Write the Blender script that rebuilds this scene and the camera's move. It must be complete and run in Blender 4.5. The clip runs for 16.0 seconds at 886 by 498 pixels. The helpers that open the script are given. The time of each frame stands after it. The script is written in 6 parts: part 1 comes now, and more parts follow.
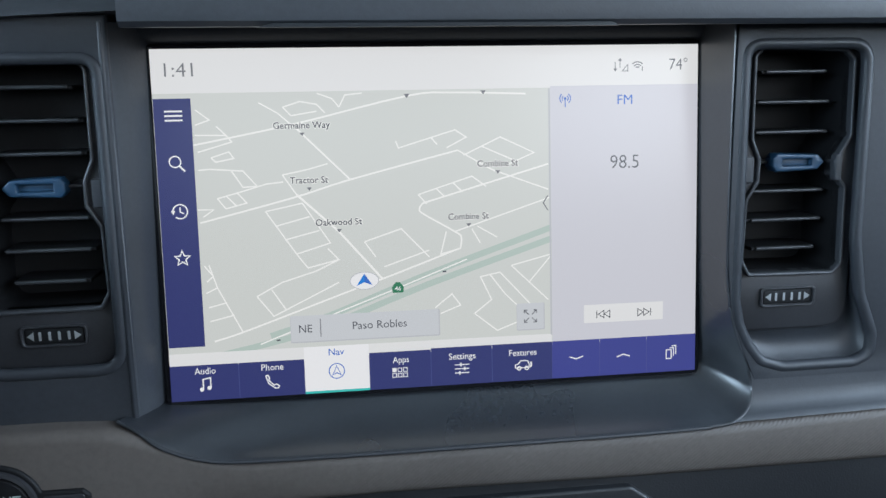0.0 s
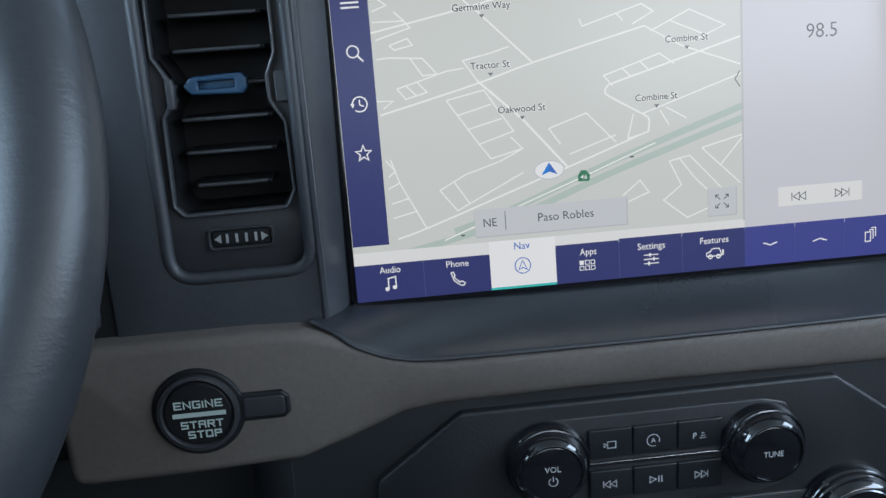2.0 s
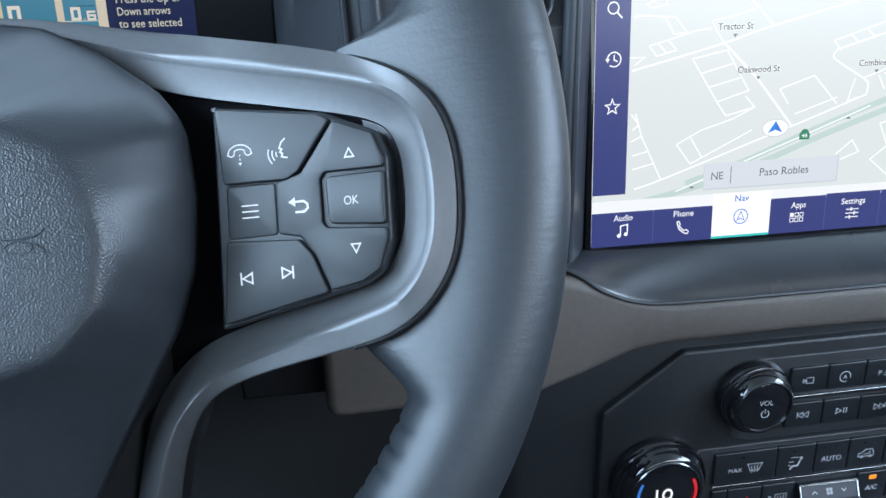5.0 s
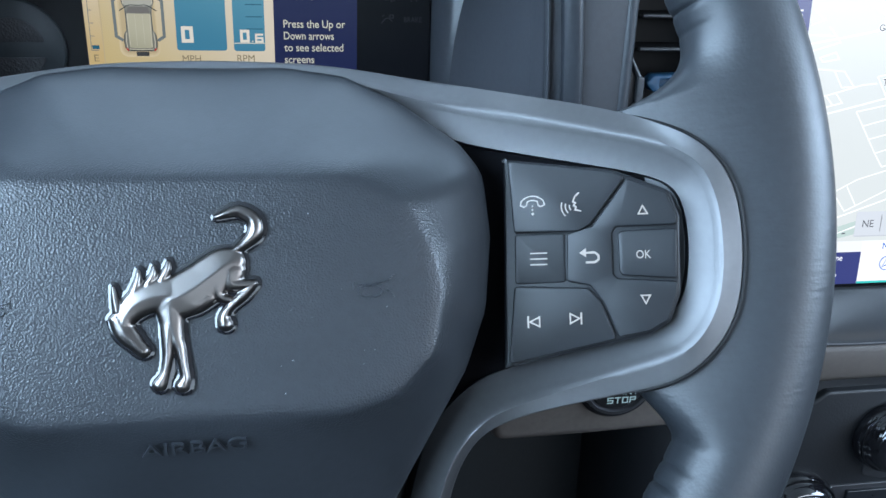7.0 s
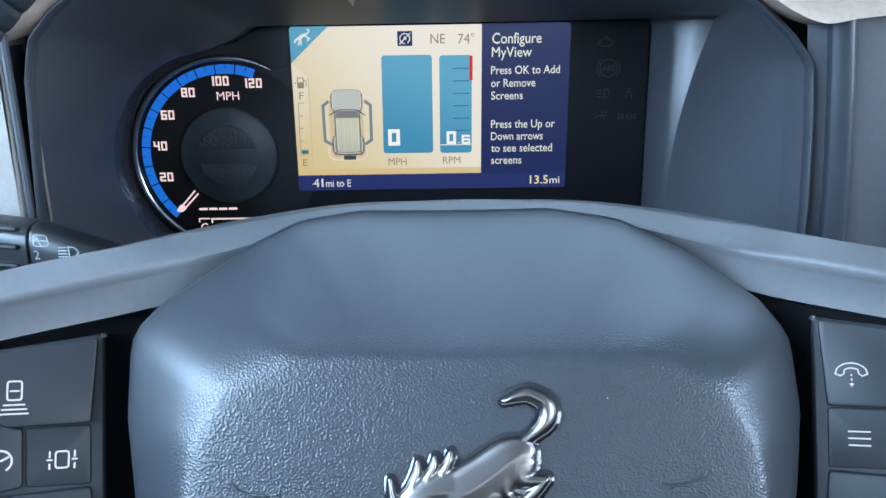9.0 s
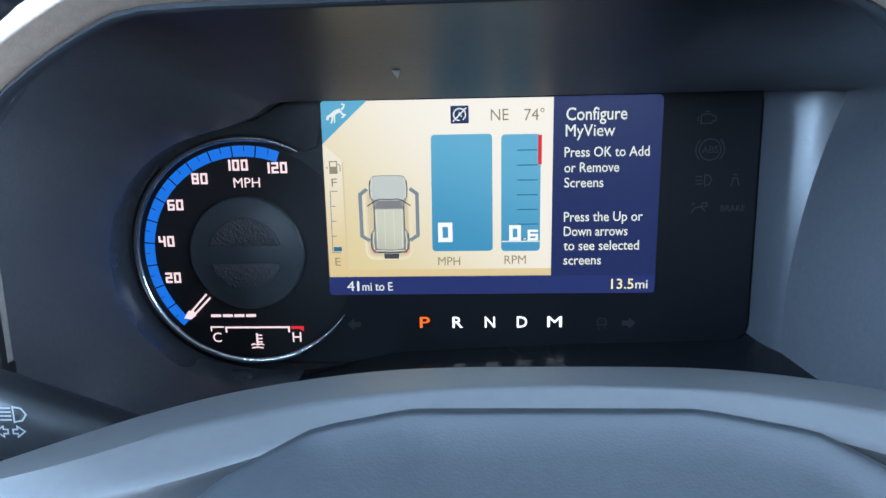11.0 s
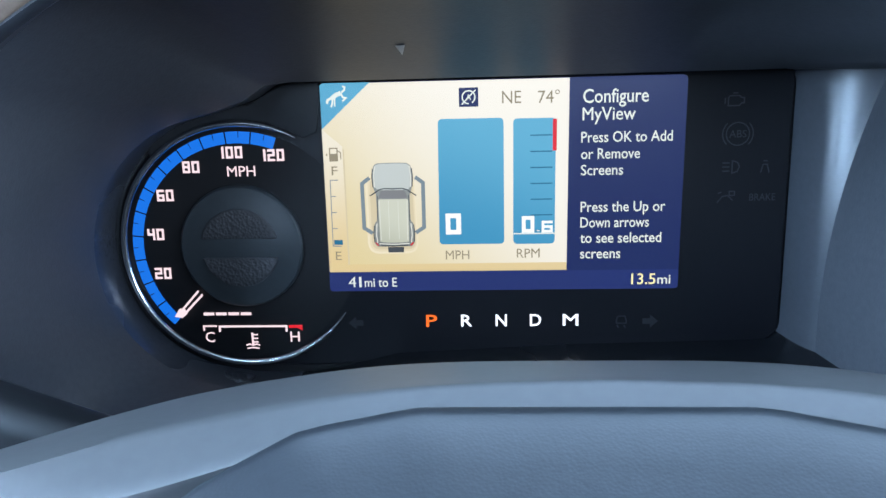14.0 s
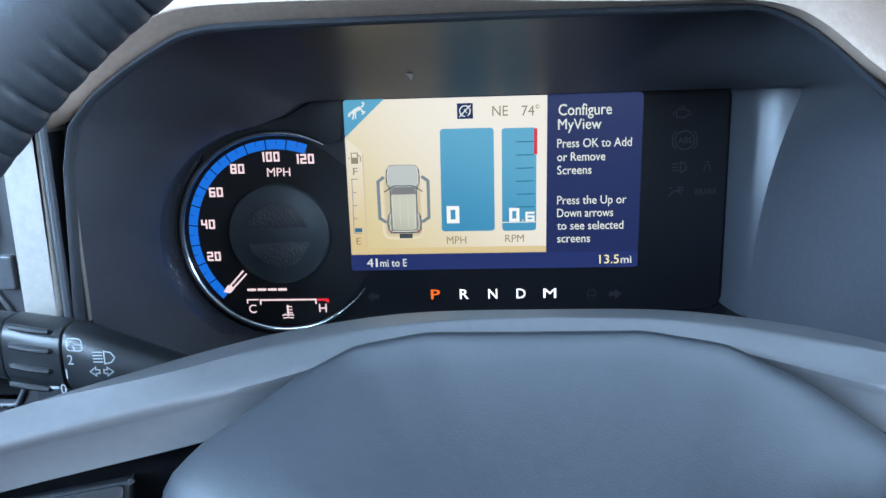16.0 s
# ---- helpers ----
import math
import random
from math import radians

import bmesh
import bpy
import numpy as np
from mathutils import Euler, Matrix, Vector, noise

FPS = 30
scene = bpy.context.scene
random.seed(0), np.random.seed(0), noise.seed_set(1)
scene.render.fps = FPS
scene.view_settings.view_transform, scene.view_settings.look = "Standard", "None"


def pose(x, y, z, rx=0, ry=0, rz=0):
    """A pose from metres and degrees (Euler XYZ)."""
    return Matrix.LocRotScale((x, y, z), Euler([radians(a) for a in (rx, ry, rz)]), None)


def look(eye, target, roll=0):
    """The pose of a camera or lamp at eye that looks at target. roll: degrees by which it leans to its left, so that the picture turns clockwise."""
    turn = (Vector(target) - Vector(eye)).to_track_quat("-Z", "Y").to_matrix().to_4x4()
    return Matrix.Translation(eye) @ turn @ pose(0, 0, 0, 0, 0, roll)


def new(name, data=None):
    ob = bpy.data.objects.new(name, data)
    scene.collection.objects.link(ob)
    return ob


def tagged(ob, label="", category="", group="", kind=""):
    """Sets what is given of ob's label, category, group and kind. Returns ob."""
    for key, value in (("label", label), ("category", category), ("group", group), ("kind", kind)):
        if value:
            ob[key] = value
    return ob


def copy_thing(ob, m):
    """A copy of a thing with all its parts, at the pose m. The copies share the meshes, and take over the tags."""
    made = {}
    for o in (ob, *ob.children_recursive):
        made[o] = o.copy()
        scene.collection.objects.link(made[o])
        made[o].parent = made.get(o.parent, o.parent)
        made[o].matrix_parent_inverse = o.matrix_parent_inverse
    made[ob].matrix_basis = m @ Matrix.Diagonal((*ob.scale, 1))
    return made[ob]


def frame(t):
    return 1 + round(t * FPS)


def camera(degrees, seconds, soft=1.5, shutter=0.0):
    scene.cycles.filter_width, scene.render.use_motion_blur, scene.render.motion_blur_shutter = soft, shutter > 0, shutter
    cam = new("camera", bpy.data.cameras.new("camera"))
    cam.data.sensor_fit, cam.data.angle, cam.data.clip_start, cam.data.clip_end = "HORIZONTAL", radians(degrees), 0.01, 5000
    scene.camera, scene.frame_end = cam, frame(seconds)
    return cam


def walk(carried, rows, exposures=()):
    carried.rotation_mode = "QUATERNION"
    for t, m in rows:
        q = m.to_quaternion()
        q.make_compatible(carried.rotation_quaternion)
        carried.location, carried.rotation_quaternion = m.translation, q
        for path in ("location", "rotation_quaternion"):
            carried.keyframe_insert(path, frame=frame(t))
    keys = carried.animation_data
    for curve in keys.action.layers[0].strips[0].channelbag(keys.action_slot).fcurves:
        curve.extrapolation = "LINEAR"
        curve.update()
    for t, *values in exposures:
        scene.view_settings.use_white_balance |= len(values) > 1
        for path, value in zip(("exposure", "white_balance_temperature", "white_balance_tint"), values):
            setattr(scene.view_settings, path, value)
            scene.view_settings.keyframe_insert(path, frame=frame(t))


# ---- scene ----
cam = camera(56.0, 16.0)
PATH = [
    (0, (0.01629, 0.04954, 0.84208), (0.2746, 1.9941, 0.4522), -0.88),
    (0.5, (0.00621, 0.05063, 0.83736), (0.2382, 1.9974, 0.4421), -1.55),
    (1, (-0.01161, 0.05416, 0.83299), (0.1956, 1.9994, 0.4169), -2.38),
    (1.5, (-0.03203, 0.06109, 0.82380), (0.1374, 2.0019, 0.3713), -3.27),
    (2, (-0.04653, 0.06675, 0.81534), (0.0903, 1.9969, 0.3096), -4.15),
    (2.5, (-0.05885, 0.07015, 0.81089), (0.0548, 1.9831, 0.2383), -4.80),
    (3, (-0.08243, 0.06801, 0.81455), (0.0443, 1.9647, 0.1930), -5.04),
    (3.5, (-0.11220, 0.06436, 0.82421), (0.0485, 1.9455, 0.1644), -4.76),
    (4, (-0.13941, 0.06659, 0.82917), (0.0681, 1.9339, 0.1435), -3.94),
    (4.2, (-0.15072, 0.06697, 0.83366), (0.0776, 1.9265, 0.1337), -3.55),
    (6.3, (-0.24614, 0.08003, 0.85261), (0.1152, 1.9117, 0.1354), 1.71),
    (6.5, (-0.25412, 0.07869, 0.85633), (0.0980, 1.9117, 0.1380), 1.70),
    (7, (-0.27281, 0.07553, 0.85991), (0.0366, 1.9205, 0.1526), 1.62),
    (7.5, (-0.28544, 0.07632, 0.86212), (-0.0537, 1.9392, 0.1723), 0.97),
    (8, (-0.29357, 0.08345, 0.86328), (-0.1489, 1.9667, 0.2056), 0.22),
    (8.5, (-0.29992, 0.09589, 0.86659), (-0.2456, 1.9964, 0.2460), -0.50),
    (9, (-0.30573, 0.11331, 0.87617), (-0.3280, 2.0274, 0.2966), -1.00),
    (9.5, (-0.30999, 0.13745, 0.88307), (-0.3799, 2.0631, 0.3473), -1.42),
    (10, (-0.31206, 0.16169, 0.88624), (-0.4185, 2.0960, 0.3890), -1.48),
    (12.5, (-0.31777, 0.21944, 0.87027), (-0.4413, 2.1651, 0.4239), -1.42),
    (13, (-0.31676, 0.22063, 0.86933), (-0.4442, 2.1666, 0.4255), -1.53),
    (13.5, (-0.31698, 0.21980, 0.87005), (-0.4461, 2.1651, 0.4239), -1.57),
    (14, (-0.31791, 0.21862, 0.87047), (-0.4476, 2.1649, 0.4289), -1.55),
    (14.5, (-0.31938, 0.21784, 0.87066), (-0.4463, 2.1648, 0.4311), -1.50),
    (15, (-0.32046, 0.21377, 0.87222), (-0.4452, 2.1611, 0.4337), -1.52),
    (15.5, (-0.31847, 0.18804, 0.87785), (-0.4452, 2.1339, 0.4334), -1.69),
    (16, (-0.31258, 0.14693, 0.88599), (-0.4494, 2.0861, 0.4159), -1.84),
]
EXPOSURES = [(0, -0.36, 6500, 10), (1.5, -0.48, 6500, 10), (2, -0.5, 6500, 10), (2.5, -0.36, 6500, 10), (3, -0.06, 6450, 10), (4, 0.08, 6330, 10), (7, 0.16, 6170, 10), (8, 0.45, 6020, 10), (9, 0.57, 5830, 10), (10, 0.67, 5740, 10), (12.5, 0.82, 5640, 10), (15, 0.82, 5640, 10), (16, 0.68, 5680, 10)]
walk(cam, [(t, look(eye, target, roll)) for t, eye, target, roll in PATH], EXPOSURES)

# ---- daylight through the car's windows ----
world = bpy.data.worlds.new("sky")
scene.world = world
world.use_nodes = True
wn = world.node_tree.nodes
sky = wn.new("ShaderNodeTexSky")
sky.sky_type, sky.sun_disc = "NISHITA", False
sky.sun_elevation, sky.sun_rotation = radians(55), radians(150)
world.node_tree.links.new(sky.outputs[0], wn["Background"].inputs[0])
wn["Background"].inputs[1].default_value = 0.10


def window_light(name, eye, target, width, height, power, colour):
    lamp = bpy.data.lights.new(name, "AREA")
    lamp.shape, lamp.size, lamp.size_y, lamp.energy, lamp.color = "RECTANGLE", width, height, power, colour
    ob = new(name, lamp)
    ob.matrix_world = look(eye, target)
    return ob


SKY_BLUE = (0.58, 0.79, 1.0)
window_light("windshield_daylight", (0.0, 0.78, 1.22), (-0.12, -0.2, 0.6), 1.3, 0.42, 8.9, SKY_BLUE)
window_light("driver_window_daylight", (-0.80, -0.05, 1.08), (0.2, 0.2, 0.75), 0.85, 0.40, 20.0, SKY_BLUE)
window_light("passenger_window_daylight", (0.92, -0.05, 1.08), (-0.2, 0.2, 0.75), 0.85, 0.40, 19.0, (0.62, 0.80, 1.0))
window_light("rear_side_window_daylight", (0.92, -1.15, 1.08), (-0.2, 0.3, 0.78), 0.95, 0.38, 10.0, (0.82, 0.90, 1.0))
window_light("rear_window_daylight", (0.0, -1.95, 1.1), (0.0, 0.3, 0.8), 1.1, 0.42, 4.0, (0.72, 0.86, 1.0))

# ---- materials ----
def material(name, colour, rough=0.5, metal=0.0, grain=0.0, bump=0.0, spec=0.5, coat=0.0, vary=0.12, kind="noise", stretch=(1, 1, 1), turn=0.0, fade=None, fade_axis=0, wrinkle=0.0):
    """A surface with colour variation at two scales and a fine relief; grain is the relief's size in metres."""
    mat = bpy.data.materials.new(name)
    mat.use_nodes = True
    n, link = mat.node_tree.nodes, mat.node_tree.links.new
    b = n["Principled BSDF"]
    b.inputs["Roughness"].default_value = rough
    b.inputs["Metallic"].default_value = metal
    b.inputs["Specular IOR Level"].default_value = spec
    b.inputs["Coat Weight"].default_value = coat
    b.inputs["Coat Roughness"].default_value = 0.08
    co = n.new("ShaderNodeTexCoord")
    big, small = n.new("ShaderNodeTexNoise"), n.new("ShaderNodeTexNoise")
    big.inputs["Scale"].default_value, small.inputs["Scale"].default_value = 14, 420
    add = n.new("ShaderNodeMath")
    add.operation = "ADD"
    ramp = n.new("ShaderNodeMapRange")
    ramp.inputs[1].default_value, ramp.inputs[2].default_value = 0.7, 1.3
    ramp.inputs[3].default_value, ramp.inputs[4].default_value = 1 - vary, 1 + vary
    mul = n.new("ShaderNodeVectorMath")
    mul.operation = "SCALE"
    mul.inputs[0].default_value = colour
    for t in (big, small):
        link(co.outputs["Object"], t.inputs["Vector"])
    link(big.outputs["Fac"], add.inputs[0])
    link(small.outputs["Fac"], add.inputs[1])
    link(add.outputs[0], ramp.inputs[0])
    link(ramp.outputs[0], mul.inputs["Scale"])
    link(mul.outputs[0], b.inputs["Base Color"])
    rr = n.new("ShaderNodeMapRange")
    rr.inputs[1].default_value, rr.inputs[2].default_value = 0.3, 0.7
    rr.inputs[3].default_value, rr.inputs[4].default_value = max(rough - 0.05, 0.02), rough + 0.05
    link(big.outputs["Fac"], rr.inputs[0])
    link(rr.outputs[0], b.inputs["Roughness"])
    if bump:
        mp = n.new("ShaderNodeMapping")
        mp.inputs["Scale"].default_value = stretch
        mp.inputs["Rotation"].default_value = (0, 0, radians(turn))
        link(co.outputs["Object"], mp.inputs["Vector"])
        if kind == "cell":
            tex = n.new("ShaderNodeTexVoronoi")
            tex.feature = "SMOOTH_F1"
            tex.inputs["Smoothness"].default_value = 0.5
            out = tex.outputs["Distance"]
        elif kind == "rib":
            tex = n.new("ShaderNodeTexWave")
            tex.wave_profile = "SIN"
            out = tex.outputs["Fac"]
        else:
            tex = n.new("ShaderNodeTexNoise")
            tex.inputs["Detail"].default_value = 3
            out = tex.outputs["Fac"]
        tex.inputs["Scale"].default_value = 1 / grain if kind != "rib" else 0.31 / grain
        link(mp.outputs[0], tex.inputs["Vector"])
        bm_node = n.new("ShaderNodeBump")
        bm_node.inputs["Strength"].default_value = bump
        bm_node.inputs["Distance"].default_value = grain * 0.35
        link(out, bm_node.inputs["Height"])
        if fade:
            sep, fd = n.new("ShaderNodeSeparateXYZ"), n.new("ShaderNodeMapRange")
            link(co.outputs["Object"], sep.inputs[0])
            link(sep.outputs[fade_axis], fd.inputs[0])
            fd.inputs[1].default_value, fd.inputs[2].default_value, fd.inputs[3].default_value, fd.inputs[4].default_value = *fade[:2], bump * (fade[2] if len(fade) > 2 else 0.0), bump
            link(fd.outputs[0], bm_node.inputs["Strength"])
        if wrinkle:
            sep2, off, near, fine, mp2, pleat = (n.new("ShaderNode" + k) for k in ("SeparateXYZ", "Math", "MapRange", "TexNoise", "Mapping", "Bump"))
            link(co.outputs["Object"], sep2.inputs[0])
            off.operation = "ABSOLUTE"
            link(sep2.outputs[1], off.inputs[0])
            near.interpolation_type = "SMOOTHSTEP"
            near.inputs[1].default_value, near.inputs[2].default_value, near.inputs[3].default_value, near.inputs[4].default_value = 0.025, 0.080, 0.20, 0.0
            link(off.outputs[0], near.inputs[0])
            mp2.inputs["Scale"].default_value = (0.16, 1, 0.5)
            link(co.outputs["Object"], mp2.inputs["Vector"])
            fine.inputs["Scale"].default_value, fine.inputs["Detail"].default_value = 520, 2
            link(mp2.outputs[0], fine.inputs["Vector"])
            pleat.inputs["Distance"].default_value = 0.0007
            link(near.outputs[0], pleat.inputs["Strength"])
            link(fine.outputs["Fac"], pleat.inputs["Height"])
            crease, fold = n.new("ShaderNodeTexNoise"), n.new("ShaderNodeBump")
            crease.inputs["Scale"].default_value, crease.inputs["Detail"].default_value, crease.inputs["Distortion"].default_value = 70, 3, 0.8
            fold.inputs["Strength"].default_value, fold.inputs["Distance"].default_value = wrinkle, 0.002
            link(co.outputs["Object"], crease.inputs["Vector"])
            link(crease.outputs["Fac"], fold.inputs["Height"])
            link(pleat.outputs[0], fold.inputs["Normal"])
            link(fold.outputs[0], bm_node.inputs["Normal"])
        link(bm_node.outputs[0], b.inputs["Normal"])
    return mat


def glow(name, colour, strength=1.0, rough=0.25, tint=(1, 1, 1), second=None, span=None):
    """A lit part of a display: it gives off its colour from behind dark glass; second and span: a picture that runs from one colour to another."""
    mat = bpy.data.materials.new(name)
    mat.use_nodes = True
    b = mat.node_tree.nodes["Principled BSDF"]
    def linear(rgb):
        return [k * (c / 12.92 if c <= 0.04045 else ((c + 0.055) / 1.055) ** 2.4) for k, c in zip(tint, (v / 255 for v in rgb))]

    lin = linear(colour)
    b.inputs["Base Color"].default_value = (0.012, 0.012, 0.014, 1)
    b.inputs["Roughness"].default_value = rough
    b.inputs["Emission Color"].default_value = (*lin, 1)
    b.inputs["Emission Strength"].default_value = strength
    if second:
        n, link = mat.node_tree.nodes, mat.node_tree.links.new
        co, mp, mix = n.new("ShaderNodeTexCoord"), n.new("ShaderNodeVectorMath"), n.new("ShaderNodeMix")
        run = n.new("ShaderNodeMapRange")
        run.interpolation_type = "SMOOTHSTEP"
        mp.operation = "DOT_PRODUCT"
        a, z = Vector(span[0]), Vector(span[1])
        mp.inputs[1].default_value = (*(z - a).normalized(), 0)
        run.inputs[1].default_value, run.inputs[2].default_value = a.dot((z - a).normalized()), z.dot((z - a).normalized())
        mix.data_type = "RGBA"
        mix.inputs[6].default_value, mix.inputs[7].default_value = (*lin, 1), (*linear(second), 1)
        link(co.outputs["Object"], mp.inputs[0])
        link(mp.outputs["Value"], run.inputs[0])
        link(run.outputs[0], mix.inputs[0])
        link(mix.outputs[2], b.inputs["Emission Color"])
    return mat


PLASTIC = material("soft_touch_charcoal_plastic", (0.030, 0.033, 0.039), 0.46, grain=0.0009, bump=0.08, kind="cell")
PLASTIC_SATIN = material("satin_charcoal_plastic", (0.032, 0.035, 0.041), 0.33, grain=0.0011, bump=0.08, kind="cell")
PLASTIC_DARK = material("dark_moulded_plastic", (0.0095, 0.0105, 0.0125), 0.44, grain=0.0010, bump=0.15, kind="cell")
BLACK = material("matt_black_plastic", (0.006, 0.006, 0.007), 0.6, spec=0.3, grain=0.001, bump=0.1)
VENT_BLACK = material("black_vent_plastic", (0.028, 0.028, 0.031), 0.38, grain=0.0008, bump=0.06)
GREY_SLAT = material("grey_slat_plastic", (0.043, 0.045, 0.049), 0.34, grain=0.0008, bump=0.06)
GREY_VENT = material("dark_grey_vent_frame", (0.044, 0.046, 0.051), 0.36, grain=0.0006, bump=0.05)
BLUE_TAB = material("slate_blue_tab_plastic", (0.013, 0.044, 0.086), 0.4, grain=0.0006, bump=0.05)
VOID = material("black_duct_plastic", (0.008, 0.008, 0.009), 0.6, spec=0.3)
MARK_INK = material("dim_grey_print", (0.27, 0.28, 0.28), 0.5, vary=0.04)
SIDE_GREY = material("pale_grey_soft_plastic", (0.195, 0.176, 0.154), 0.6, grain=0.0009, bump=0.2, kind="cell")
HOOD_TAUPE = material("light_taupe_hood", (0.35, 0.262, 0.200), 0.6, grain=0.0009, bump=0.2, kind="cell")
BOWL = material("blue_black_bowl_plastic", (0.054, 0.057, 0.066), 0.42, grain=0.0009, bump=0.12, kind="cell")
BEIGE_RIB = material("taupe_ribbed_trim", (0.101, 0.085, 0.075), 0.55, grain=0.0014, bump=0.22, kind="rib", turn=52, fade=(-0.02, 0.06))
LEATHER = material("black_smooth_leather", (0.0245, 0.0275, 0.032), 0.43, grain=0.0009, bump=0.12, kind="cell", wrinkle=0.055)
PAD = material("grained_charcoal_vinyl", (0.020, 0.0225, 0.0265), 0.36, spec=0.5, grain=0.00052, bump=0.7, kind="cell", fade=(0.0165, 0.0222, 0.12), fade_axis=2)
SATIN = material("satin_silver_paint", (0.146, 0.146, 0.150), 0.51, metal=0.75, grain=0.0004, bump=0.03, vary=0.05)
CHROME = material("polished_chrome", (0.185, 0.168, 0.158), 0.30, metal=1.0, vary=0.02)
CHROME_RIM = material("bright_chrome_rim", (0.80, 0.81, 0.83), 0.18, metal=1.0, vary=0.02)
GLOSS = material("gloss_black_plastic", (0.008, 0.008, 0.010), 0.10, spec=0.6, coat=0.5)
CLUSTER_GLASS = material("smoked_cluster_glass", (0.006, 0.006, 0.008), 0.42, spec=0.25, vary=0.05)
BUTTON = material("dark_button_plastic", (0.013, 0.0145, 0.017), 0.34, grain=0.0006, bump=0.04)
POD = material("satin_charcoal_button", (0.0125, 0.0135, 0.016), 0.42, spec=0.4, grain=0.0006, bump=0.05)
GREY_INK = material("grey_print", (0.40, 0.41, 0.42), 0.5, vary=0.04)
RED_INK = material("red_print", (0.55, 0.03, 0.03), 0.5, vary=0.04)
THREAD = material("black_thread", (0.05, 0.052, 0.056), 0.6, grain=0.0004, bump=0.2)
CARPET = material("dark_carpet", (0.03, 0.03, 0.032), 0.9, grain=0.003, bump=0.5)
HEADLINER = material("light_headliner_fabric", (0.45, 0.44, 0.42), 0.9, grain=0.002, bump=0.3)
DOORSKIN = material("dark_door_plastic", (0.05, 0.05, 0.055), 0.55, grain=0.001, bump=0.15)
# near-black with hardly any sheen: the shade of a gap put into the colour
DEEP = material("gap_shade_black", (0.004, 0.004, 0.005), 0.85, spec=0.06)
BOSS = material("slate_boss_plastic", (0.027, 0.033, 0.037), 0.4, grain=0.0006, bump=0.05)
STALK = material("satin_black_stalk_plastic", (0.0085, 0.009, 0.0105), 0.38, grain=0.0006, bump=0.05)
SHELF = material("smooth_shelf_plastic", (0.024, 0.027, 0.032), 0.30, spec=0.9, grain=0.0009, bump=0.06, kind="cell")
LEDGE = material("gloss_black_ledge_plastic", (0.007, 0.0075, 0.009), 0.24, grain=0.0009, bump=0.04, kind="cell")
VISOR = material("dark_visor_plastic", (0.016, 0.0175, 0.020), 0.42, spec=0.35, grain=0.0008, bump=0.06)
REBATE = material("satin_blue_black_rebate", (0.044, 0.047, 0.055), 0.29, grain=0.0009, bump=0.08, kind="cell")
KNEE = material("dark_knee_panel_plastic", (0.013, 0.015, 0.0165), 0.5, grain=0.001, bump=0.12, kind="cell")
RING_DARK = material("smoked_chrome", (0.13, 0.135, 0.145), 0.2, metal=1.0, vary=0.03)
STEEL = material("dark_brushed_steel", (0.05, 0.053, 0.060), 0.40, metal=0.9, grain=0.0005, bump=0.05, vary=0.06)
BRUSHED = material("brushed_silver_plastic", (0.16, 0.165, 0.175), 0.36, metal=1.0, grain=0.0005, bump=0.05, vary=0.05)

WHITE_SYMBOL = glow("backlit_white_symbol", (215, 222, 226), 0.75)
GRAINED_BOSS = material("grained_black_pad", (0.03, 0.031, 0.034), 0.5, grain=0.0011, bump=0.9, kind="cell")
CHROME_DARK = material("dark_chrome", (0.28, 0.285, 0.30), 0.16, metal=1.0, vary=0.03)
LIT_AMBER = glow("lit_amber", (255, 158, 40), 1.0)
LIT_WHITE = glow("lit_white", (245, 245, 245), 1.0)
LIT_BLUE = glow("lit_blue", (60, 130, 220), 0.8)
LIT_RED = glow("lit_red", (220, 40, 50), 0.8)


# ---- building ----
def thing(name, m, label, category, group="", kind=""):
    ob = new(name)
    ob.empty_display_size = 0.02
    ob.matrix_world = m
    return tagged(ob, label, category, group, kind)


def part(name, bm, mat, parent, label="", at=None, sharp=38):
    """Link a bmesh, drawn in millimetres, as one mesh under a thing or a part."""
    bmesh.ops.scale(bm, vec=(0.001,) * 3, verts=bm.verts)
    bmesh.ops.remove_doubles(bm, verts=bm.verts, dist=1e-7)
    bmesh.ops.recalc_face_normals(bm, faces=bm.faces)
    me = bpy.data.meshes.new(name)
    bm.to_mesh(me)
    bm.free()
    me.materials.append(mat)
    me.polygons.foreach_set("use_smooth", [True] * len(me.polygons))
    me.set_sharp_from_angle(angle=radians(sharp))
    ob = new(name, me)
    ob.parent = parent
    if at is not None:
        ob.matrix_basis = at
    return tagged(ob, label)


def front(x, y, z, lean=0.0):
    """A frame that faces the driver: u to the right, v up, w towards the driver; lean: degrees that it leans back."""
    return pose(x, y, z, 90 - lean, 0, 0)


def area(pts):
    return sum(a[0] * b[1] - b[0] * a[1] for a, b in zip(pts, pts[1:] + pts[:1])) / 2


def ccw(pts):
    pts = [tuple(p) for p in pts]
    return pts if area(pts) > 0 else pts[::-1]


def rounded(pts, r, n=5):
    """A polygon with its corners rounded by r, or by one radius a corner."""
    pts = [Vector(p) for p in ccw(pts)]
    rs = [r] * len(pts) if isinstance(r, (int, float)) else r
    out = []
    for i, p in enumerate(pts):
        a, b = pts[i - 1] - p, pts[(i + 1) % len(pts)] - p
        la, lb = a.length, b.length
        a, b = a / la, b / lb
        ang = a.angle(b)
        d = min(rs[i] / max(math.tan(ang / 2), 1e-3), la * 0.48, lb * 0.48)
        if d < 0.02:
            out.append(tuple(p))
            continue
        p0, p1 = p + a * d, p + b * d
        for k in range(n + 1):
            t = k / n
            q = p0 * (1 - t) ** 2 + p * 2 * t * (1 - t) + p1 * t ** 2
            out.append(tuple(q))
    return out


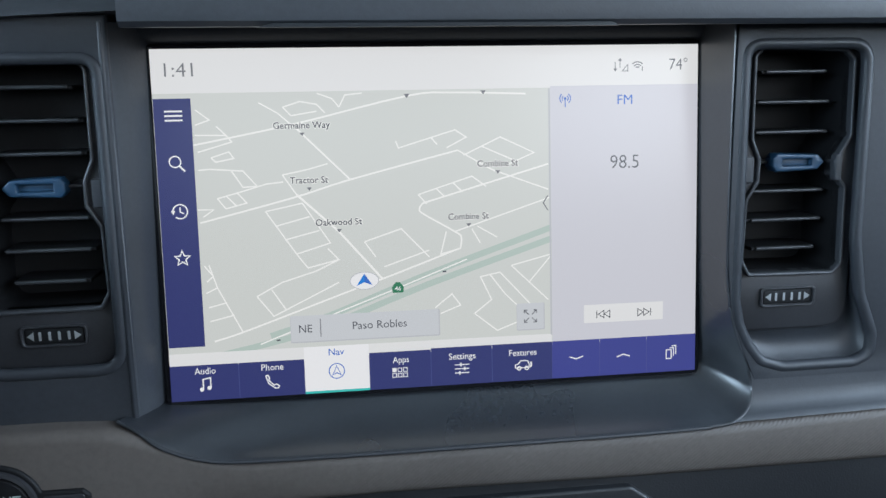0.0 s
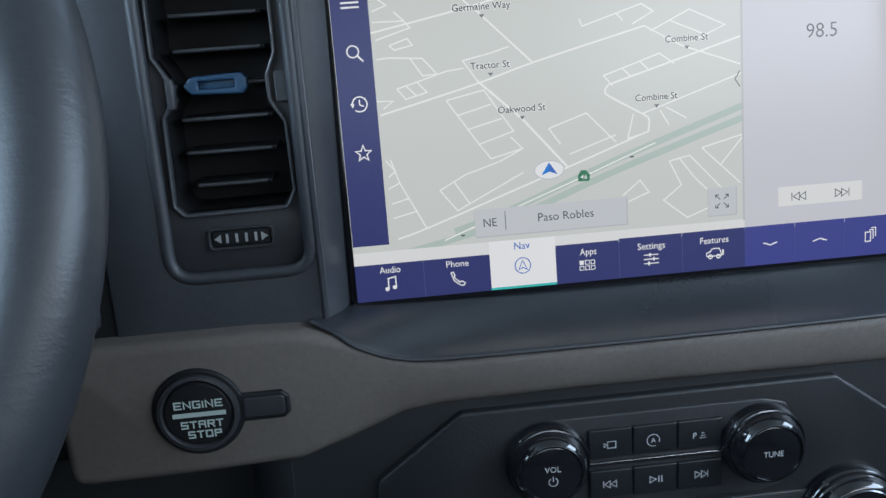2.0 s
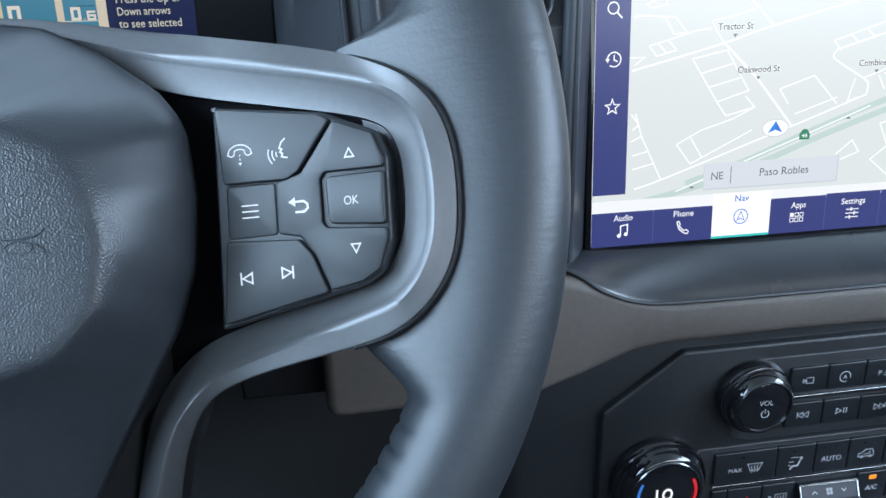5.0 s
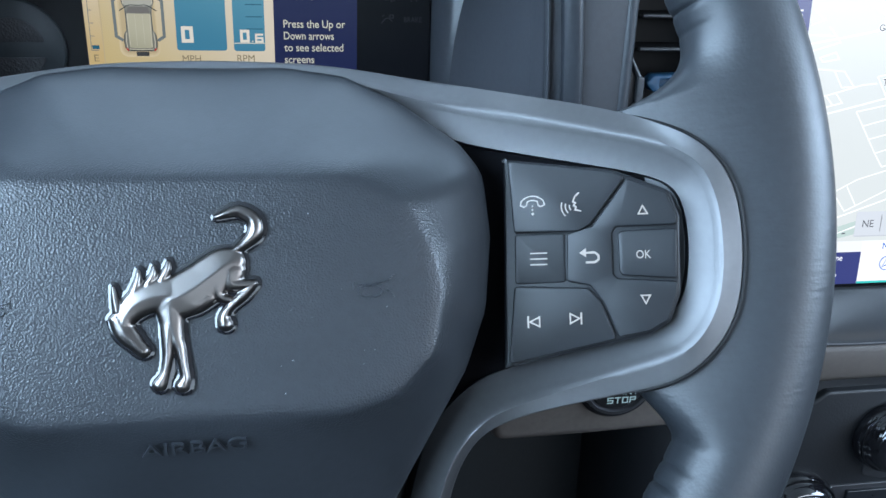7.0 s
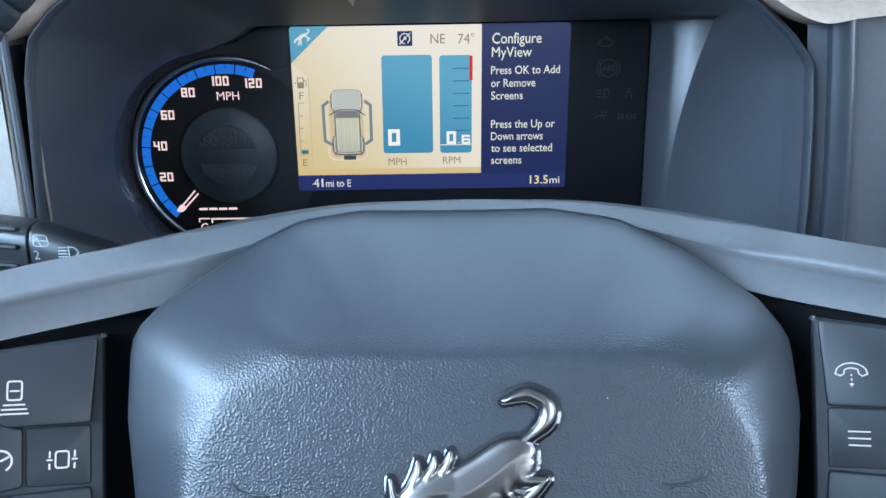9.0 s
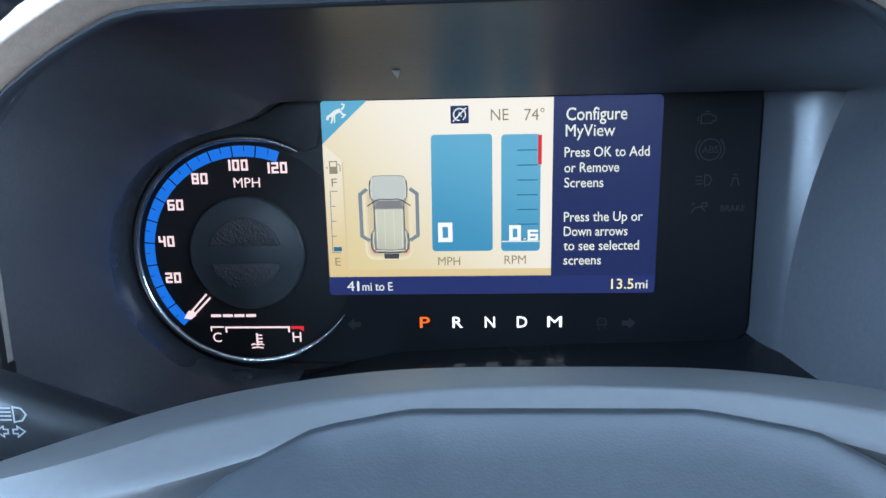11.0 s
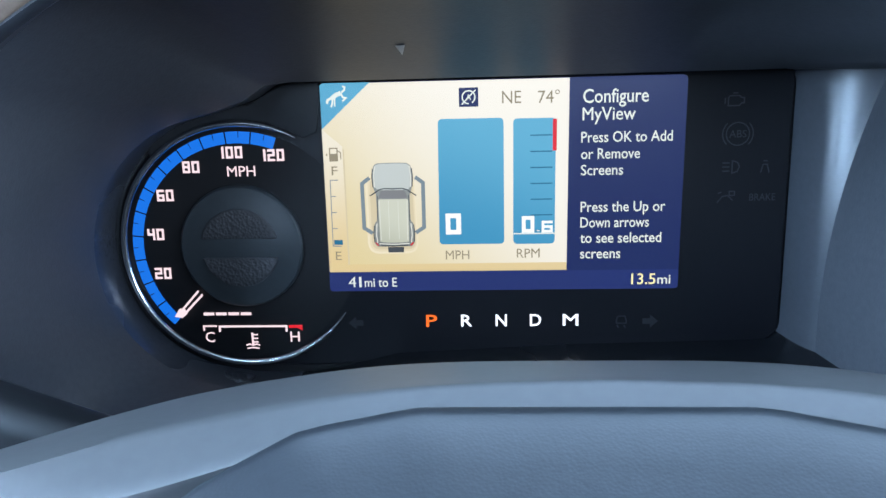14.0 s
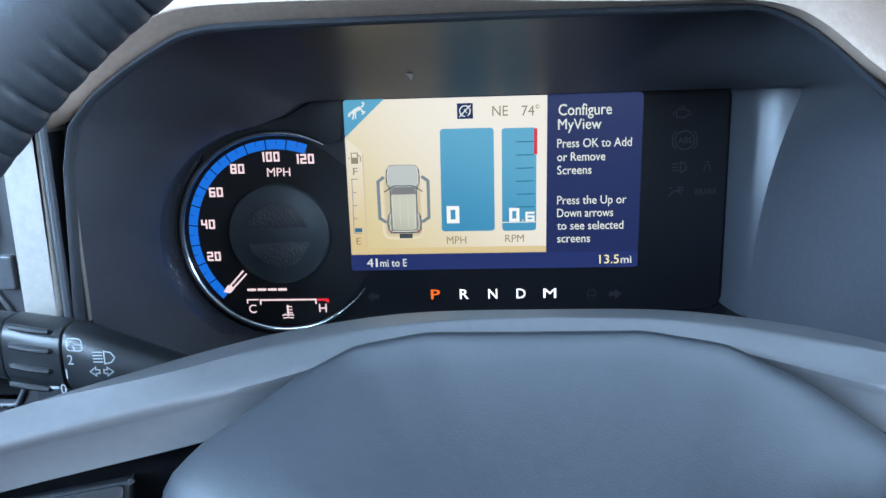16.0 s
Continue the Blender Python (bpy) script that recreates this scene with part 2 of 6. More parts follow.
def rect(x0, x1, y0, y1, r=0.0, n=4):
    pts = [(x0, y0), (x1, y0), (x1, y1), (x0, y1)]
    return rounded(pts, r, n) if r else pts


def circle(cx, cy, r, n=40, start=0.0):
    return [(cx + r * math.cos(start + 2 * math.pi * k / n), cy + r * math.sin(start + 2 * math.pi * k / n)) for k in range(n)]


def inset(pts, d):
    """A counter-clockwise polygon moved inwards by d."""
    out, n = [], len(pts)
    for i in range(n):
        p, a, b = Vector(pts[i]), Vector(pts[i - 1]), Vector(pts[(i + 1) % n])
        e0, e1 = (p - a), (b - p)
        if e0.length < 1e-6 or e1.length < 1e-6:
            out.append(tuple(p))
            continue
        n0, n1 = Vector((-e0.y, e0.x)).normalized(), Vector((-e1.y, e1.x)).normalized()
        m = n0 + n1
        m = m / max(m.length_squared / 2, 0.35)
        out.append(tuple(p + m * d))
    return out


def ring(bm, pts, w):
    return [bm.verts.new((p[0], p[1], w if not callable(w) else w(*p))) for p in pts]


def bridge(bm, a, b, closed=True):
    n = len(a)
    for i in range(n if closed else n - 1):
        j = (i + 1) % n
        bm.faces.new((a[i], a[j], b[j], b[i]))


def fill(bm, loops):
    edges = []
    for v in loops:
        for i in range(len(v)):
            e = bm.edges.get((v[i - 1], v[i])) or bm.edges.new((v[i - 1], v[i]))
            edges.append(e)
    if len(loops) == 1 and len(loops[0]) <= 8:
        bm.faces.new(loops[0])
    else:
        bmesh.ops.triangle_fill(bm, edges=edges, use_beauty=True, use_dissolve=False)


def plate(outer, holes=(), w0=0.0, w1=1.0, r=0.0, bm=None, back=True):
    """A flat piece between w0 and w1, its front edges rounded by r, with holes through it."""
    bm = bm or bmesh.new()
    fronts, backs = [], []
    for k, loop in enumerate([outer, *holes]):
        pts, side = ccw(loop), (1 if k == 0 else -1)
        rows = [ring(bm, pts, w0)]
        if r:
            for s in range(4):
                t = s / 3 * math.pi / 2
                rows.append(ring(bm, inset(pts, side * r * (1 - math.cos(t))), w1 - r * (1 - math.sin(t))))
        else:
            rows.append(ring(bm, pts, w1))
        for a, b in zip(rows, rows[1:]):
            bridge(bm, a, b)
        fronts.append(rows[-1])
        backs.append(rows[0])
    fill(bm, fronts)
    if back:
        fill(bm, backs)
    return bm


def flat(*loops, w=0.0, bm=None):
    """Flat shapes at one height, joined."""
    bm = bm or bmesh.new()
    for pts in loops:
        v = ring(bm, ccw(pts), w)
        fill(bm, [v])
    return bm


def loft(rings, caps=(True, True), closed=True, bm=None):
    """A skin over rings of 3D points with equal counts."""
    bm = bm or bmesh.new()
    rows = [[bm.verts.new(p) for p in r] for r in rings]
    for a, b in zip(rows, rows[1:]):
        bridge(bm, a, b, closed)
    if closed and caps[0]:
        fill(bm, [rows[0]])
    if closed and caps[1]:
        fill(bm, [rows[-1]])
    return bm


def lathe(profile, n=48, cx=0.0, cy=0.0, bm=None, caps=(False, True)):
    """A turned piece round the w axis; profile: (radius, w)."""
    return loft([[(*p, w) for p in circle(cx, cy, max(r, 0.01), n)] for r, w in profile], caps, True, bm)


def spline(pts, n=6, closed=False):
    """A smooth line through points of any dimension."""
    pts = [Vector(p) for p in pts]
    out, m = [], len(pts)
    for i in range(m if closed else m - 1):
        p = [pts[(i + k) % m] if closed else pts[min(max(i + k, 0), m - 1)] for k in (-1, 0, 1, 2)]
        for s in range(n):
            t = s / n
            out.append(0.5 * (2 * p[1] + (p[2] - p[0]) * t + (2 * p[0] - 5 * p[1] + 4 * p[2] - p[3]) * t * t + (3 * p[1] - p[0] - 3 * p[2] + p[3]) * t ** 3))
    if not closed:
        out.append(pts[-1])
    return out


def stroke(pts, width, w=0.0, closed=False, bm=None):
    """A flat line of a width through 2D points."""
    bm = bm or bmesh.new()
    pts = [Vector(p) for p in pts]
    n, sides = len(pts), []
    for i, p in enumerate(pts):
        a = pts[i - 1] if (i or closed) else p
        b = pts[(i + 1) % n] if (i < n - 1 or closed) else p
        d0, d1 = (p - a), (b - p)
        d0 = d0.normalized() if d0.length > 1e-6 else d1.normalized()
        d1 = d1.normalized() if d1.length > 1e-6 else d0
        m = Vector((-(d0 + d1).y, (d0 + d1).x))
        m = m.normalized() if m.length > 1e-3 else Vector((-d0.y, d0.x))
        k = 1 / max(m.dot(Vector((-d0.y, d0.x))), 0.5)
        sides.append((bm.verts.new((*(p + m * k * width / 2), w)), bm.verts.new((*(p - m * k * width / 2), w))))
    for i in range(n if closed else n - 1):
        a, b = sides[i], sides[(i + 1) % n]
        bm.faces.new((a[0], a[1], b[1], b[0]))
    return bm


def arc(cx, cy, r, a0, a1, n=16):
    return [(cx + r * math.cos(radians(a0 + (a1 - a0) * k / n)), cy + r * math.sin(radians(a0 + (a1 - a0) * k / n))) for k in range(n + 1)]


def tube(pts, radius, n=10, bm=None):
    """A round rod along 3D points; radius may be a list."""
    bm = bm or bmesh.new()
    pts = [Vector(p) for p in pts]
    rows = []
    for i, p in enumerate(pts):
        d = (pts[min(i + 1, len(pts) - 1)] - pts[max(i - 1, 0)]).normalized()
        s = d.orthogonal().normalized() if not rows else (side - d * side.dot(d)).normalized()
        side, up = s, d.cross(s)
        r = radius[i] if isinstance(radius, (list, tuple)) else radius
        rows.append([p + r * (math.cos(2 * math.pi * k / n) * s + math.sin(2 * math.pi * k / n) * up) for k in range(n)])
    return loft(rows, bm=bm)


def words(text, cx, cy, cap, width=None, w=0.0, align="CENTER", bm=None, bold=0.005):
    """Flat letters of the built-in font: cap height, and width of the line where it is known."""
    cu = bpy.data.curves.new("letters", "FONT")
    cu.body, cu.size, cu.resolution_u, cu.offset = text, 1.0, 3, 0.0 if "M" in text else bold
    ob = bpy.data.objects.new("letters", cu)
    me = bpy.data.meshes.new_from_object(ob)
    bpy.data.objects.remove(ob)
    bm = bm or bmesh.new()
    old = set(bm.verts)
    bm.from_mesh(me)
    if "M" in text and bold > 0:
        twin = bmesh.ops.duplicate(bm, geom=[f for f in bm.faces if f.verts[0] not in old])
        for v in twin["geom"]:
            if isinstance(v, bmesh.types.BMVert):
                v.co.x += bold * 1.6
                v.co.z += 0.01
    bpy.data.meshes.remove(me)
    bpy.data.curves.remove(cu)
    mine = [v for v in bm.verts if v not in old]
    x0, x1 = min(v.co.x for v in mine), max(v.co.x for v in mine)
    sy = cap / 0.69
    sx = width / (x1 - x0) if width else sy * 0.92
    shift = {"CENTER": (x0 + x1) / 2, "LEFT": x0, "RIGHT": x1}[align]
    for v in mine:
        v.co = ((v.co.x - shift) * sx + cx, v.co.y * sy + cy - cap / 2, w + v.co.z)
    return bm


BLOCK = {"0": ["abdca"], "1": ["ubd"], "2": ["abfecd"], "4": ["aef", "bd"], "6": ["bacdfe"], "8": ["abdca", "ef"], "E": ["bacd", "ef"], "N": ["cadb"], "G": ["bacdfm"], "I": ["uv"],
         "S": ["baefdc"], "T": ["ab", "uv"], "A": ["cabd", "ef"], "R": ["cabfe", "md"], "O": ["abdca"], "P": ["cabfe"], "B": ["abdca", "ef"], ".": ["vw"]}
KNOT = {"a": (0, 1), "b": (1, 1), "c": (0, 0), "d": (1, 0), "e": (0, 0.5), "f": (1, 0.5), "m": (0.5, 0.5), "u": (0.5, 1), "v": (0.5, 0), "w": (0.5, 0.06)}
NARROW = {"I": 0.05, "1": 0.55, ".": 0.05}


def blocks(text, cx, cy, cap, width, thick, w=0.0, bm=None):
    """Square, wide lettering drawn with an even stroke."""
    bm = bm or bmesh.new()
    gap = thick * 1.75
    units = sum(NARROW.get(c, 1) for c in text)
    unit = (width - thick - gap * (len(text) - 1)) / units
    x = cx - width / 2 + thick / 2
    h = cap - thick
    for c in text:
        wide = unit * NARROW.get(c, 1)
        for line in BLOCK[c]:
            pts = [(x + KNOT[k][0] * wide, cy - h / 2 + KNOT[k][1] * h) for k in line]
            shut = line[0] == line[-1]
            if not shut:
                pts = [tuple(Vector(p) + (Vector(p) - Vector(q)).normalized() * thick / 2) if Vector(p) != Vector(q) and line[i] in "abcd" else p for i, (p, q) in ((0, (pts[0], pts[1])),)] + pts[1:]
                d = (Vector(pts[-1]) - Vector(pts[-2])).normalized()
                if line[-1] in "abcdv":
                    pts[-1] = tuple(Vector(pts[-1]) + d * thick / 2)
            stroke(pts[:-1] if shut else pts, thick, w, shut, bm=bm)
        x += wide + gap
    return bm


# ---- cabin shell, with its windows ----
def slab(name, x0, x1, y0, y1, z0, z1, mat, label, category, holes=(), axis="z", bevel=4):
    """A flat piece of the cabin: drawn across its thickness axis, with openings."""
    if axis == "z":
        m, o, w = pose(0, 0, 0), rect(x0, x1, y0, y1), (z0, z1)
    elif axis == "y":
        m, o, w = pose(0, 0, 0, 90, 0, 0), rect(x0, x1, z0, z1), (-y1, -y0)
    else:
        m, o, w = pose(0, 0, 0, 90, 0, 90), rect(y0, y1, z0, z1), (x0, x1)
    bm = plate(o, holes, w[0], w[1], bevel)
    ob = part(name, bm, mat, None)
    ob.matrix_world = m
    return tagged(ob, label, category, kind="structure")


slab("floor", -820, 940, -2050, 1250, -40, 0, CARPET, "dark carpeted cabin floor of the car", "floor")
slab("ceiling", -820, 940, -2050, 640, 1330, 1360, HEADLINER, "light fabric headliner under the car roof", "ceiling")
slab("wall_left", -850, -815, -2050, 1250, 0, 1340, DOORSKIN, "dark driver door with an open window", "door",
     [rect(-520, 420, 880, 1270, 40), rect(-1700, -620, 880, 1270, 40)], "x")
slab("wall_right", 935, 970, -2050, 1250, 0, 1340, DOORSKIN, "dark passenger door with an open window", "door",
     [rect(-520, 420, 880, 1270, 40), rect(-1700, -620, 880, 1270, 40)], "x")
slab("wall_rear", -820, 940, -2090, -2050, 0, 1340, DOORSKIN, "dark tailgate with a rear window", "tailgate",
     [rect(-560, 680, 880, 1270, 40)], "y")
slab("wall_front", -820, 940, 1250, 1290, 0, 905, BLACK, "dark firewall ahead of the dashboard", "firewall", (), "y")

# ---- dashboard: u is x, v is z, w is -y, in millimetres ----
dash = thing("dashboard", front(0, 0, 0), "charcoal soft-touch dashboard with taupe instrument hood", "dashboard", kind="structure")
VENT_HOLE = rounded([(-140.5, 718), (-77.4, 718), (-77, 856), (-139, 856)], [13, 13, 9, 11], 6)
RIGHT_HOLE = rounded([(204.6, 738), (207.4, 725), (212.4, 714.6), (220, 705.2), (232, 701.4), (270, 701.6), (280, 706), (280, 718), (272, 738), (267.5, 765), (266.4, 859), (203.5, 859)], [8, 10, 10, 8, 10, 8, 8, 8, 20, 20, 11, 9], 5)
part("fascia", plate([(-166, 640), (-73.5, 640), (-73, 872), (-165, 872)], [VENT_HOLE], -437, -418, 1.6), PLASTIC, dash)
part("fascia_skirt", plate([(-230, 640), (-163.3, 640), (-163.3, 744), (-230, 744)], (), -437, -419.5, 2), BLACK, dash)
part("fascia_gap", plate(rect(-170.5, -162, 700, 850), (), -436, -428), BLACK, dash)
part("fascia", plate([(219, 690), (560, 690), (560, 872), (200.2, 872), (200.6, 760), (203.2, 735), (207.0, 721), (212.2, 709), (216.8, 699)], [RIGHT_HOLE], -437, -414, 0.5), PLASTIC, dash)


def rolled_edge(loop, w, r):
    """A rounded lip that runs round an opening."""
    pts = [(x, y, w) for x, y in loop]
    return tube(pts + pts[:2], r, 10)


part("vent_lip", rolled_edge(inset(VENT_HOLE, 1.2), -419.8, 2.9), PLASTIC, dash, "rounded lip round the vent")
part("vent_lip", rolled_edge(inset(RIGHT_HOLE, 1.2), -415.8, 2.9), PLASTIC, dash, "rounded lip round the vent")


def bevel_strip(rows):
    """An open skin over lines of points."""
    return loft(rows, closed=False)


# slanted cheeks either side of the screen
part("cheek", bevel_strip([[(-77.8, 690, -420), (-77.8, 869, -420)], [(-77.0, 690, -418.2), (-77.0, 869, -418.2)], [(-76, 691, -417.5), (-76, 869, -417.6)], [(-75, 692, -417.6), (-74.8, 869, -418)], [(-73.8, 693.4, -418.6), (-73.4, 869, -420)], [(-68.5, 696, -425), (-67.6, 869, -430)], [(-64.2, 699.4, -431), (-63.2, 869, -440)], [(-60.5, 700, -436), (-60.5, 869, -445)]]), PLASTIC_SATIN, dash, sharp=80)
# the shelf below the screen sweeps up into the cheek beside the far vent: one smooth hollow
LIP = spline([(-82, 697.4), (-72, 692.6), (-62, 686), (-46, 679.5), (-22, 677), (60, 676.5), (150, 676.8), (192, 677.6)], 6)
TURN = spline([(192, 677.6), (202, 678.6), (209.6, 681.4), (214.2, 686.0), (216.4, 692.4), (215.6, 699.6), (211.4, 709.6), (206.4, 721.2), (202.4, 735), (199.8, 755), (198.6, 800), (198.0, 869)], 5)
def lip_depth(x):
    """The lip stands proud under the screen and fades into the fascia at its near end."""
    t = min(1, max(0, (-62 - x) / 22))
    return -405.2 - 7.0 * t * t * (3 - 2 * t)


front_line = [(p.x, p.y, lip_depth(p.x)) for p in LIP[:-1]] + [(p.x, p.y, -405.2 - 8.4 * min(1, max(0, (p.y - 679) / 15)) ** 0.8) for p in TURN]
turn_back = spline([(184, 698.6, -434), (189, 698.8, -434), (191.5, 699.2, -434), (193.0, 700.4, -434.1), (193.8, 702.4, -434.2), (194.0, 705.6, -434.4), (194.0, 711, -434.8), (194.0, 721, -435.2), (194.0, 735, -436), (194.0, 755, -437), (194.0, 800, -439.5), (194.0, 869, -443)], 5)
back_line = [(-66 + 250 * k / (len(LIP) - 1), 698.6, -434) for k in range(len(LIP) - 1)] + [tuple(p) for p in turn_back]
rows = []
for t, up, w in ((-0.012, -1.0, -1.6), (0.0, 0.0, 0.0), (0.012, 0.35, 0.3), (0.04, 0.5, -0.2), (0.09, 0.3, -1.4), (0.18, 0, -2.4), (0.32, 0, -3.2), (0.5, 0, -3.4), (0.68, 0, -2.8), (0.85, 0, -1.4), (1.0, 0, 0)):
    row = []
    for k, (a, b) in enumerate(zip(front_line, back_line)):
        side = min(1, max(0, (a[1] - 690) / 30)) if a[0] > 150 else 0
        row.append((a[0] + (b[0] - a[0]) * t + side * (1.0 if t < 0 else 0), a[1] + (b[1] - a[1]) * t + up * (1 - side), a[2] + (b[2] - a[2]) * max(t, 0) + w * (1 - 0.75 * side)))
    rows.append(row)
part("screen_shelf", bevel_strip(rows), SHELF, dash, sharp=80)
part("shelf_lip", tube([(p.x, p.y + 0.3, lip_depth(p.x) - 0.2) for p in LIP], 1.0, 8), PLASTIC, dash)
# the apron below the far vent rolls forward to the same lip
apron = []
for k, (v, w) in enumerate(((703, -414.6), (698, -414.1), (692, -413.3), (687, -412.2), (684, -410.6), (682, -408.4), (680.6, -406.4), (679.4, -405.8), (678.4, -408))):
    start_x = (213.6, 214.8, 216.4, 215.4, 213.2, 210.2, 206.6, 204.0, 203.0)[k]
    apron.append([(start_x + (600 - start_x) * q, v + (start_x + (600 - start_x) * q - 205) * 0.024 * min(1, k / 4), w) for q in (0, 0.01, 0.03, 0.08, 0.2, 0.5, 1)])
part("fascia_apron", loft(apron, closed=False), PLASTIC, dash, sharp=80)
part("top_bezel", bevel_strip([[(u, 860.4, -443.4) for u in (-72, 0, 100, 203)], [(u, 862.4, -440.4) for u in (-72, 0, 100, 203)], [(u, 866.6, -436.6) for u in (-72, 0, 100, 203)], [(u, 871, -435.6) for u in (-72, 0, 100, 203)]]), PLASTIC, dash)
part("screen_well", plate(rect(-75, 205, 680, 870), (), -462, -446), BLACK, dash)

# the padded brow over the screen and the top of the dashboard
prof = [(-442, 868), (-400, 865.2), (-392.5, 865), (-390, 867), (-389.4, 872), (-391, 884), (-398, 897), (-412, 908), (-440, 917), (-520, 925), (-700, 930), (-1200, 925), (-1200, 880), (-442, 880)]
part("top_pad", loft([[(u, v, w) for w, v in prof] for u in (-62, -58, 0, 200, 420, 930)]), PLASTIC, dash)
part("brow_seam", plate([(-10, 864.4), (136, 864.4), (133, 866), (-4, 866)], (), -392, -389.6, 0.3), PLASTIC_DARK, dash)

# the instrument hood and its bowl
HOOD_EDGE = [(-490, 857), (-466, 863.5), (-452, 869), (-445, 875), (-435, 882), (-424.7, 888), (-415, 892.8), (-405.8, 894.8), (-394, 895.3), (-370, 895.6), (-330, 895.8), (-285, 896.0), (-255, 896.2), (-240, 896.0), (-230, 894.8), (-222, 892.2), (-214, 887.4), (-206.5, 881.4), (-199, 875.4), (-188, 868.6), (-177, 864.6), (-166, 866), (-150, 867.5)]


def fold_at(p):
    """The fold above the hood's edge: wide on the driver's door side, slight towards the screen."""
    d = (Vector(p) - Vector((-330, 800))).normalized()
    t = min(1, max(0, (p[0] + 440) / 210))
    return tuple(Vector(p) + d * (7.8 - 6.4 * t * t * (3 - 2 * t)))


def lifted(p, d):
    """A point of the hood moved outwards, or straight up past the bowl."""
    t = min(1, max(0, (p[0] + 250) / 60))
    n = ((Vector(p) - Vector((-330, 800))).normalized() * (1 - t) + Vector((0, 1)) * t).normalized()
    return Vector(p) + n * d


HOOD_EDGE += [(-130, 869), (-100, 871), (-57, 873)]
fold_line = spline([fold_at(p) for p in HOOD_EDGE], 4)
edge_line = spline(HOOD_EDGE, 4)
rows = [[(a.x + (b.x - a.x) * t, a.y + (b.y - a.y) * t, w) for a, b in zip(fold_line, edge_line)] for t, w in ((1.12, -424), (1.0, -421), (0.2, -413.4), (0.06, -411.8))]
for d, w in ((0.0, -411.3), (1.2, -411.6), (4.0, -414.0), (9.0, -420), (18, -434), (34, -462), (60, -520), (70, -640)):
    rows.append([(*lifted(p, d), w) for p in fold_line])
cut = 4 * (HOOD_EDGE.index((-150, 867.5)))
part("hood", loft([r[:cut + 1] for r in rows], closed=False), HOOD_TAUPE, dash, "taupe soft-touch instrument hood with a folded edge", sharp=70)
part("fascia_cap", loft([r[cut:] for r in rows], closed=False), PLASTIC, dash, sharp=70)
part("hood_top", plate(rect(-780, -56, 900, 960, 3), (), -1200, -452, 10), PLASTIC, dash)


def polar(pts, cx, cy, n):
    """A polygon sampled at even angles round a centre."""
    out = []
    for k in range(n):
        d = Vector((math.cos(2 * math.pi * k / n), math.sin(2 * math.pi * k / n)))
        best = 0
        for a, b in zip(pts, pts[1:] + pts[:1]):
            a, e = Vector(a) - Vector((cx, cy)), Vector(b) - Vector(a)
            det = d.x * -e.y + d.y * e.x
            if abs(det) < 1e-9:
                continue
            t = (a.x * -e.y + a.y * e.x) / det
            s = (d.x * a.y - d.y * a.x) / det
            if -1e-6 <= s <= 1 + 1e-6 and t > best:
                best = t
        out.append((cx + d.x * best, cy + d.y * best))
    return out


# the scoop under the far vent
lip, pit = polar(ccw(RIGHT_HOLE), 236, 785, 120), polar(rect(204.2, 267.4, 722, 857.6, 11), 236, 785, 120)
scoop = []
for t, w in ((0.0, -416.5), (0.18, -421.5), (0.42, -424.6), (0.7, -424.6), (1.0, -421.4)):
    scoop.append([(a[0] + (b[0] - a[0]) * t, a[1] + (b[1] - a[1]) * t, w) for a, b in zip(lip, pit)])
part("vent_scoop", loft(scoop, (False, False)), PLASTIC, dash, sharp=80)

OPEN = rounded([(-475, 742), (-474, 805), (-467.5, 848), (-462, 864), (-449, 877.5), (-437.5, 885.7), (-426, 892.2), (-414, 895.6), (-388, 896), (-232, 897), (-213, 890), (-193, 873), (-176.5, 850), (-174, 800), (-173.5, 742)], [20, 20, 20, 10, 10, 10, 10, 8, 4, 14, 16, 16, 14, 14, 20], 4)
FLARE = rounded([(-463, 700), (-462, 800), (-458.5, 850), (-455, 864), (-446, 873.5), (-435, 881.2), (-424.7, 887.2), (-415, 892), (-405.8, 894), (-388, 894.6), (-233, 895.4), (-225, 892.8), (-216.5, 888.2), (-207.7, 881.5), (-199, 873.8), (-184.5, 861), (-176.6, 851), (-174.4, 830), (-172.8, 800), (-172.4, 700)], 6, 3)
BACK = rounded([(-388, 744), (-360, 751), (-290, 754.5), (-204, 756.4), (-203.4, 864.4), (-398, 864.2)], [1, 6, 6, 8, 5, 1], 6)
BACK = [p for p in ccw(BACK) if p[0] > -387] + [(-396, 864), (-404, 863), (-412, 857.6), (-420, 855)] + arc(-422, 798, 54.5, 98, 258, 40) + [(-420, 742.6), (-400, 742.4)]
rings = []
for pts, w in ((inset(ccw(FLARE), -1.5), -419), (FLARE, -416.5), (inset(ccw(FLARE), 1.2), -417.6), (inset(ccw(FLARE), 0.6), -423), (OPEN, -441)):
    rings.append([(*p, w) for p in polar(pts, -330, 800, 240)])
part("bezel", loft(rings[:4], (False, False)), PLASTIC, dash, sharp=80)
part("bowl_mouth", loft(rings[3:], (False, False)), BOWL, dash, sharp=80)
b0 = polar(BACK, -330, 800, 240)


def wall_line(z):
    """The foot of the far wall: close to the glass low down, sweeping away from it towards the roof."""
    t = min(1, max(0, (z - 766) / 96))
    return -196.6 + 18.0 * t ** 2


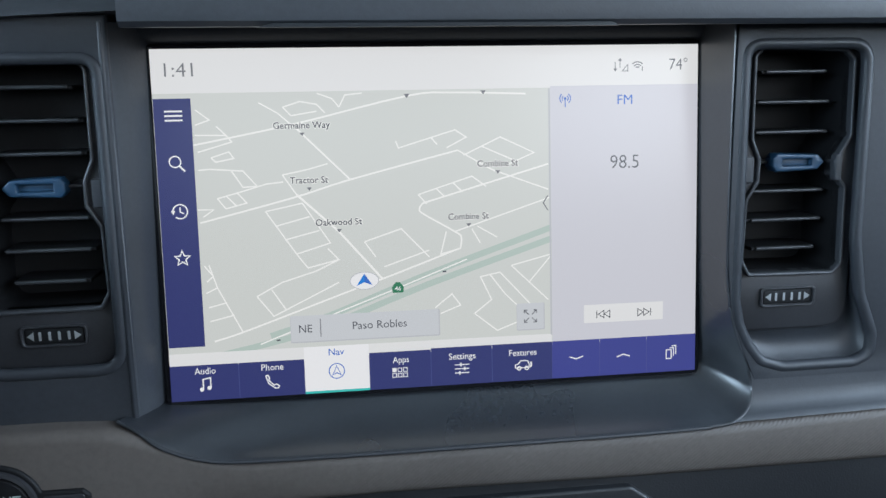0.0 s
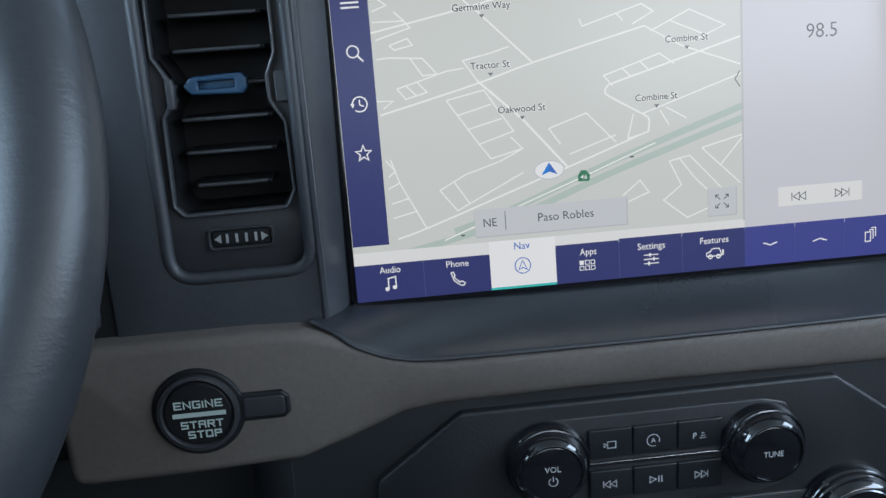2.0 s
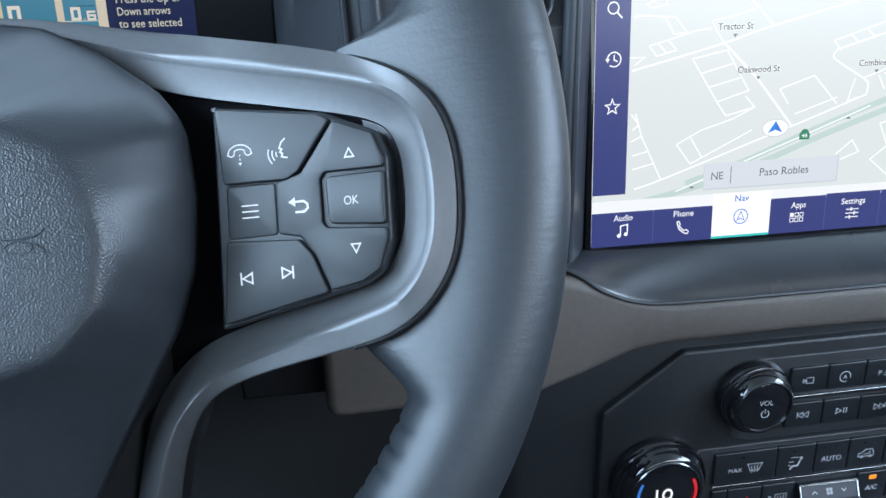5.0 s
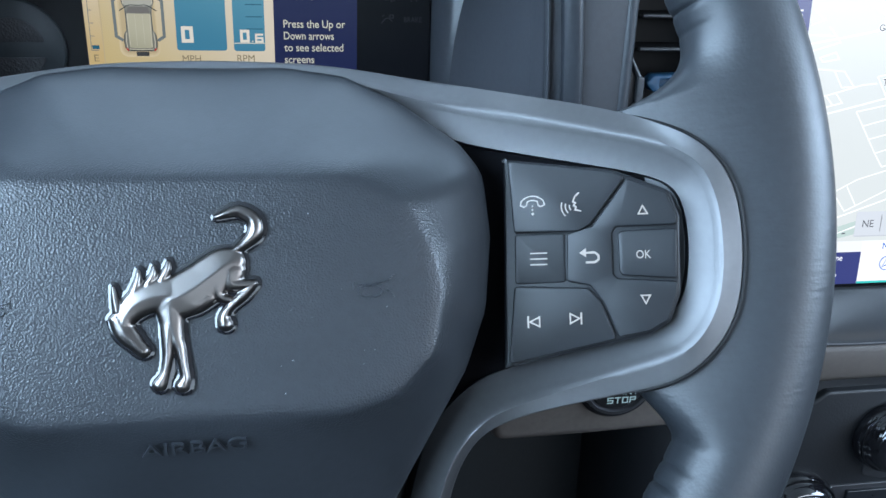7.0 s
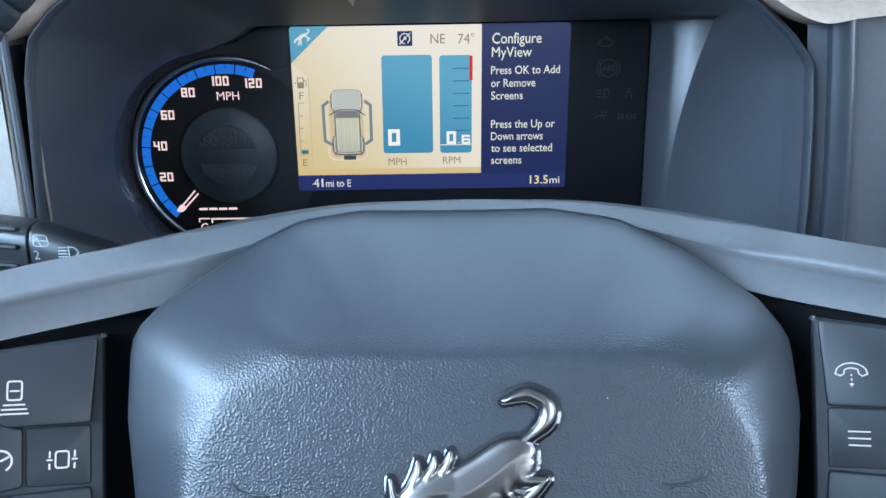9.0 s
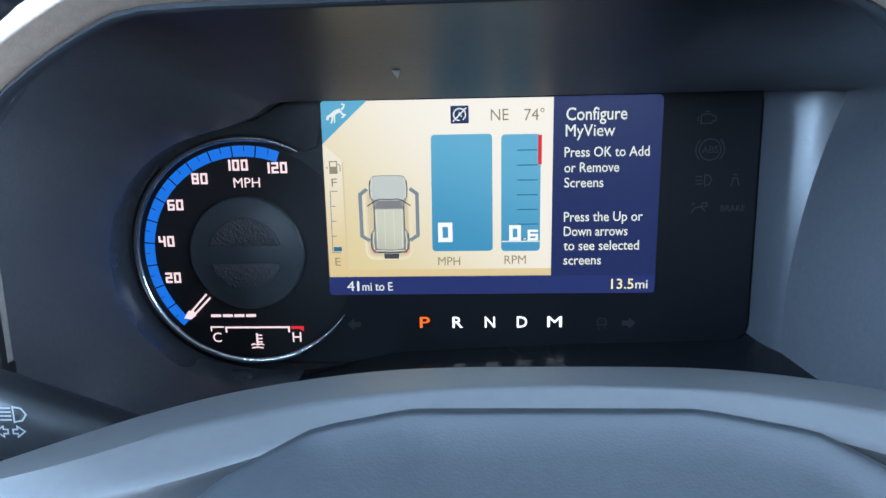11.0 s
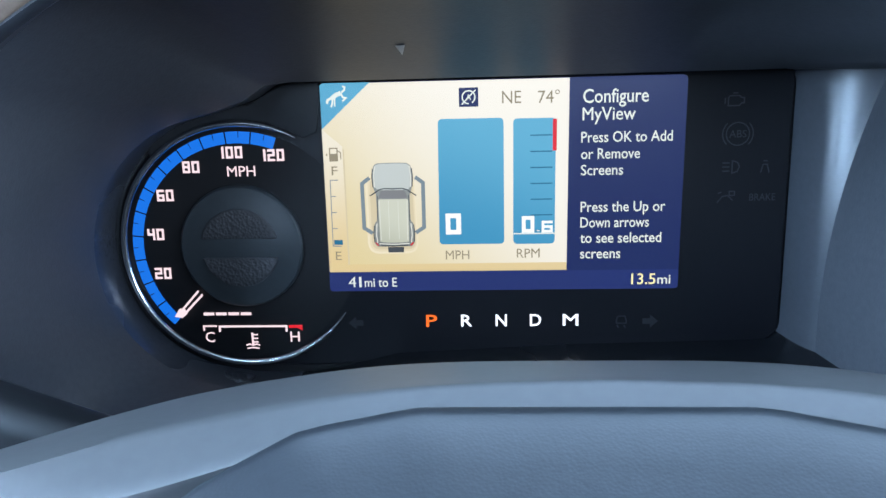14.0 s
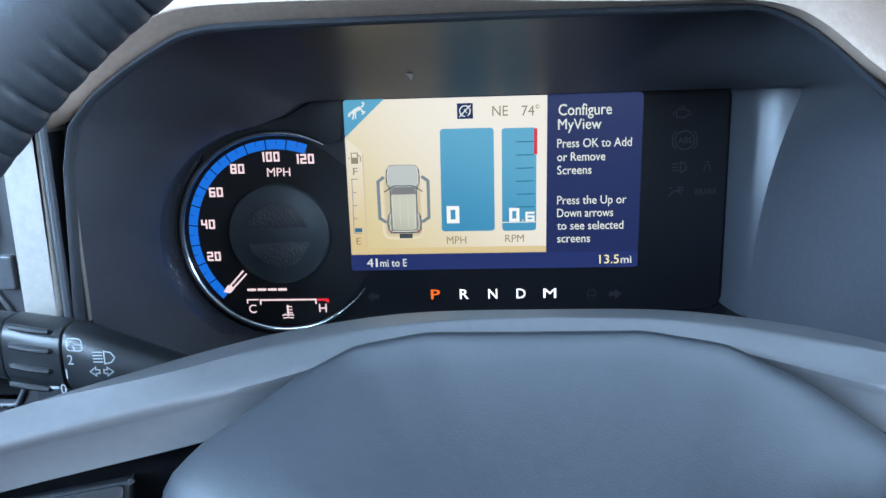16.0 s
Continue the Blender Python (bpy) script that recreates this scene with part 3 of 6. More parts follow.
b1 = [(wall_line(z), z if z > 766 else z - 2.0) if x > -206 else (x, z) for x, z in b0]
o0 = polar(OPEN, -330, 800, 240)
rings = [[(*p, -441) for p in o0]]
for t, w in ((0.06, -450), (0.13, -460), (0.24, -472), (0.42, -488), (0.6, -502), (0.8, -516), (1.0, -530)):
    rings.append([(a[0] + (b[0] - a[0]) * t, a[1] + (b[1] - a[1]) * t, w) for a, b in zip(o0, b1)])
sill = [rings[-1]] + [[(a[0] + (b[0] - a[0]) * t, a[1] + (b[1] - a[1]) * t, w) for a, b in zip(b1, b0)] for t, w in ((0.2, -531.5), (0.42, -533.6), (0.6, -536.6), (0.78, -541.2), (0.9, -545.4), (1.0, -549.6))]
LEFT, RIGHT = 146, 228  # the stretch of the bowl's mouth that lies below the instruments
part("bowl", loft([r[RIGHT:] + r[:LEFT + 1] for r in rings], closed=False), BOWL, dash, sharp=80)
part("bowl_rebate", loft([r[RIGHT:] + r[:LEFT + 1] for r in sill], closed=False), REBATE, dash, sharp=60)
part("bowl_ledge", loft([r[LEFT:RIGHT + 1] for r in rings + sill[1:]], closed=False), LEDGE, dash, "gloss black ledge below the instruments", sharp=50)
part("bowl_back", plate(inset(ccw(BACK), -3), (), -560, -550.5), BLACK, dash)

# the upright strip between the instruments and the near vent: a flat face that ends in a rounded edge
strip = []
edge = spline([(-173.6, 867), (-172.8, 859), (-171.4, 845), (-170.2, 830), (-169.0, 814), (-168.1, 799), (-168.0, 787), (-169.0, 778), (-172.0, 770), (-177.5, 764), (-184, 760)], 4)
part("bowl_return", loft([[(x - 4.2, v, -422.6), (x - 1.0, v, -421.4), (x + 2.4, v, -420.4)] for x, v in edge], closed=False), BOWL, dash)
for x, v in edge:
    strip.append([(x + 2.0 + dx, v, w) for dx, w in ((0, -428), (0, -417.2), (0.5, -416.2), (5.0, -415.4), (6.4, -415.1), (7.6, -415.5), (8.6, -416.6), (9.2, -418.4), (9.4, -421))])
part("edge_strip", loft(strip, closed=False), PLASTIC_SATIN, dash, "satin charcoal edge strip beside the vent", sharp=60)

# taupe trim running across the dashboard, with the swelling that holds the start button
TRIM = [(-192, 697), (-108, 697), (-86, 696), (-72, 692), (-47, 681.5), (-27, 677.5), (36, 677), (157, 677.2), (285, 681), (600, 690),
        (600, 648), (285, 653.7), (158, 654), (36, 655.7), (-27, 655), (-45, 653), (-70, 643), (-91, 635.8), (-140, 634), (-192, 633.4)]
trim = thing("trim", front(0, 0.43, 0), "taupe moulded trim strip with a finely ribbed stretch", "trim", kind="structure")
smooth = rounded(TRIM, 8, 4)
part("trim_moulding", plate(smooth, (), 0, 25, 5), BEIGE_RIB, trim)

# lower dashboard, console face and steering column cover
part("lower_panel", plate([(-98, 300), (-98, 652), (-20, 660), (160, 662), (600, 662), (600, 300)], (), -470, -408.4, 2), PLASTIC_DARK, dash)
part("panel_turn", bevel_strip([[(-96, 300, -409), (-96, 655, -409)], [(-99, 300, -408.6), (-99, 655, -408.6)], [(-106, 300, -411), (-106, 655, -411)], [(-113, 300, -418), (-113, 655, -418)], [(-119, 300, -432), (-119, 655, -432)], [(-122, 300, -470), (-122, 655, -470)]]), PLASTIC_DARK, dash)
part("knee_panel", plate(rect(-800, -90, 330, 700, 12), (), -540, -470, 8), KNEE, dash)
part("side_fascia", plate([(-800, 640), (-566, 640), (-566, 872), (-800, 872)], (), -437, -418, 4), PLASTIC, dash)
part("side_fascia", plate([(-566, 640), (-466, 640), (-466, 790), (-566, 790)], [rounded([(-546.5, 733), (-481.5, 733), (-481.5, 780), (-546.5, 780)], 3, 2)], -437, -418.5, 1), PLASTIC_DARK, dash)
SIDE = [(-566, 790), (-546.5, 790), (-546.5, 871), (-481.5, 871), (-481.5, 790), (-466.5, 790), (-466, 884), (-566, 884)]
part("side_fascia", plate(rounded(SIDE, [1, 1, 11, 11, 1, 1, 1, 1], 4), (), -437, -418, 2.5), SIDE_GREY, dash, "pale grey vent surround")
part("edge_strip", tube([(-464.8, 700, -417.5), (-464.4, 800, -417.5), (-464.4, 866, -417.5)], 1.5, 8), GREY_VENT, dash, "grey edge strip beside the instruments")
part("edge_gap", plate(rect(-470, -464, 690, 862), (), -430, -420), PLASTIC_DARK, dash)


ICE_INK = glow("backlit_ice_blue_lettering", (172, 205, 214), 0.45)


# ---- air vents ----
def air_vent(m, s):
    """A tall vent: a pocket with a pinched frame, seven slats, one of them with a tab, and a thumb wheel; s mirrors it."""
    v = thing("air_vent", m, "tall black dashboard air vent with grey slats and blue tab", "air vent", "dashboard air vents")

    def side(pts):
        return ccw([(s * x, y) for x, y in pts])

    pocket = side(rounded([(-32.4, -70), (32, -70), (32.4, 68), (-31, 68)], [13, 13, 9, 11], 6))
    line = [(-25, 60), (-21, 64), (19, 65.5), (23, 62), (22.5, 24), (18.5, 15), (18.5, 4), (24, -5), (24.5, -34), (21, -40.5), (-22, -41), (-25.5, -37), (-24.5, 0), (-19.5, 6), (-19, 13), (-26, 25)]
    inner = side(rounded(line, 2.0, 3))
    part("pocket", plate(pocket, [inner], -14, -7, 1.2), VENT_BLACK, v)
    part("back", plate(inset(pocket, -2), (), -46, -40), VOID, v)
    part("wall", loft([[(*p, w) for p in polar(inner, 0, 8, 90)] for w in (-8, -40)], (False, False)), VOID, v)
    part("frame", plate(inset(inner, -1.7), [inset(inner, 0.1)], -9, -5.0, 0.85), GREY_VENT, v, "dark grey pinched frame")
    for u0, u1 in ((22, 28.5), (-22.6, -19.4)):
        part("grip", plate(side(rect(u0, u1, 3.5, 16, 1)), (), -9, -4.6, 0.6), GREY_VENT, v, "small grey grip block")
    for k in range(7):
        y = 55 - 14.25 * k
        if k == 3:
            tab = part("tab", plate(side(rounded([(-16.5, y), (-13, y + 3.6), (8, y + 4.4), (10, y + 2), (10, y - 2), (8, y - 4.4), (-13, y - 3.6)], 1.2, 3)), [side(rect(-10, 5, y - 1.6, y + 1.6, 0.6))], -17, -9.5, 0.8), BLUE_TAB, v, "slate blue slider tab")
            part("tab_face", plate(side(rect(-10, 5, y - 1.6, y + 1.6)), (), -17, -12.5, 0.3), BLUE_TAB, tab)
            part("slat", plate(side(rect(8, 21, y - 0.7, y + 0.7, 0.5)), (), -36, -15, 0.4), VENT_BLACK, v)
            continue
        a, b = (-17, 13.5) if k in (0, 6) else (-19.5, 17)
        slat = part("slat", plate(side(rect(a - 1, b + 2, y - 1.0, y + 0.8, 0.6)), (), -36, -15.4, 0.6), VOID, v, "horizontal black slat with a grey edge")
        part("slat_edge", plate(side(rect(a, b, y - 0.7, y + 0.9, 0.7)), (), -16, -14.2, 0.6), GREY_SLAT, slat, "grey edge")
    part("wheel_bezel", plate(rect(-14.4, 14.4, -58, -48.2, 2.5), [rect(-13, 13, -57, -49.2, 2)], -9, -5.4, 0.6), VENT_BLACK, v)
    part("thumb_wheel", plate(rect(-12.8, 12.8, -56.8, -49.4, 1.5), (), -9, -6.4, 0.8), BLACK, v, "black thumb wheel with grey marks")
    marks = bmesh.new()
    for q in (-1, 1):
        flat([(q * 8.6, -51), (q * 8.6, -55), (q * 11.6, -53)], w=-6.1, bm=marks)
    for k in range(4):
        flat(rect(-6.6 + 4.1 * k, -5.4 + 4.1 * k, -55, -51, 0.4), w=-6.1, bm=marks)
    part("wheel_marks", marks, MARK_INK, v)
    return v


vent = air_vent(front(-0.1082, 0.418, 0.788), 1)
copy_thing(vent, front(-0.514, 0.418, 0.803))
air_vent(front(0.2358, 0.414, 0.790), -1)

# ---- engine start button ----
start = thing("start_button", front(-0.1325, 0.405, 0.6647), "round black engine start button in its bezel", "button")
key = arc(0, 0, 19.8, 19, 341, 40) + [(36, -6.4), (38.9, -4), (38.9, 3.6), (36, 6.4)]
part("bezel", plate(rounded(key, 0.8, 2), (), -6, 1.6, 1.2), BLACK, start)
part("slot_cover", plate(rect(19, 36.8, -4.4, 4.4, 2), (), 0, 2.0, 0.5), VENT_BLACK, start)
part("collar", lathe([(17.6, 1.2), (17.2, 3.2), (15.6, 3.6), (14.6, 1.6)], 56, caps=(False, False)), VENT_BLACK, start)
part("cap", lathe([(14.4, 0), (14.4, 2.2), (13.6, 3.0), (8, 3.5), (0.01, 3.7)], 56), BLACK, start)
letters = blocks("ENGINE", 0.8, 4.8, 3.6, 20.6, 0.72, 3.9)
blocks("START", 1.4, -4.4, 3.5, 18.0, 0.72, 3.9, bm=letters)
blocks("STOP", 2.0, -9.0, 3.5, 14.2, 0.72, 3.9, bm=letters)
flat(rect(-10.5, 12, -0.9, 1.2), w=3.9, bm=letters)
part("lettering", letters, ICE_INK, start, "pale blue lettering")
# small light grey arrow on the roof of the bowl
part("bowl_arrow", flat([(-1.7, 3.6), (1.7, 3.6), (0, -4.0)], w=0), GREY_INK, dash, "small light grey arrow", pose(-0.3495, 0.8742, -0.5071, 65.4, 0, 0))


# ---- touchscreen: u from its lower left corner, v up ----
UI = {"map": (216, 220, 217), "bar": (236, 237, 238), "panel": (214, 215, 224), "navy": (52, 58, 118), "violet": (64, 70, 150), "road": (250, 251, 249),
      "green": (189, 206, 199), "ink": (88, 91, 98), "white": (246, 247, 250), "blue": (58, 112, 205), "chip": (196, 199, 205), "face": (210, 214, 219), "seam": (84, 90, 150), "teal": (60, 196, 190),
      "sign": (52, 128, 92), "line": (120, 122, 128), "cyan": (34, 132, 226)}
LIT = {k: glow("display_" + k, c, 1.04) for k, c in UI.items()}
screen = thing("touchscreen", front(-0.0612, 0.4285, 0.699, 4.47), "wide lit touchscreen showing a street map", "touchscreen")
part("housing", plate(rect(-2.6, 257, -2.4, 162.6, 3.5), (), -12, -0.2, 0.8), GLOSS, screen, "gloss black glass border")
display = part("display", flat(rect(0, 254.5, 0, 160.3, 0.8), w=0.05), LIT["map"], screen, "pale grey-green lit map")


def lit(name, bm, colour, label=""):
    return part(name, bm, LIT[colour], display, label)


def road(*pts, width=0.62, bend=False):
    lit("map_road", stroke(spline(pts, 4) if bend else pts, width, 0.16), "road")


# the highway, then the streets
lit("map_highway", stroke(spline([(46.5, 28.6), (75.8, 37.6), (120, 54.2), (181.2, 74.6)], 4), 3.0, 0.12), "green")
lit("map_highway", stroke(spline([(17, 19.5), (67, 30.5), (120, 49.4), (181.2, 69.2)], 4), 3.0, 0.12), "green")
road((17.7, 82.7), (60, 92.9), (86.1, 100.4), (136.6, 112.6), bend=True, width=0.8)
road((16.5, 117.8), (61.5, 126.3), (113.5, 138.1), (134.6, 139.3), (169.5, 138.2), bend=True, width=0.8)
road((61.4, 125.4), (86.1, 100.4), width=0.8)
road((46.1, 136.2), (54.2, 131.5), (61.4, 125.1))
road((61.3, 94.2), (80, 76.4), (99.7, 53), width=1.0)
road((119.4, 88.3), (180.1, 105.1), width=0.8)
road((119.4, 88.3), (117.8, 85.6), (120, 83), (134.4, 74.4), (137.4, 71.6), (136.9, 66.2), bend=True, width=0.8)
road((134.4, 74.4), (180.4, 89))
road((20.8, 27.5), (36.4, 32), (84.1, 48.3), (105.6, 55.4), (136.1, 66.2), bend=True, width=0.8)
road((41.6, 25), (84, 40.5), (105, 48), (140, 61))
road((46.9, 86.9), (63.7, 90.2), (75.8, 71.3), (60.1, 66.7), (46.9, 86.9))
road((51.7, 80.1), (66.8, 83.9))
road((55.2, 73.5), (70.9, 77.3))
road((60.1, 66.7), (65, 60), (79.4, 63.3), (74.4, 68.8))
road((41.1, 47.7), (53, 53.8), (68.8, 58.4), (79.4, 63.3))
road((41.1, 47.7), (48.4, 38), (79, 52.6))
road((48, 50.5), (54, 41))
road((91.6, 71.2), (109, 76.7), (121.9, 62.8))
road((91.6, 71.2), (96.6, 63.9))
road((100.4, 59), (121.9, 66))
road((130.3, 74.5), (127.4, 63.9), (136.9, 66.2))
road((142.6, 75.4), (146.5, 68.5))
road((145.3, 76.6), (154.8, 70.9))
road((117.4, 92.4), (143.1, 100.3), (149.8, 95.3))
road((117.4, 92.4), (121.3, 87.9))
road((126, 95), (130, 91))
road((134, 97.5), (138.5, 93))
road((136.6, 112.6), (152.6, 103.2))
road((152.6, 103.2), (179.9, 93))
road((139.3, 110.2), (157, 118.3), (173.2, 110.6), (158.1, 104.4))
road((148, 114.2), (164, 107))
road((107.6, 117.6), (108.8, 114.3), (135.5, 122.1), (140.8, 118.6), (131.3, 113.8))
road((124, 119), (127, 115.5))
road((146.2, 52.2), (155.8, 54), (173.7, 34.3))
road((146.2, 52.2), (151.5, 40.9), (143, 34.5), (154, 25.6), (163.8, 29.2))
road((151, 53), (158, 43.5), (165, 36.5))
road((161.4, 57), (181, 61.7))
road((161.4, 57), (179.4, 39.5))
road((170, 48.5), (181, 61))
road((124, 38.2), (132.3, 44.6), (136.3, 38.9), (126.6, 35.3))
road((18.2, 133.5), (24.1, 128.9), (17.8, 126.7))
road((17.5, 122.2), (31.1, 121.9), (33.5, 118.9), (18.3, 114.6))
road((27, 126), (31.1, 121.9))
road((24, 112), (32, 114.5), (34, 111.5), (26, 110), (24, 112))
road((18, 106.5), (22.8, 106.9), (37.8, 105.7), (43.7, 98.6), (37.4, 98.3), (32.7, 105.8))
road((25.8, 93.5), (34.7, 95.8), (38.8, 91.1), (29.3, 88.8), (25.8, 93.5))
road((29.8, 94.5), (34, 90))
road((34.7, 95.8), (48, 99.5), (55.5, 100.2))
road((55.3, 103.4), (66.9, 105.6), (76, 108))
road((55.3, 103.4), (61.3, 94.2))
road((20.3, 63.2), (23.5, 52.6), (33.8, 31.6))
road((18.3, 50.2), (23.5, 52.6))
road((19.2, 43.5), (27.5, 45.5))
road((19.5, 37), (30.5, 39.5))
road((18.2, 63), (22, 58), (19, 55.5))
road((56.8, 134), (64.5, 136.4), (72.1, 135), (75.7, 131.1))
road((56.8, 134), (60.4, 130.1), (71.9, 131.9))
road((72.3, 140), (79, 137.5), (82.2, 133.5))
road((82.3, 133.8), (85, 139), (92.8, 139.7))
road((16.8, 88.7), (23.8, 88.5), (19.1, 85.3))
lit("map_speck", flat(rect(49, 50.8, 26.2, 26.9), w=0.2), "ink")
lit("map_speck", flat(rect(128, 129.8, 55.2, 55.9), w=0.2), "ink")

for text, u, v, wide in (("Germaine Way", 65, 125.8, 25.6), ("Tractor St", 67.2, 100.8, 17.4), ("Oakwood St", 80.1, 81, 21.4), ("Combine St", 155.6, 106.1, 19.6), ("Combine St", 141.1, 81.5, 19.4)):
    lit("name_halo", words(text, u, v, 3.0, wide * 1.03, 0.22, bold=0.07), "road")
    lit("street_name", words(text, u, v, 3.0, wide, 0.27, bold=0.014), "ink")
    lit("name_marker", flat([(u - 1.2, v - 3.4), (u + 1.2, v - 3.4), (u, v - 5)], w=0.2), "line")
lit("name_marker", flat([(112, 139), (114.6, 139), (113.3, 137)], w=0.2), "line")
lit("name_marker", flat([(148, 140), (150.4, 140), (149.2, 138.2)], w=0.2), "line")
ell = [(90.9 + 6.7 * math.cos(t * math.pi / 16), 52.8 + 4.1 * math.sin(t * math.pi / 16)) for t in range(32)]
lit("position_halo", stroke(ell, 0.35, 0.21, True), "chip")
lit("position_disc", flat(ell, w=0.2), "white")
lit("position_arrow", flat([(90.9, 56.2), (94.6, 50.6), (90.9, 52)], w=0.28), "blue")
lit("position_arrow", flat([(90.9, 56.2), (90.9, 52), (87.2, 50.6)], w=0.27), "cyan")
lit("route_shield", flat(rounded([(103.9, 46.4), (109.1, 46.4), (109.3, 49), (107.6, 51.4), (105.4, 51.4), (103.7, 49)], 0.6), w=0.24), "sign")
lit("route_number", words("46", 106.5, 48.4, 2.0, 3.0, 0.3), "white")

# bars, chips and panels
lit("top_bar", flat(rect(0, 254.5, 140.8, 160.3), w=0.2), "bar")
lit("side_bar", flat(rect(0.2, 16.5, 25.5, 138.6), w=0.22), "navy")
lit("base_strip", flat(rect(0, 181, 16.7, 22.5), w=0.2), "bar")
lit("radio_panel", flat(rect(181.3, 254.5, 18.6, 141.5), w=0.26), "panel")
lit("panel_edge", flat(rect(180.4, 181.2, 22, 140.5), w=0.23), "chip")
lit("chip_shadow", flat(rect(55.6, 126.1, 24.7, 37.6, 0.8), w=0.28), "chip")
lit("place_chip", flat(rect(55.8, 125.5, 25.3, 37.6, 0.6), w=0.3), "face")
lit("chip_text", words("NE", 62.6, 31.4, 3.7, 6.0, 0.36, bold=0.0), "ink")
lit("chip_text", words("Paso Robles", 97.4, 31.8, 3.7, 25.6, 0.36, bold=0.0), "ink")
lit("chip_rule", flat(rect(69.4, 69.8, 27.2, 35.8), w=0.36), "line")
lit("chip_shadow", flat(rect(163.6, 177.5, 24.9, 38.2, 0.8), w=0.28), "chip")
lit("zoom_chip", flat(rect(163.8, 177, 25.4, 38.2, 0.6), w=0.3), "face")
cross = bmesh.new()
for s in (-1, 1):
    for r in (-1, 1):
        stroke([(170.4 + s * 0.8, 31.8 + r * 0.8), (170.4 + s * 2.9, 31.8 + r * 2.9)], 0.4, 0.36, bm=cross)
        stroke([(170.4 + s * 3.0, 31.8 + r * 1.5), (170.4 + s * 3.0, 31.8 + r * 3.0), (170.4 + s * 1.5, 31.8 + r * 3.0)], 0.4, 0.36, bm=cross)
lit("zoom_icon", cross, "ink")
lit("clock_text", words("1:41", 12.1, 151.2, 6.0, 12.4, 0.3, bold=-0.006), "line")
lit("temperature_text", words("74°", 244.6, 151, 5.2, 9.0, 0.3, bold=-0.006), "ink")
sig = bmesh.new()
stroke([(213.2, 148.4), (213.2, 152.4)], 0.4, 0.3, bm=sig)
flat([(212.3, 149.2), (214.1, 149.2), (213.2, 147.8)], w=0.3, bm=sig)
stroke([(215.6, 153.4), (215.6, 149.6)], 0.4, 0.3, bm=sig)
flat([(214.7, 152.8), (216.5, 152.8), (215.6, 154.2)], w=0.3, bm=sig)
stroke([(216.6, 148), (219.4, 148), (219.4, 151)], 0.4, 0.3, True, bm=sig)
for r in (1.2, 2.4, 3.6):
    stroke(arc(224.2, 148.6, r, 45, 135, 8), 0.5, 0.3, bm=sig)
stroke([(226.6, 148), (226.6, 150)], 0.5, 0.3, bm=sig)
lit("signal_icons", sig, "line")
ant = bmesh.new()
stroke([(188.6, 131.6), (188.6, 135.6)], 0.5, 0.32, bm=ant)
flat(circle(188.6, 135.6, 0.7, 10), w=0.32, bm=ant)
for r in (1.5, 2.6):
    stroke(arc(188.6, 135.6, r, -50, 50, 8), 0.45, 0.32, bm=ant)
    stroke(arc(188.6, 135.6, r, 130, 230, 8), 0.45, 0.32, bm=ant)
lit("antenna_icon", ant, "blue")
lit("band_text", words("FM", 218, 134.7, 4.5, 7.4, 0.32), "blue")
lit("frequency_text", words("98.5", 217.8, 105.2, 6.4, 14.2, 0.32, bold=-0.008), "ink")
lit("skip_chip", flat(rect(197.2, 237.6, 26.8, 35.8, 0.5), w=0.3), "bar")
skip = bmesh.new()
for s, u in ((-1, 207.3), (1, 227.6)):
    for k in (-1.6, 1.4):
        stroke([(u + s * (k + 1.5), 30.9), (u + s * (k - 1.4), 32.7), (u + s * (k - 1.4), 29.1)], 0.4, 0.36, True, bm=skip)
    stroke([(u + s * 3.6, 29), (u + s * 3.6, 32.8)], 0.4, 0.36, bm=skip)
lit("skip_icons", skip, "ink")
lit("panel_chevron", stroke([(179.6, 90), (177.4, 86.5), (179.6, 83)], 0.5, 0.4), "line")

# side bar icons
ico = bmesh.new()
for k in (-1, 0, 1):
    flat(rect(4.8, 12.6, 130.6 + 2.0 * k, 131.4 + 2.0 * k), w=0.3, bm=ico)
lit("menu_icon", ico, "white")
ico = stroke(circle(8.2, 110.6, 2.5, 20), 0.6, 0.3, True)
stroke([(10, 108.8), (12.4, 106.2)], 0.8, 0.3, bm=ico)
lit("search_icon", ico, "white")
ico = stroke(arc(9.1, 88.2, 3.2, 200, -130, 24), 0.6, 0.3)
stroke([(9.1, 90.2), (9.1, 88), (10.8, 87.2)], 0.6, 0.3, bm=ico)
flat([(5, 88.6), (7, 88.6), (6, 86.6)], w=0.3, bm=ico)
lit("recent_icon", ico, "white")
star = [(8.8 + (3.6 if k % 2 == 0 else 1.5) * math.sin(k * math.pi / 5), 66.8 + (3.6 if k % 2 == 0 else 1.5) * math.cos(k * math.pi / 5)) for k in range(10)]
lit("favourite_icon", stroke(star, 0.6, 0.3, True), "white")

# the row of tabs along the bottom
TABS = [("Audio", 0.0, 30.9), ("Phone", 31.1, 61.2), ("Apps", 91.8, 121.2), ("Settings", 121.4, 151.0), ("Features", 151.2, 181.0)]
lit("tab_seams", flat(rect(0, 61.3, 0, 16.0), rect(91.7, 254.4, 0, 17.0), w=0.28), "seam")
for text, a, b in TABS:
    lit("tab", flat(rect(a, b, 0.0, 16.8 + (1.2 if a > 80 else 0) + (0.6 if a > 120 else 0)), w=0.3), "navy", "navy blue menu tab")
    mid = (a + b) / 2
    lit("tab_text", words(text, mid + 0.3, 14.0, 3.0, {"Audio": 9.5, "Phone": 10.2, "Apps": 7.8, "Settings": 13.0, "Features": 13.6}[text], 0.36), "white")
lit("tab", flat(rect(61.3, 91.7, 0.0, 22.5), w=0.3), "white", "white selected menu tab")
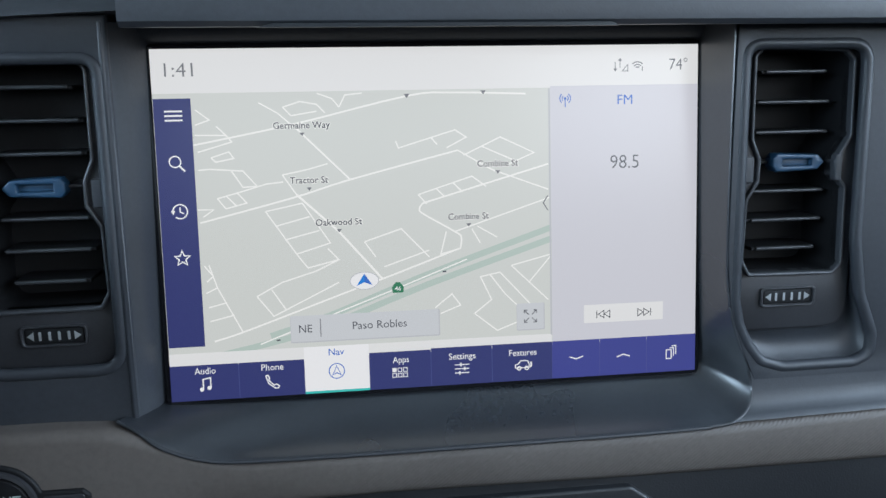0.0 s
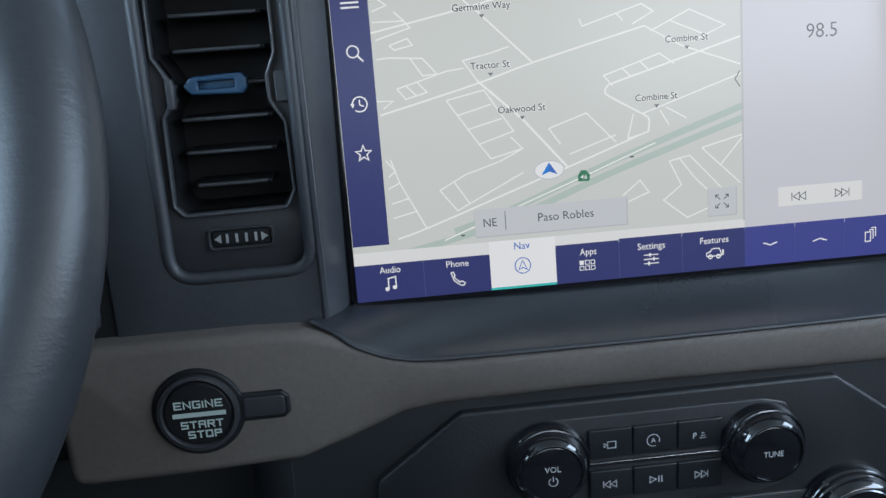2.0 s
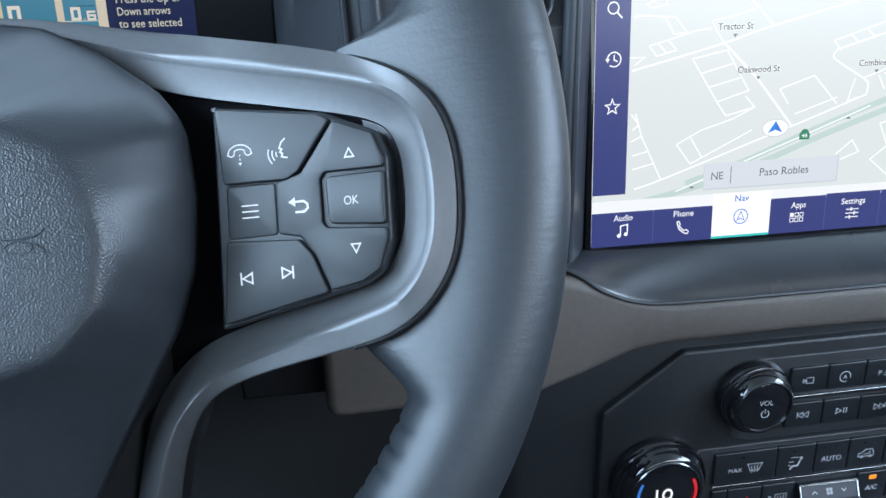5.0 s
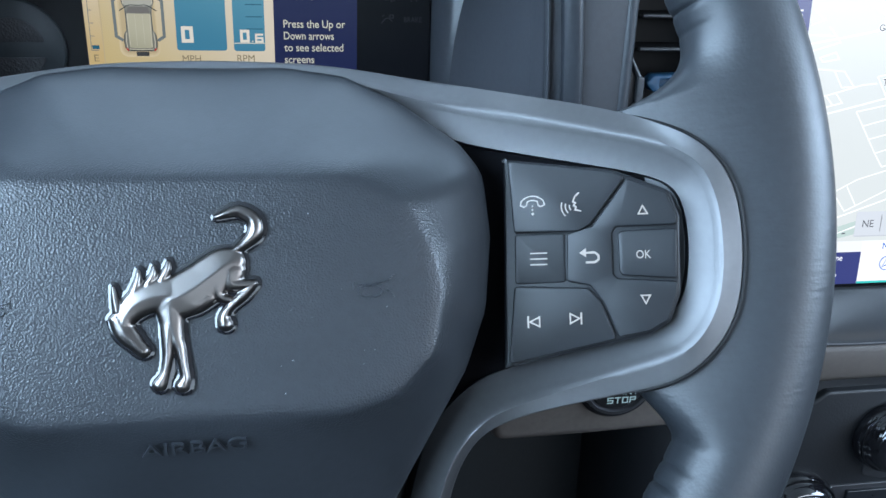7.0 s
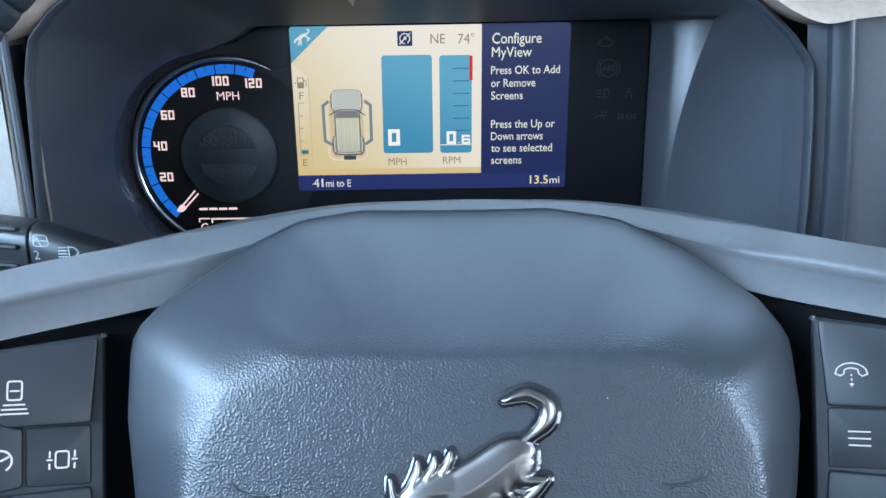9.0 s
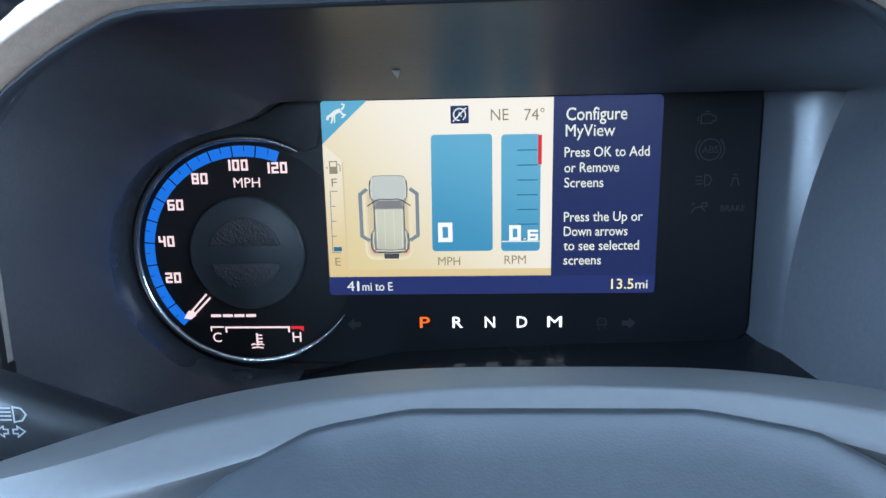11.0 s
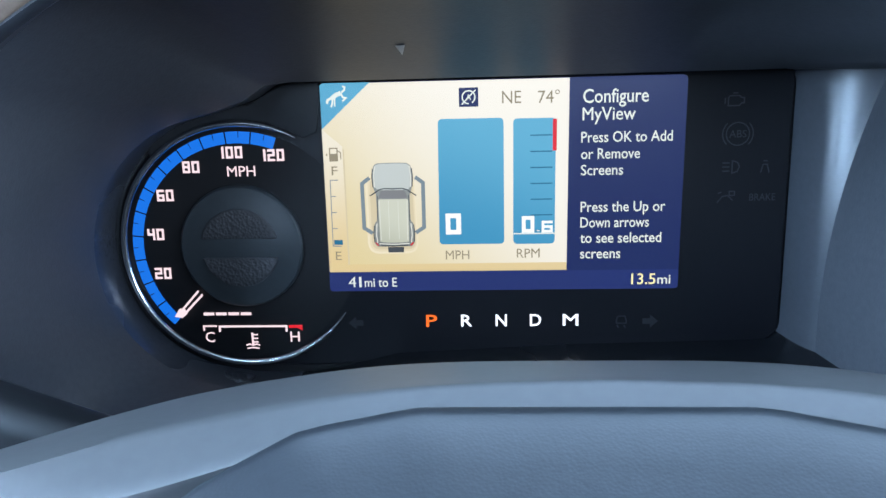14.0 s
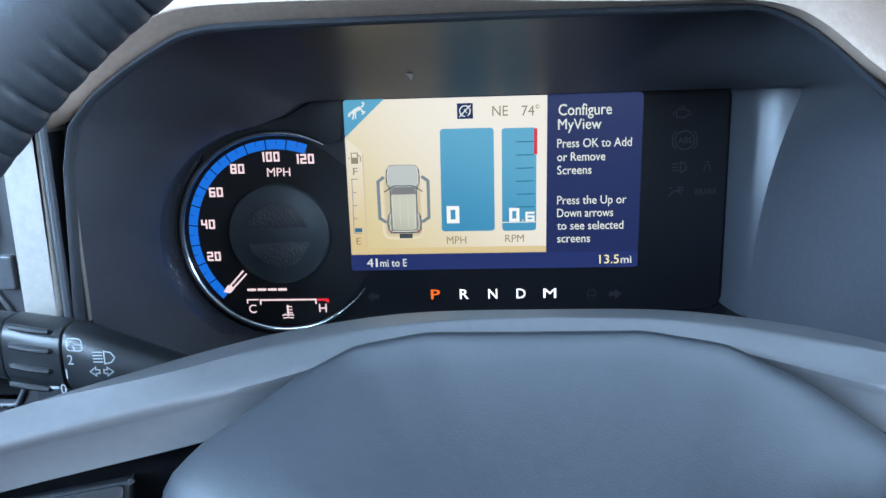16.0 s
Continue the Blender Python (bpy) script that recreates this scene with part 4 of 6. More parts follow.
lit("tab_underline", flat(rect(61.3, 91.7, 0.0, 1.1), w=0.36), "teal")
lit("tab_text", words("Nav", 76.4, 19.6, 3.2, 7.2, 0.36), "blue")
nav = stroke(circle(76.3, 10.3, 3.6, 24), 0.45, 0.36, True)
stroke([(76.3, 12.8), (78.2, 8.4), (76.3, 9.4), (74.4, 8.4)], 0.45, 0.36, True, bm=nav)
lit("tab_icon", nav, "blue")
for a, b in ((181.1, 205.0), (205.2, 229.1), (229.3, 254.5)):
    lit("tab", flat(rect(a, b, 0.0, 18.6), w=0.32), "violet", "violet blue menu tab")
ico = stroke([(14.6, 5.2), (14.6, 10), (18, 10.6), (18, 5.8)], 0.6, 0.36)
flat(circle(13.9, 5.2, 1.0, 10), circle(17.3, 5.8, 1.0, 10), w=0.36, bm=ico)
lit("tab_icon", ico, "white")
lit("tab_icon", stroke([(43.2, 9.8), (44.2, 10.2), (45, 8.6), (44.4, 7.8), (47, 5.2), (47.9, 5.8), (49.3, 4.8), (48.8, 3.8), (47.4, 3.8), (44.4, 6.2)], 0.55, 0.36, True), "white")
ico = bmesh.new()
for r in range(2):
    for c in range(3):
        u, v = 103.6 + 2.6 * c, 6.4 + 2.6 * r
        if (r, c) == (1, 0):
            flat(rect(u - 1, u + 1, v - 1, v + 1), w=0.36, bm=ico)
        else:
            stroke(rect(u - 0.9, u + 0.9, v - 0.9, v + 0.9), 0.35, 0.36, True, bm=ico)
lit("tab_icon", ico, "white")
ico = bmesh.new()
for k, t in ((0, -1.2), (1, 1.2), (2, -0.6)):
    flat(rect(132.8, 139.8, 5.5 + 2.0 * k, 6.0 + 2.0 * k), rect(136 + t, 136.7 + t, 4.8 + 2.0 * k, 6.7 + 2.0 * k), w=0.36, bm=ico)
lit("tab_icon", ico, "white")
ico = stroke([(162.6, 6.4), (162.6, 8), (164.2, 8.4), (165.2, 9.9), (168.6, 9.9), (169.4, 8.2), (169.6, 6.4)], 0.5, 0.36, True)
stroke(circle(164.4, 6.2, 0.9, 10), 0.5, 0.37, True, bm=ico)
stroke(circle(168.2, 6.2, 0.9, 10), 0.5, 0.37, True, bm=ico)
flat(rect(170, 170.8, 6.6, 9.2), w=0.36, bm=ico)
lit("tab_icon", ico, "white")
lit("tab_icon", stroke([(189.8, 10.4), (193.2, 9.2), (196.6, 10.4)], 0.6, 0.38), "white")
lit("tab_icon", stroke([(213.8, 9), (217.2, 10.2), (220.6, 9)], 0.6, 0.38), "white")
ico = stroke(rect(239.4, 242, 6.6, 11), 0.5, 0.38, True)
stroke([(241.2, 12), (243.2, 12), (243.2, 7.6)], 0.5, 0.38, bm=ico)
stroke([(242.2, 13), (244.4, 13), (244.4, 8.6)], 0.5, 0.38, bm=ico)
lit("tab_icon", ico, "white")


# ---- centre controls: u is x, v is z, w towards the driver from y = 0.404 ----
stack = thing("center_stack", front(0.0665, 0.404, 0.6), "charcoal center stack with radio and climate buttons", "center stack")
X0 = 66.5


def box(x0, x1, z0, z1, r=0.8):
    return rect(x0 - X0, x1 - X0, z0 - 600, z1 - 600, r)


face = [(-20, 651), (-60, 621.5), (-61, 420), (194, 420), (193, 621.5), (153, 651)]
part("face", plate(rounded([(x - X0, z - 600) for x, z in face], [4, 9, 2, 2, 9, 4], 5), (), -40, 0, 1.6), PLASTIC_DARK, stack)
part("radio_recess", plate(rounded([(a - X0, b - 600) for a, b in ((8, 640.5), (20, 643.5), (118, 643.5), (130, 640.5), (130, 600), (118, 597), (20, 597), (8, 600))], 4, 4), (), -2, 0.9, 0.7), VENT_BLACK, stack)
part("climate_recess", plate(box(-30, 163, 546, 594.5, 5), (), -2, 0.9, 0.7), VENT_BLACK, stack)


def key(x0, x1, z0, z1, name="button", mat=None, tilt=0.0):
    return part(name, plate(box(x0, x1, z0, z1, 0.9), (), 0, 2.6, 0.6), mat or BUTTON, stack, "dark push button")


def sign(button, bm, mat=None):
    return part("symbol", bm, mat or GREY_INK, button)


def at(x, z):
    return x - X0, z - 600


W = 2.75
for k, (a, b) in enumerate(((36.5, 56.4), (57, 77.2), (77.8, 98.5))):
    top, low = key(a, b, 623.2, 637.2), key(a, b, 602.8, 616.8)
    u, v = at((a + b) / 2 + (0, -3, -2)[k] * 0.3, 629.6)
    bm = bmesh.new()
    if k == 0:
        stroke(rect(u - 1.4, u + 2.4, v - 1.6, v + 1.6), 0.4, W, True, bm=bm)
        stroke([(u - 1.6, v), (u - 3, v + 0.9), (u - 3, v - 0.9)], 0.4, W, True, bm=bm)
    elif k == 1:
        stroke(arc(u, v, 2.9, -20, 290, 20), 0.4, W, bm=bm)
        words("A", u, v, 2.4, None, W, bm=bm)
    else:
        words("P", u - 2, v, 2.8, None, W, bm=bm)
        for q in (0, 1.2, 2.4):
            stroke([(u + 0.2 + q * 0.4, v - 1.4 + q), (u + 3.4 - q * 0.4, v - 1.4 + q)], 0.35, W, bm=bm)
    sign(top, bm)
    u, v = at((a + b) / 2, 609.8)
    bm = bmesh.new()
    s = -1 if k == 0 else 1
    if k == 1:
        stroke([(u - 2.6, v + 1.6), (u - 2.6, v - 1.6), (u + 0.4, v)], 0.4, W, True, bm=bm)
        stroke([(u + 1.6, v - 1.6), (u + 1.6, v + 1.6)], 0.5, W, bm=bm)
        stroke([(u + 3, v - 1.6), (u + 3, v + 1.6)], 0.5, W, bm=bm)
    else:
        for q in (-2.4, 0.6):
            stroke([(u + s * q, v + 1.7), (u + s * q, v - 1.7), (u + s * (q + 2.7), v)], 0.4, W, True, bm=bm)
        stroke([(u + s * 3.6, v - 1.7), (u + s * 3.6, v + 1.7)], 0.45, W, bm=bm)
    sign(low, bm)
part("chrome_strip", plate(box(36, 101, 619.0, 620.9, 0.5), (), 0, 2.2, 0.5), CHROME_DARK, stack, "thin dark chrome strip")

CLIMATE = [(1, 35, "MAX"), (35.6, 56.6, "VENT"), (57.2, 75.6, "AUTO"), (76.2, 96.6, "CAR"), (97.2, 135, "MAX A/C")]
for a, b, what in CLIMATE:
    k = key(a, b, 572.6, 591.4)
    u, v = at((a + b) / 2, 581.0)
    bm = bmesh.new()
    if what == "MAX":
        words("MAX", u - 5.4, v - 0.4, 2.5, 7.6, W, bm=bm)
        stroke([(u + 1.2, v + 2.6), (u + 9.2, v + 2.6), (u + 7.6, v - 1.6), (u + 2.8, v - 1.6)], 0.4, W, True, bm=bm)
        for q in (3.6, 5.2, 6.8):
            stroke([(u + q, v + 1.6), (u + q - 0.4, v + 0.3), (u + q + 0.4, v - 0.9), (u + q, v - 2.8)], 0.4, W, bm=bm)
    elif what == "VENT":
        stroke([(u - 3, v + 3.2), (u + 1.5, v + 3.2)], 0.4, W, bm=bm)
        flat(circle(u + 2.8, v + 2.4, 1.0, 12), w=W, bm=bm)
        stroke([(u + 2.4, v + 1.0), (u + 1.2, v - 2), (u - 1.6, v - 2), (u - 2.8, v - 4)], 1.0, W, bm=bm)
        stroke([(u - 4, v + 0.6), (u - 1, v + 0.6)], 0.5, W, bm=bm)
        stroke([(u - 4, v - 1), (u - 2, v - 2.6)], 0.5, W, bm=bm)
    elif what == "CAR":
        stroke([(u - 4.4, v - 1.4), (u - 4.4, v + 0.6), (u - 2.2, v + 1.0), (u - 0.6, v + 2.8), (u + 3.2, v + 2.8), (u + 4.2, v + 0.8), (u + 4.2, v - 1.4)], 0.45, W, True, bm=bm)
        stroke([(u - 1.4, v), (u + 1.6, v), (u + 2.4, v + 0.9), (u + 1.6, v + 1.6)], 0.45, W, bm=bm)
        flat(circle(u - 2.4, v - 1.6, 0.9, 10), circle(u + 2.6, v - 1.6, 0.9, 10), w=W, bm=bm)
    else:
        words(what, u, v, 3.0, 11.5 if what == "AUTO" else 17.5, W, bm=bm)
    sign(k, bm)
    part("status_light", flat(*[rect(u - 2.6 + 3.2 * q, u - 0.6 + 3.2 * q, v + 6.6, v + 7.3) for q in ((-1, 0, 1) if what == "AUTO" else (0,))], w=W), GLOSS, k)
part("chrome_strip", plate(box(1, 140, 570.0, 571.4, 0.4), (), 0, 2.0, 0.4), CHROME_DARK, stack, "thin dark chrome strip")
LOWER = [(1, 9.5, "wheel"), (10, 29, "seat"), (29.6, 48, "rear"), (84.4, 102, "ac"), (102.6, 124, "seat"), (124.6, 136, "none")]
for a, b, what in LOWER:
    k = key(a, b, 551, 568.8)
    u, v = at((a + b) / 2, 560.0)
    bm = bmesh.new()
    ink = GREY_INK
    if what == "seat":
        ink = RED_INK
        stroke([(u + 1.8, v + 3.4), (u + 0.6, v - 1), (u - 2.6, v - 1.6), (u - 2.6, v - 3)], 1.0, W, bm=bm)
        stroke([(u - 2, v + 0.4), (u - 1.4, v + 2.4)], 0.5, W, bm=bm)
    elif what == "rear":
        words("R", u - 4.2, v, 3.0, None, W, bm=bm)
        stroke(rect(u - 1.6, u + 4.8, v - 1.6, v + 2.2), 0.4, W, True, bm=bm)
        for q in (0, 1.6, 3.2):
            stroke([(u + q, v + 1.2), (u + q, v - 2.6)], 0.4, W, bm=bm)
    elif what == "ac":
        words("A/C", u, v - 1.2, 2.9, 7.0, W, bm=bm)
        part("status_light", plate(rect(u - 2.1, u + 2.1, v + 4.2, v + 6.8, 0.5), (), 2.4, 2.9, 0.2), LIT_AMBER, k, "lit amber indicator")
    elif what == "wheel":
        stroke(circle(u, v, 2.2, 16), 0.5, W, True, bm=bm)
        stroke([(u - 2, v), (u + 2, v)], 0.5, W, bm=bm)
    else:
        flat(rect(u - 1.6, u + 1.6, v - 0.3, v + 0.3), w=W, bm=bm)
    sign(k, bm, ink)

# the fan rocker: a silver plate that tips back above a bright lip
prof = ((-47.4, 2), (-46.6, 8.4), (-45.2, 10.6), (-43.4, 11.0), (-42.2, 9.6), (-41.6, 7.4), (-33.6, 3.4), (-33.2, 0), (-47.4, 0))
fan = part("fan_rocker", loft([[(a, v, w) for v, w in prof] for a in (50 - X0, 51 - X0, 82 - X0, 83 - X0)]), STEEL, stack, "dark steel fan rocker switch with a bright silver lip")
part("silver_lip", plate(rect(50.4 - X0, 82.6 - X0, -46.9, -42.6, 1.0), (), 6, 11.4, 1.0), BRUSHED, fan, "silver lip")
for a, b, v, w in ((50, 83, -45.2, 11.0), (50, 83, -33.8, 3.8)):
    part("chrome_edge", tube([(a - X0, v, w), (b - X0, v, w)], 0.7, 8), CHROME_RIM, fan)
for a in (50, 83):
    part("chrome_edge", tube([(a - X0, -45.2, 10.4), (a - X0, -42.6, 10.0), (a - X0, -41.6, 7.6), (a - X0, -33.8, 3.8)], 0.5, 8), CHROME_RIM, fan)
bm = bmesh.new()
for q in range(4):
    t = radians(45 + 90 * q)
    flat(circle(1.3 * math.cos(t), 1.3 * math.sin(t), 0.95, 10), w=0, bm=bm)
for q in (-1, 1):
    stroke([(q * 8.4 - 1.4, 0.7 * q), (q * 8.4, -0.7 * q), (q * 8.4 + 1.4, 0.7 * q)], 0.6, 0, bm=bm)
part("symbol", bm, MARK_INK, fan, "grey fan mark", pose(0, -0.0377, 0.0057, -26.6, 0, 0))
part("lower_lip", plate(box(-30, 165, 530, 548, 3), (), 0, 8, 2), PLASTIC_DARK, stack)


def knob(x, z, r, title, dial=None):
    """A turning knob: a wide dark skirt with a chrome edge, a waisted body and a glossy cap."""
    cx, cy, c = x - X0, z - 600, r * 0.71
    k = part("knob", lathe([(r * 0.97, 0), (r * 1.01, 1.6), (r * 1.0, 4.0), (r * 0.95, 6.2), (r * 0.9, 7.2), (r * 0.86, 9.2), (r * 0.82, 12.0), (c * 1.04, 13.4)], 64, cx, cy), GLOSS, stack, "gloss black knob with chrome rings")
    part("base_ring", lathe([(r * 0.955, 6.4), (r * 0.94, 7.3), (r * 0.91, 7.5), (r * 0.895, 7.0)], 64, cx, cy, caps=(False, False)), RING_DARK, k, "dark chrome ring")
    part("front_ring", lathe([(c * 1.05, 13.0), (c * 1.0, 14.0), (c * 0.965, 14.0), (c * 0.95, 13.4)], 64, cx, cy, caps=(False, False)), RING_DARK, k, "dark chrome ring")
    part("cap", lathe([(c * 0.97, 13.0), (c * 0.9, 13.6), (0.01, 13.8)], 48, cx, cy), GLOSS, k)
    u, v = x - X0, z - 600
    if dial:
        part("readout", words("LO", u - r * 0.06, v, r * 0.26, r * 0.36, 14.2, bold=0.03), LIT_WHITE, k, "lit white readout")
        part("cold_arc", stroke(arc(u, v, r * 0.6, 150, 220, 12), r * 0.06, 14.2), LIT_BLUE, k, "lit blue arc")
        part("warm_arc", stroke(arc(u, v, r * 0.6, -45, 30, 12), r * 0.06, 14.2), LIT_RED, k, "lit red arc")
    else:
        bm = words(title, u, v + (2.6 if title == "VOL" else 0), 2.7, 7.2 if title == "VOL" else 9.2, 14.1)
        if title == "VOL":
            stroke(arc(u, v - 3.4, 2.0, 120, 420, 18), 0.4, 14.1, bm=bm)
            stroke([(u, v - 3.2), (u, v - 0.6)], 0.4, 14.1, bm=bm)
        part("symbol", bm, GREY_INK, k)


knob(17.4, 624.2, 19.3, "VOL")
knob(117.4, 622.6, 19.3, "TUNE")
knob(-29.5, 580.5, 25.0, "", True)
knob(161.5, 580.5, 25.0, "", True)


# ---- instrument cluster: u, v in millimetres from (-0.34, 0.80), facing the driver ----
CX, CZ = -340.0, 800.0
cluster = thing("instrument_cluster", front(-0.340, 0.549, 0.800), "black instrument cluster with round speed gauge and lit display", "instrument cluster")


def cz(*pts):
    return [(x - CX, z - CZ) for x, z in pts]


glass = cz((-390, 746), (-290, 753), (-210, 755.6), (-204.6, 761), (-204.2, 864.2), (-396, 864), (-404, 862.6), (-412, 857.4), (-420, 853)) + arc(-82, -2, 53.2, 96, 258, 40)
part("glass", plate(ccw(glass), (), -10, 0.2, 0.6), CLUSTER_GLASS, cluster, "gloss black glass panel")
dial = part("speed_gauge", lathe([(47.5, 0.1), (47.5, 0.4), (0.01, 0.4)], 72, *cz((-422, 798))[0]), BLACK, cluster, "black round speed gauge")
gx, gy = cz((-422, 798))[0]
rim = [(gx + 50.2 * math.cos(radians(a)), gy + 50.2 * math.sin(radians(a)), 1.2) for a in range(61, 327, 4)]
part("gauge_rim", tube(rim, [0.4 + 1.1 * min(1, i / 6, (len(rim) - 1 - i) / 6) for i in range(len(rim))], 10), CHROME_RIM, dial, "thin chrome rim")
visor = arc(gx, gy, 51.6, 134, 58, 24) + [(gx + 33, gy + 46), (gx + 34.8, gy + 58), (gx + 34.6, gy + 65.4)] + spline([(gx + 28, gy + 65.6), (gx + 20, gy + 64.4), (gx + 12, gy + 60.6), (gx + 6, gy + 57.2)], 4) + arc(gx, gy, 57.0, 88, 130, 12)
part("gauge_visor", plate(rounded(visor, 0.6, 2), (), 0.1, 1.0, 0.4), VISOR, dial, "dark grey visor over the gauge")


def lit(name, colour, strength, **more):
    return glow(name, colour, strength * 0.81, tint=(1.10, 1.0, 0.90), **more)


G_BLUE = lit("gauge_blue", (38, 118, 232), 0.67)
G_WHITE = lit("gauge_white", (250, 226, 228), 0.74)
G_RED = lit("gauge_red", (215, 30, 40), 0.67)
G_ORANGE = lit("gear_orange", (255, 112, 18), 0.8)
D_CREAM = lit("display_cream", (220, 205, 150), 0.72, second=(243, 240, 226), span=((-0.045, -0.012), (0.02, 0.05)))
D_CREAM_EDGE = lit("display_cream_edge", (224, 203, 146), 0.70, second=(239, 233, 210), span=((-0.045, -0.012), (-0.04, 0.045)))
D_TEAL = lit("display_teal", (70, 146, 186), 0.72, second=(100, 172, 204), span=((-0.002, 0.0), (0.016, 0.05)))
D_TEAL_LINE = lit("display_teal_line", (48, 112, 145), 0.67)
D_NAVY = lit("display_navy", (27, 38, 92), 0.67)
D_NAVY_BAR = lit("display_navy_bar", (34, 46, 108), 0.67)
D_SOFT = lit("display_soft_grey_text", (150, 142, 116), 0.67)
D_PALE = lit("display_pale_text", (228, 236, 226), 0.74)
D_WHITE = lit("display_white_text", (244, 246, 240), 0.78)
D_YELLOW = lit("display_yellow_text", (246, 238, 178), 0.74)
D_FLANK = lit("display_vehicle_flank", (104, 110, 106), 0.67, second=(146, 152, 148), span=((0.0, -0.020), (0.0, 0.016)))
D_HOOD = lit("display_vehicle_bonnet", (172, 182, 170), 0.70, second=(196, 204, 198), span=((-0.028, 0.008), (-0.018, 0.022)))
D_ROOF = lit("display_vehicle_roof", (160, 166, 142), 0.70, second=(206, 210, 190), span=((-0.026, -0.016), (-0.016, 0.010)))
D_SCREEN = lit("display_vehicle_windscreen", (130, 132, 132), 0.67)
D_LINE = lit("display_vehicle_line", (72, 78, 82), 0.60)
D_LIGHT = lit("display_vehicle_highlight", (224, 226, 212), 0.72)
D_FRAME = lit("display_vehicle_frame", (126, 142, 150), 0.67)
D_HAZE = lit("display_faint_shadow", (234, 224, 190), 0.715)
D_HAZE_MID = lit("display_mid_shadow", (226, 214, 178), 0.71)
D_SHADOW = lit("display_soft_shadow", (214, 202, 164), 0.70)
for k in range(12):
    a0, a1 = 226 - k * 13.1, 226 - (k + 1) * 13.1 + 0.7
    o, i = arc(gx, gy, 47.0 - 0.15 * (11 - k) * 0.2, a0, a1, 5), arc(gx, gy, 42.2, a1, a0, 5)
    part("scale_segment", flat(o + i, w=1.0), G_BLUE, dial, "lit blue scale segment")
tb = bmesh.new()
for k in range(12):
    a = radians(226 - (k + 0.5) * 13.1)
    stroke([(gx + r * math.cos(a), gy + r * math.sin(a)) for r in (47.0, 44.6)], 0.28, 1.15, bm=tb)
part("scale_ticks", tb, BLACK, dial)
for text, x, z, wd in (("20", -457.2, 786.8, 7), ("40", -458.6, 803.4, 7), ("60", -453, 819.6, 7), ("80", -441.2, 831.0, 7), ("100", -424.4, 836.6, 9.6), ("120", -407.4, 835.2, 9.6)):
    u, v = cz((x, z))[0]
    part("scale_number", blocks(text, u, v, 4.8, wd, 0.95, 1.1), G_WHITE, dial)
u, v = cz((-420.6, 829))[0]
part("unit_text", words("MPH", u, v, 4.2, 11.6, 1.1), G_WHITE, dial)
u, v = cz((-422.5, 798))[0]
hubdisc = part("dial_boss", lathe([(25.6, 0.6), (25.4, 2.6), (24.6, 3.4), (20.5, 3.6), (17, 4.6), (0.01, 5.0)], 64, u, v), BOSS, dial, "dark grey raised boss")
for s in (-1, 1):
    half = arc(u, v, 16.2, 14 if s > 0 else 194, 166 if s > 0 else 346, 20)
    part("boss_pad", plate(rounded(half, 0.8, 2), (), 4.6, 5.6, 0.4), GRAINED_BOSS, hubdisc, "grained half-round pad")
needle = part("needle", stroke(cz((-450.6, 770.6), (-442.4, 779.4)), 0.9, 2.2), G_WHITE, dial, "lit white needle")
part("needle_blade", stroke(cz((-449.0, 769.6), (-440.8, 777.8)), 0.9, 2.2), G_WHITE, needle)
part("needle_tip", plate(ccw(cz((-453.6, 768.2), (-450.4, 767.6), (-448.2, 769.4), (-449.2, 771.4), (-451.4, 771.6))), (), 1.4, 2.2), G_WHITE, needle)
for k in range(4):
    part("range_bar", flat(cz((-441.6 + 5.3 * k, 769.6), (-437 + 5.3 * k, 769.6), (-437 + 5.3 * k, 768.3), (-441.6 + 5.3 * k, 768.3)), w=1.1), G_WHITE, dial)
tb = stroke(cz((-442, 761.6), (-442, 763.6), (-436.2, 763.6)), 0.7, 1.1)
stroke(cz((-435.2, 761), (-435.2, 763.4), (-406.6, 763.4), (-406.6, 761)), 0.9, 1.1, bm=tb)
words("C", *cz((-439.6, 758.8))[0], 4.4, 4.0, 1.1, bm=tb)
words("H", *cz((-403.2, 758.8))[0], 4.4, 4.0, 1.1, bm=tb)
stroke(cz((-421.4, 755.4), (-421.4, 760.6)), 0.9, 1.1, bm=tb)
for q in (0, 1.6, 3.2):
    flat(cz((-421, 760 - q), (-419, 760 - q), (-419, 759.4 - q), (-421, 759.4 - q)), w=1.1, bm=tb)
stroke(cz((-424.4, 755), (-423, 755.6), (-421.4, 755), (-419.8, 755.6), (-418.4, 755)), 0.6, 1.1, bm=tb)
stroke(cz((-424, 753.6), (-421.4, 754.1), (-418.8, 753.6)), 0.6, 1.1, bm=tb)
part("temperature_scale", tb, G_WHITE, dial)
part("hot_mark", flat(cz((-405.6, 763.9), (-399.8, 763.9), (-399.8, 761.4), (-402, 762.6), (-405.6, 762.6)), w=1.1), G_RED, dial)

info = part("display", flat(rounded(cz((-386.6, 862.9), (-244.2, 862.9), (-245.4, 778.2), (-387.2, 778.2)), 2.4), w=0.5), D_NAVY, cluster, "lit display in navy and cream")


def on(name, bm, mat, label=""):
    return part(name, bm, mat, info, label)


def label(text, x, z, cap, wide, mat, align="CENTER", w=0.9, bold=0.007):
    u, v = cz((x, z))[0]
    on("display_text", words(text, u, v, cap, wide, w, align, bold=bold), mat)


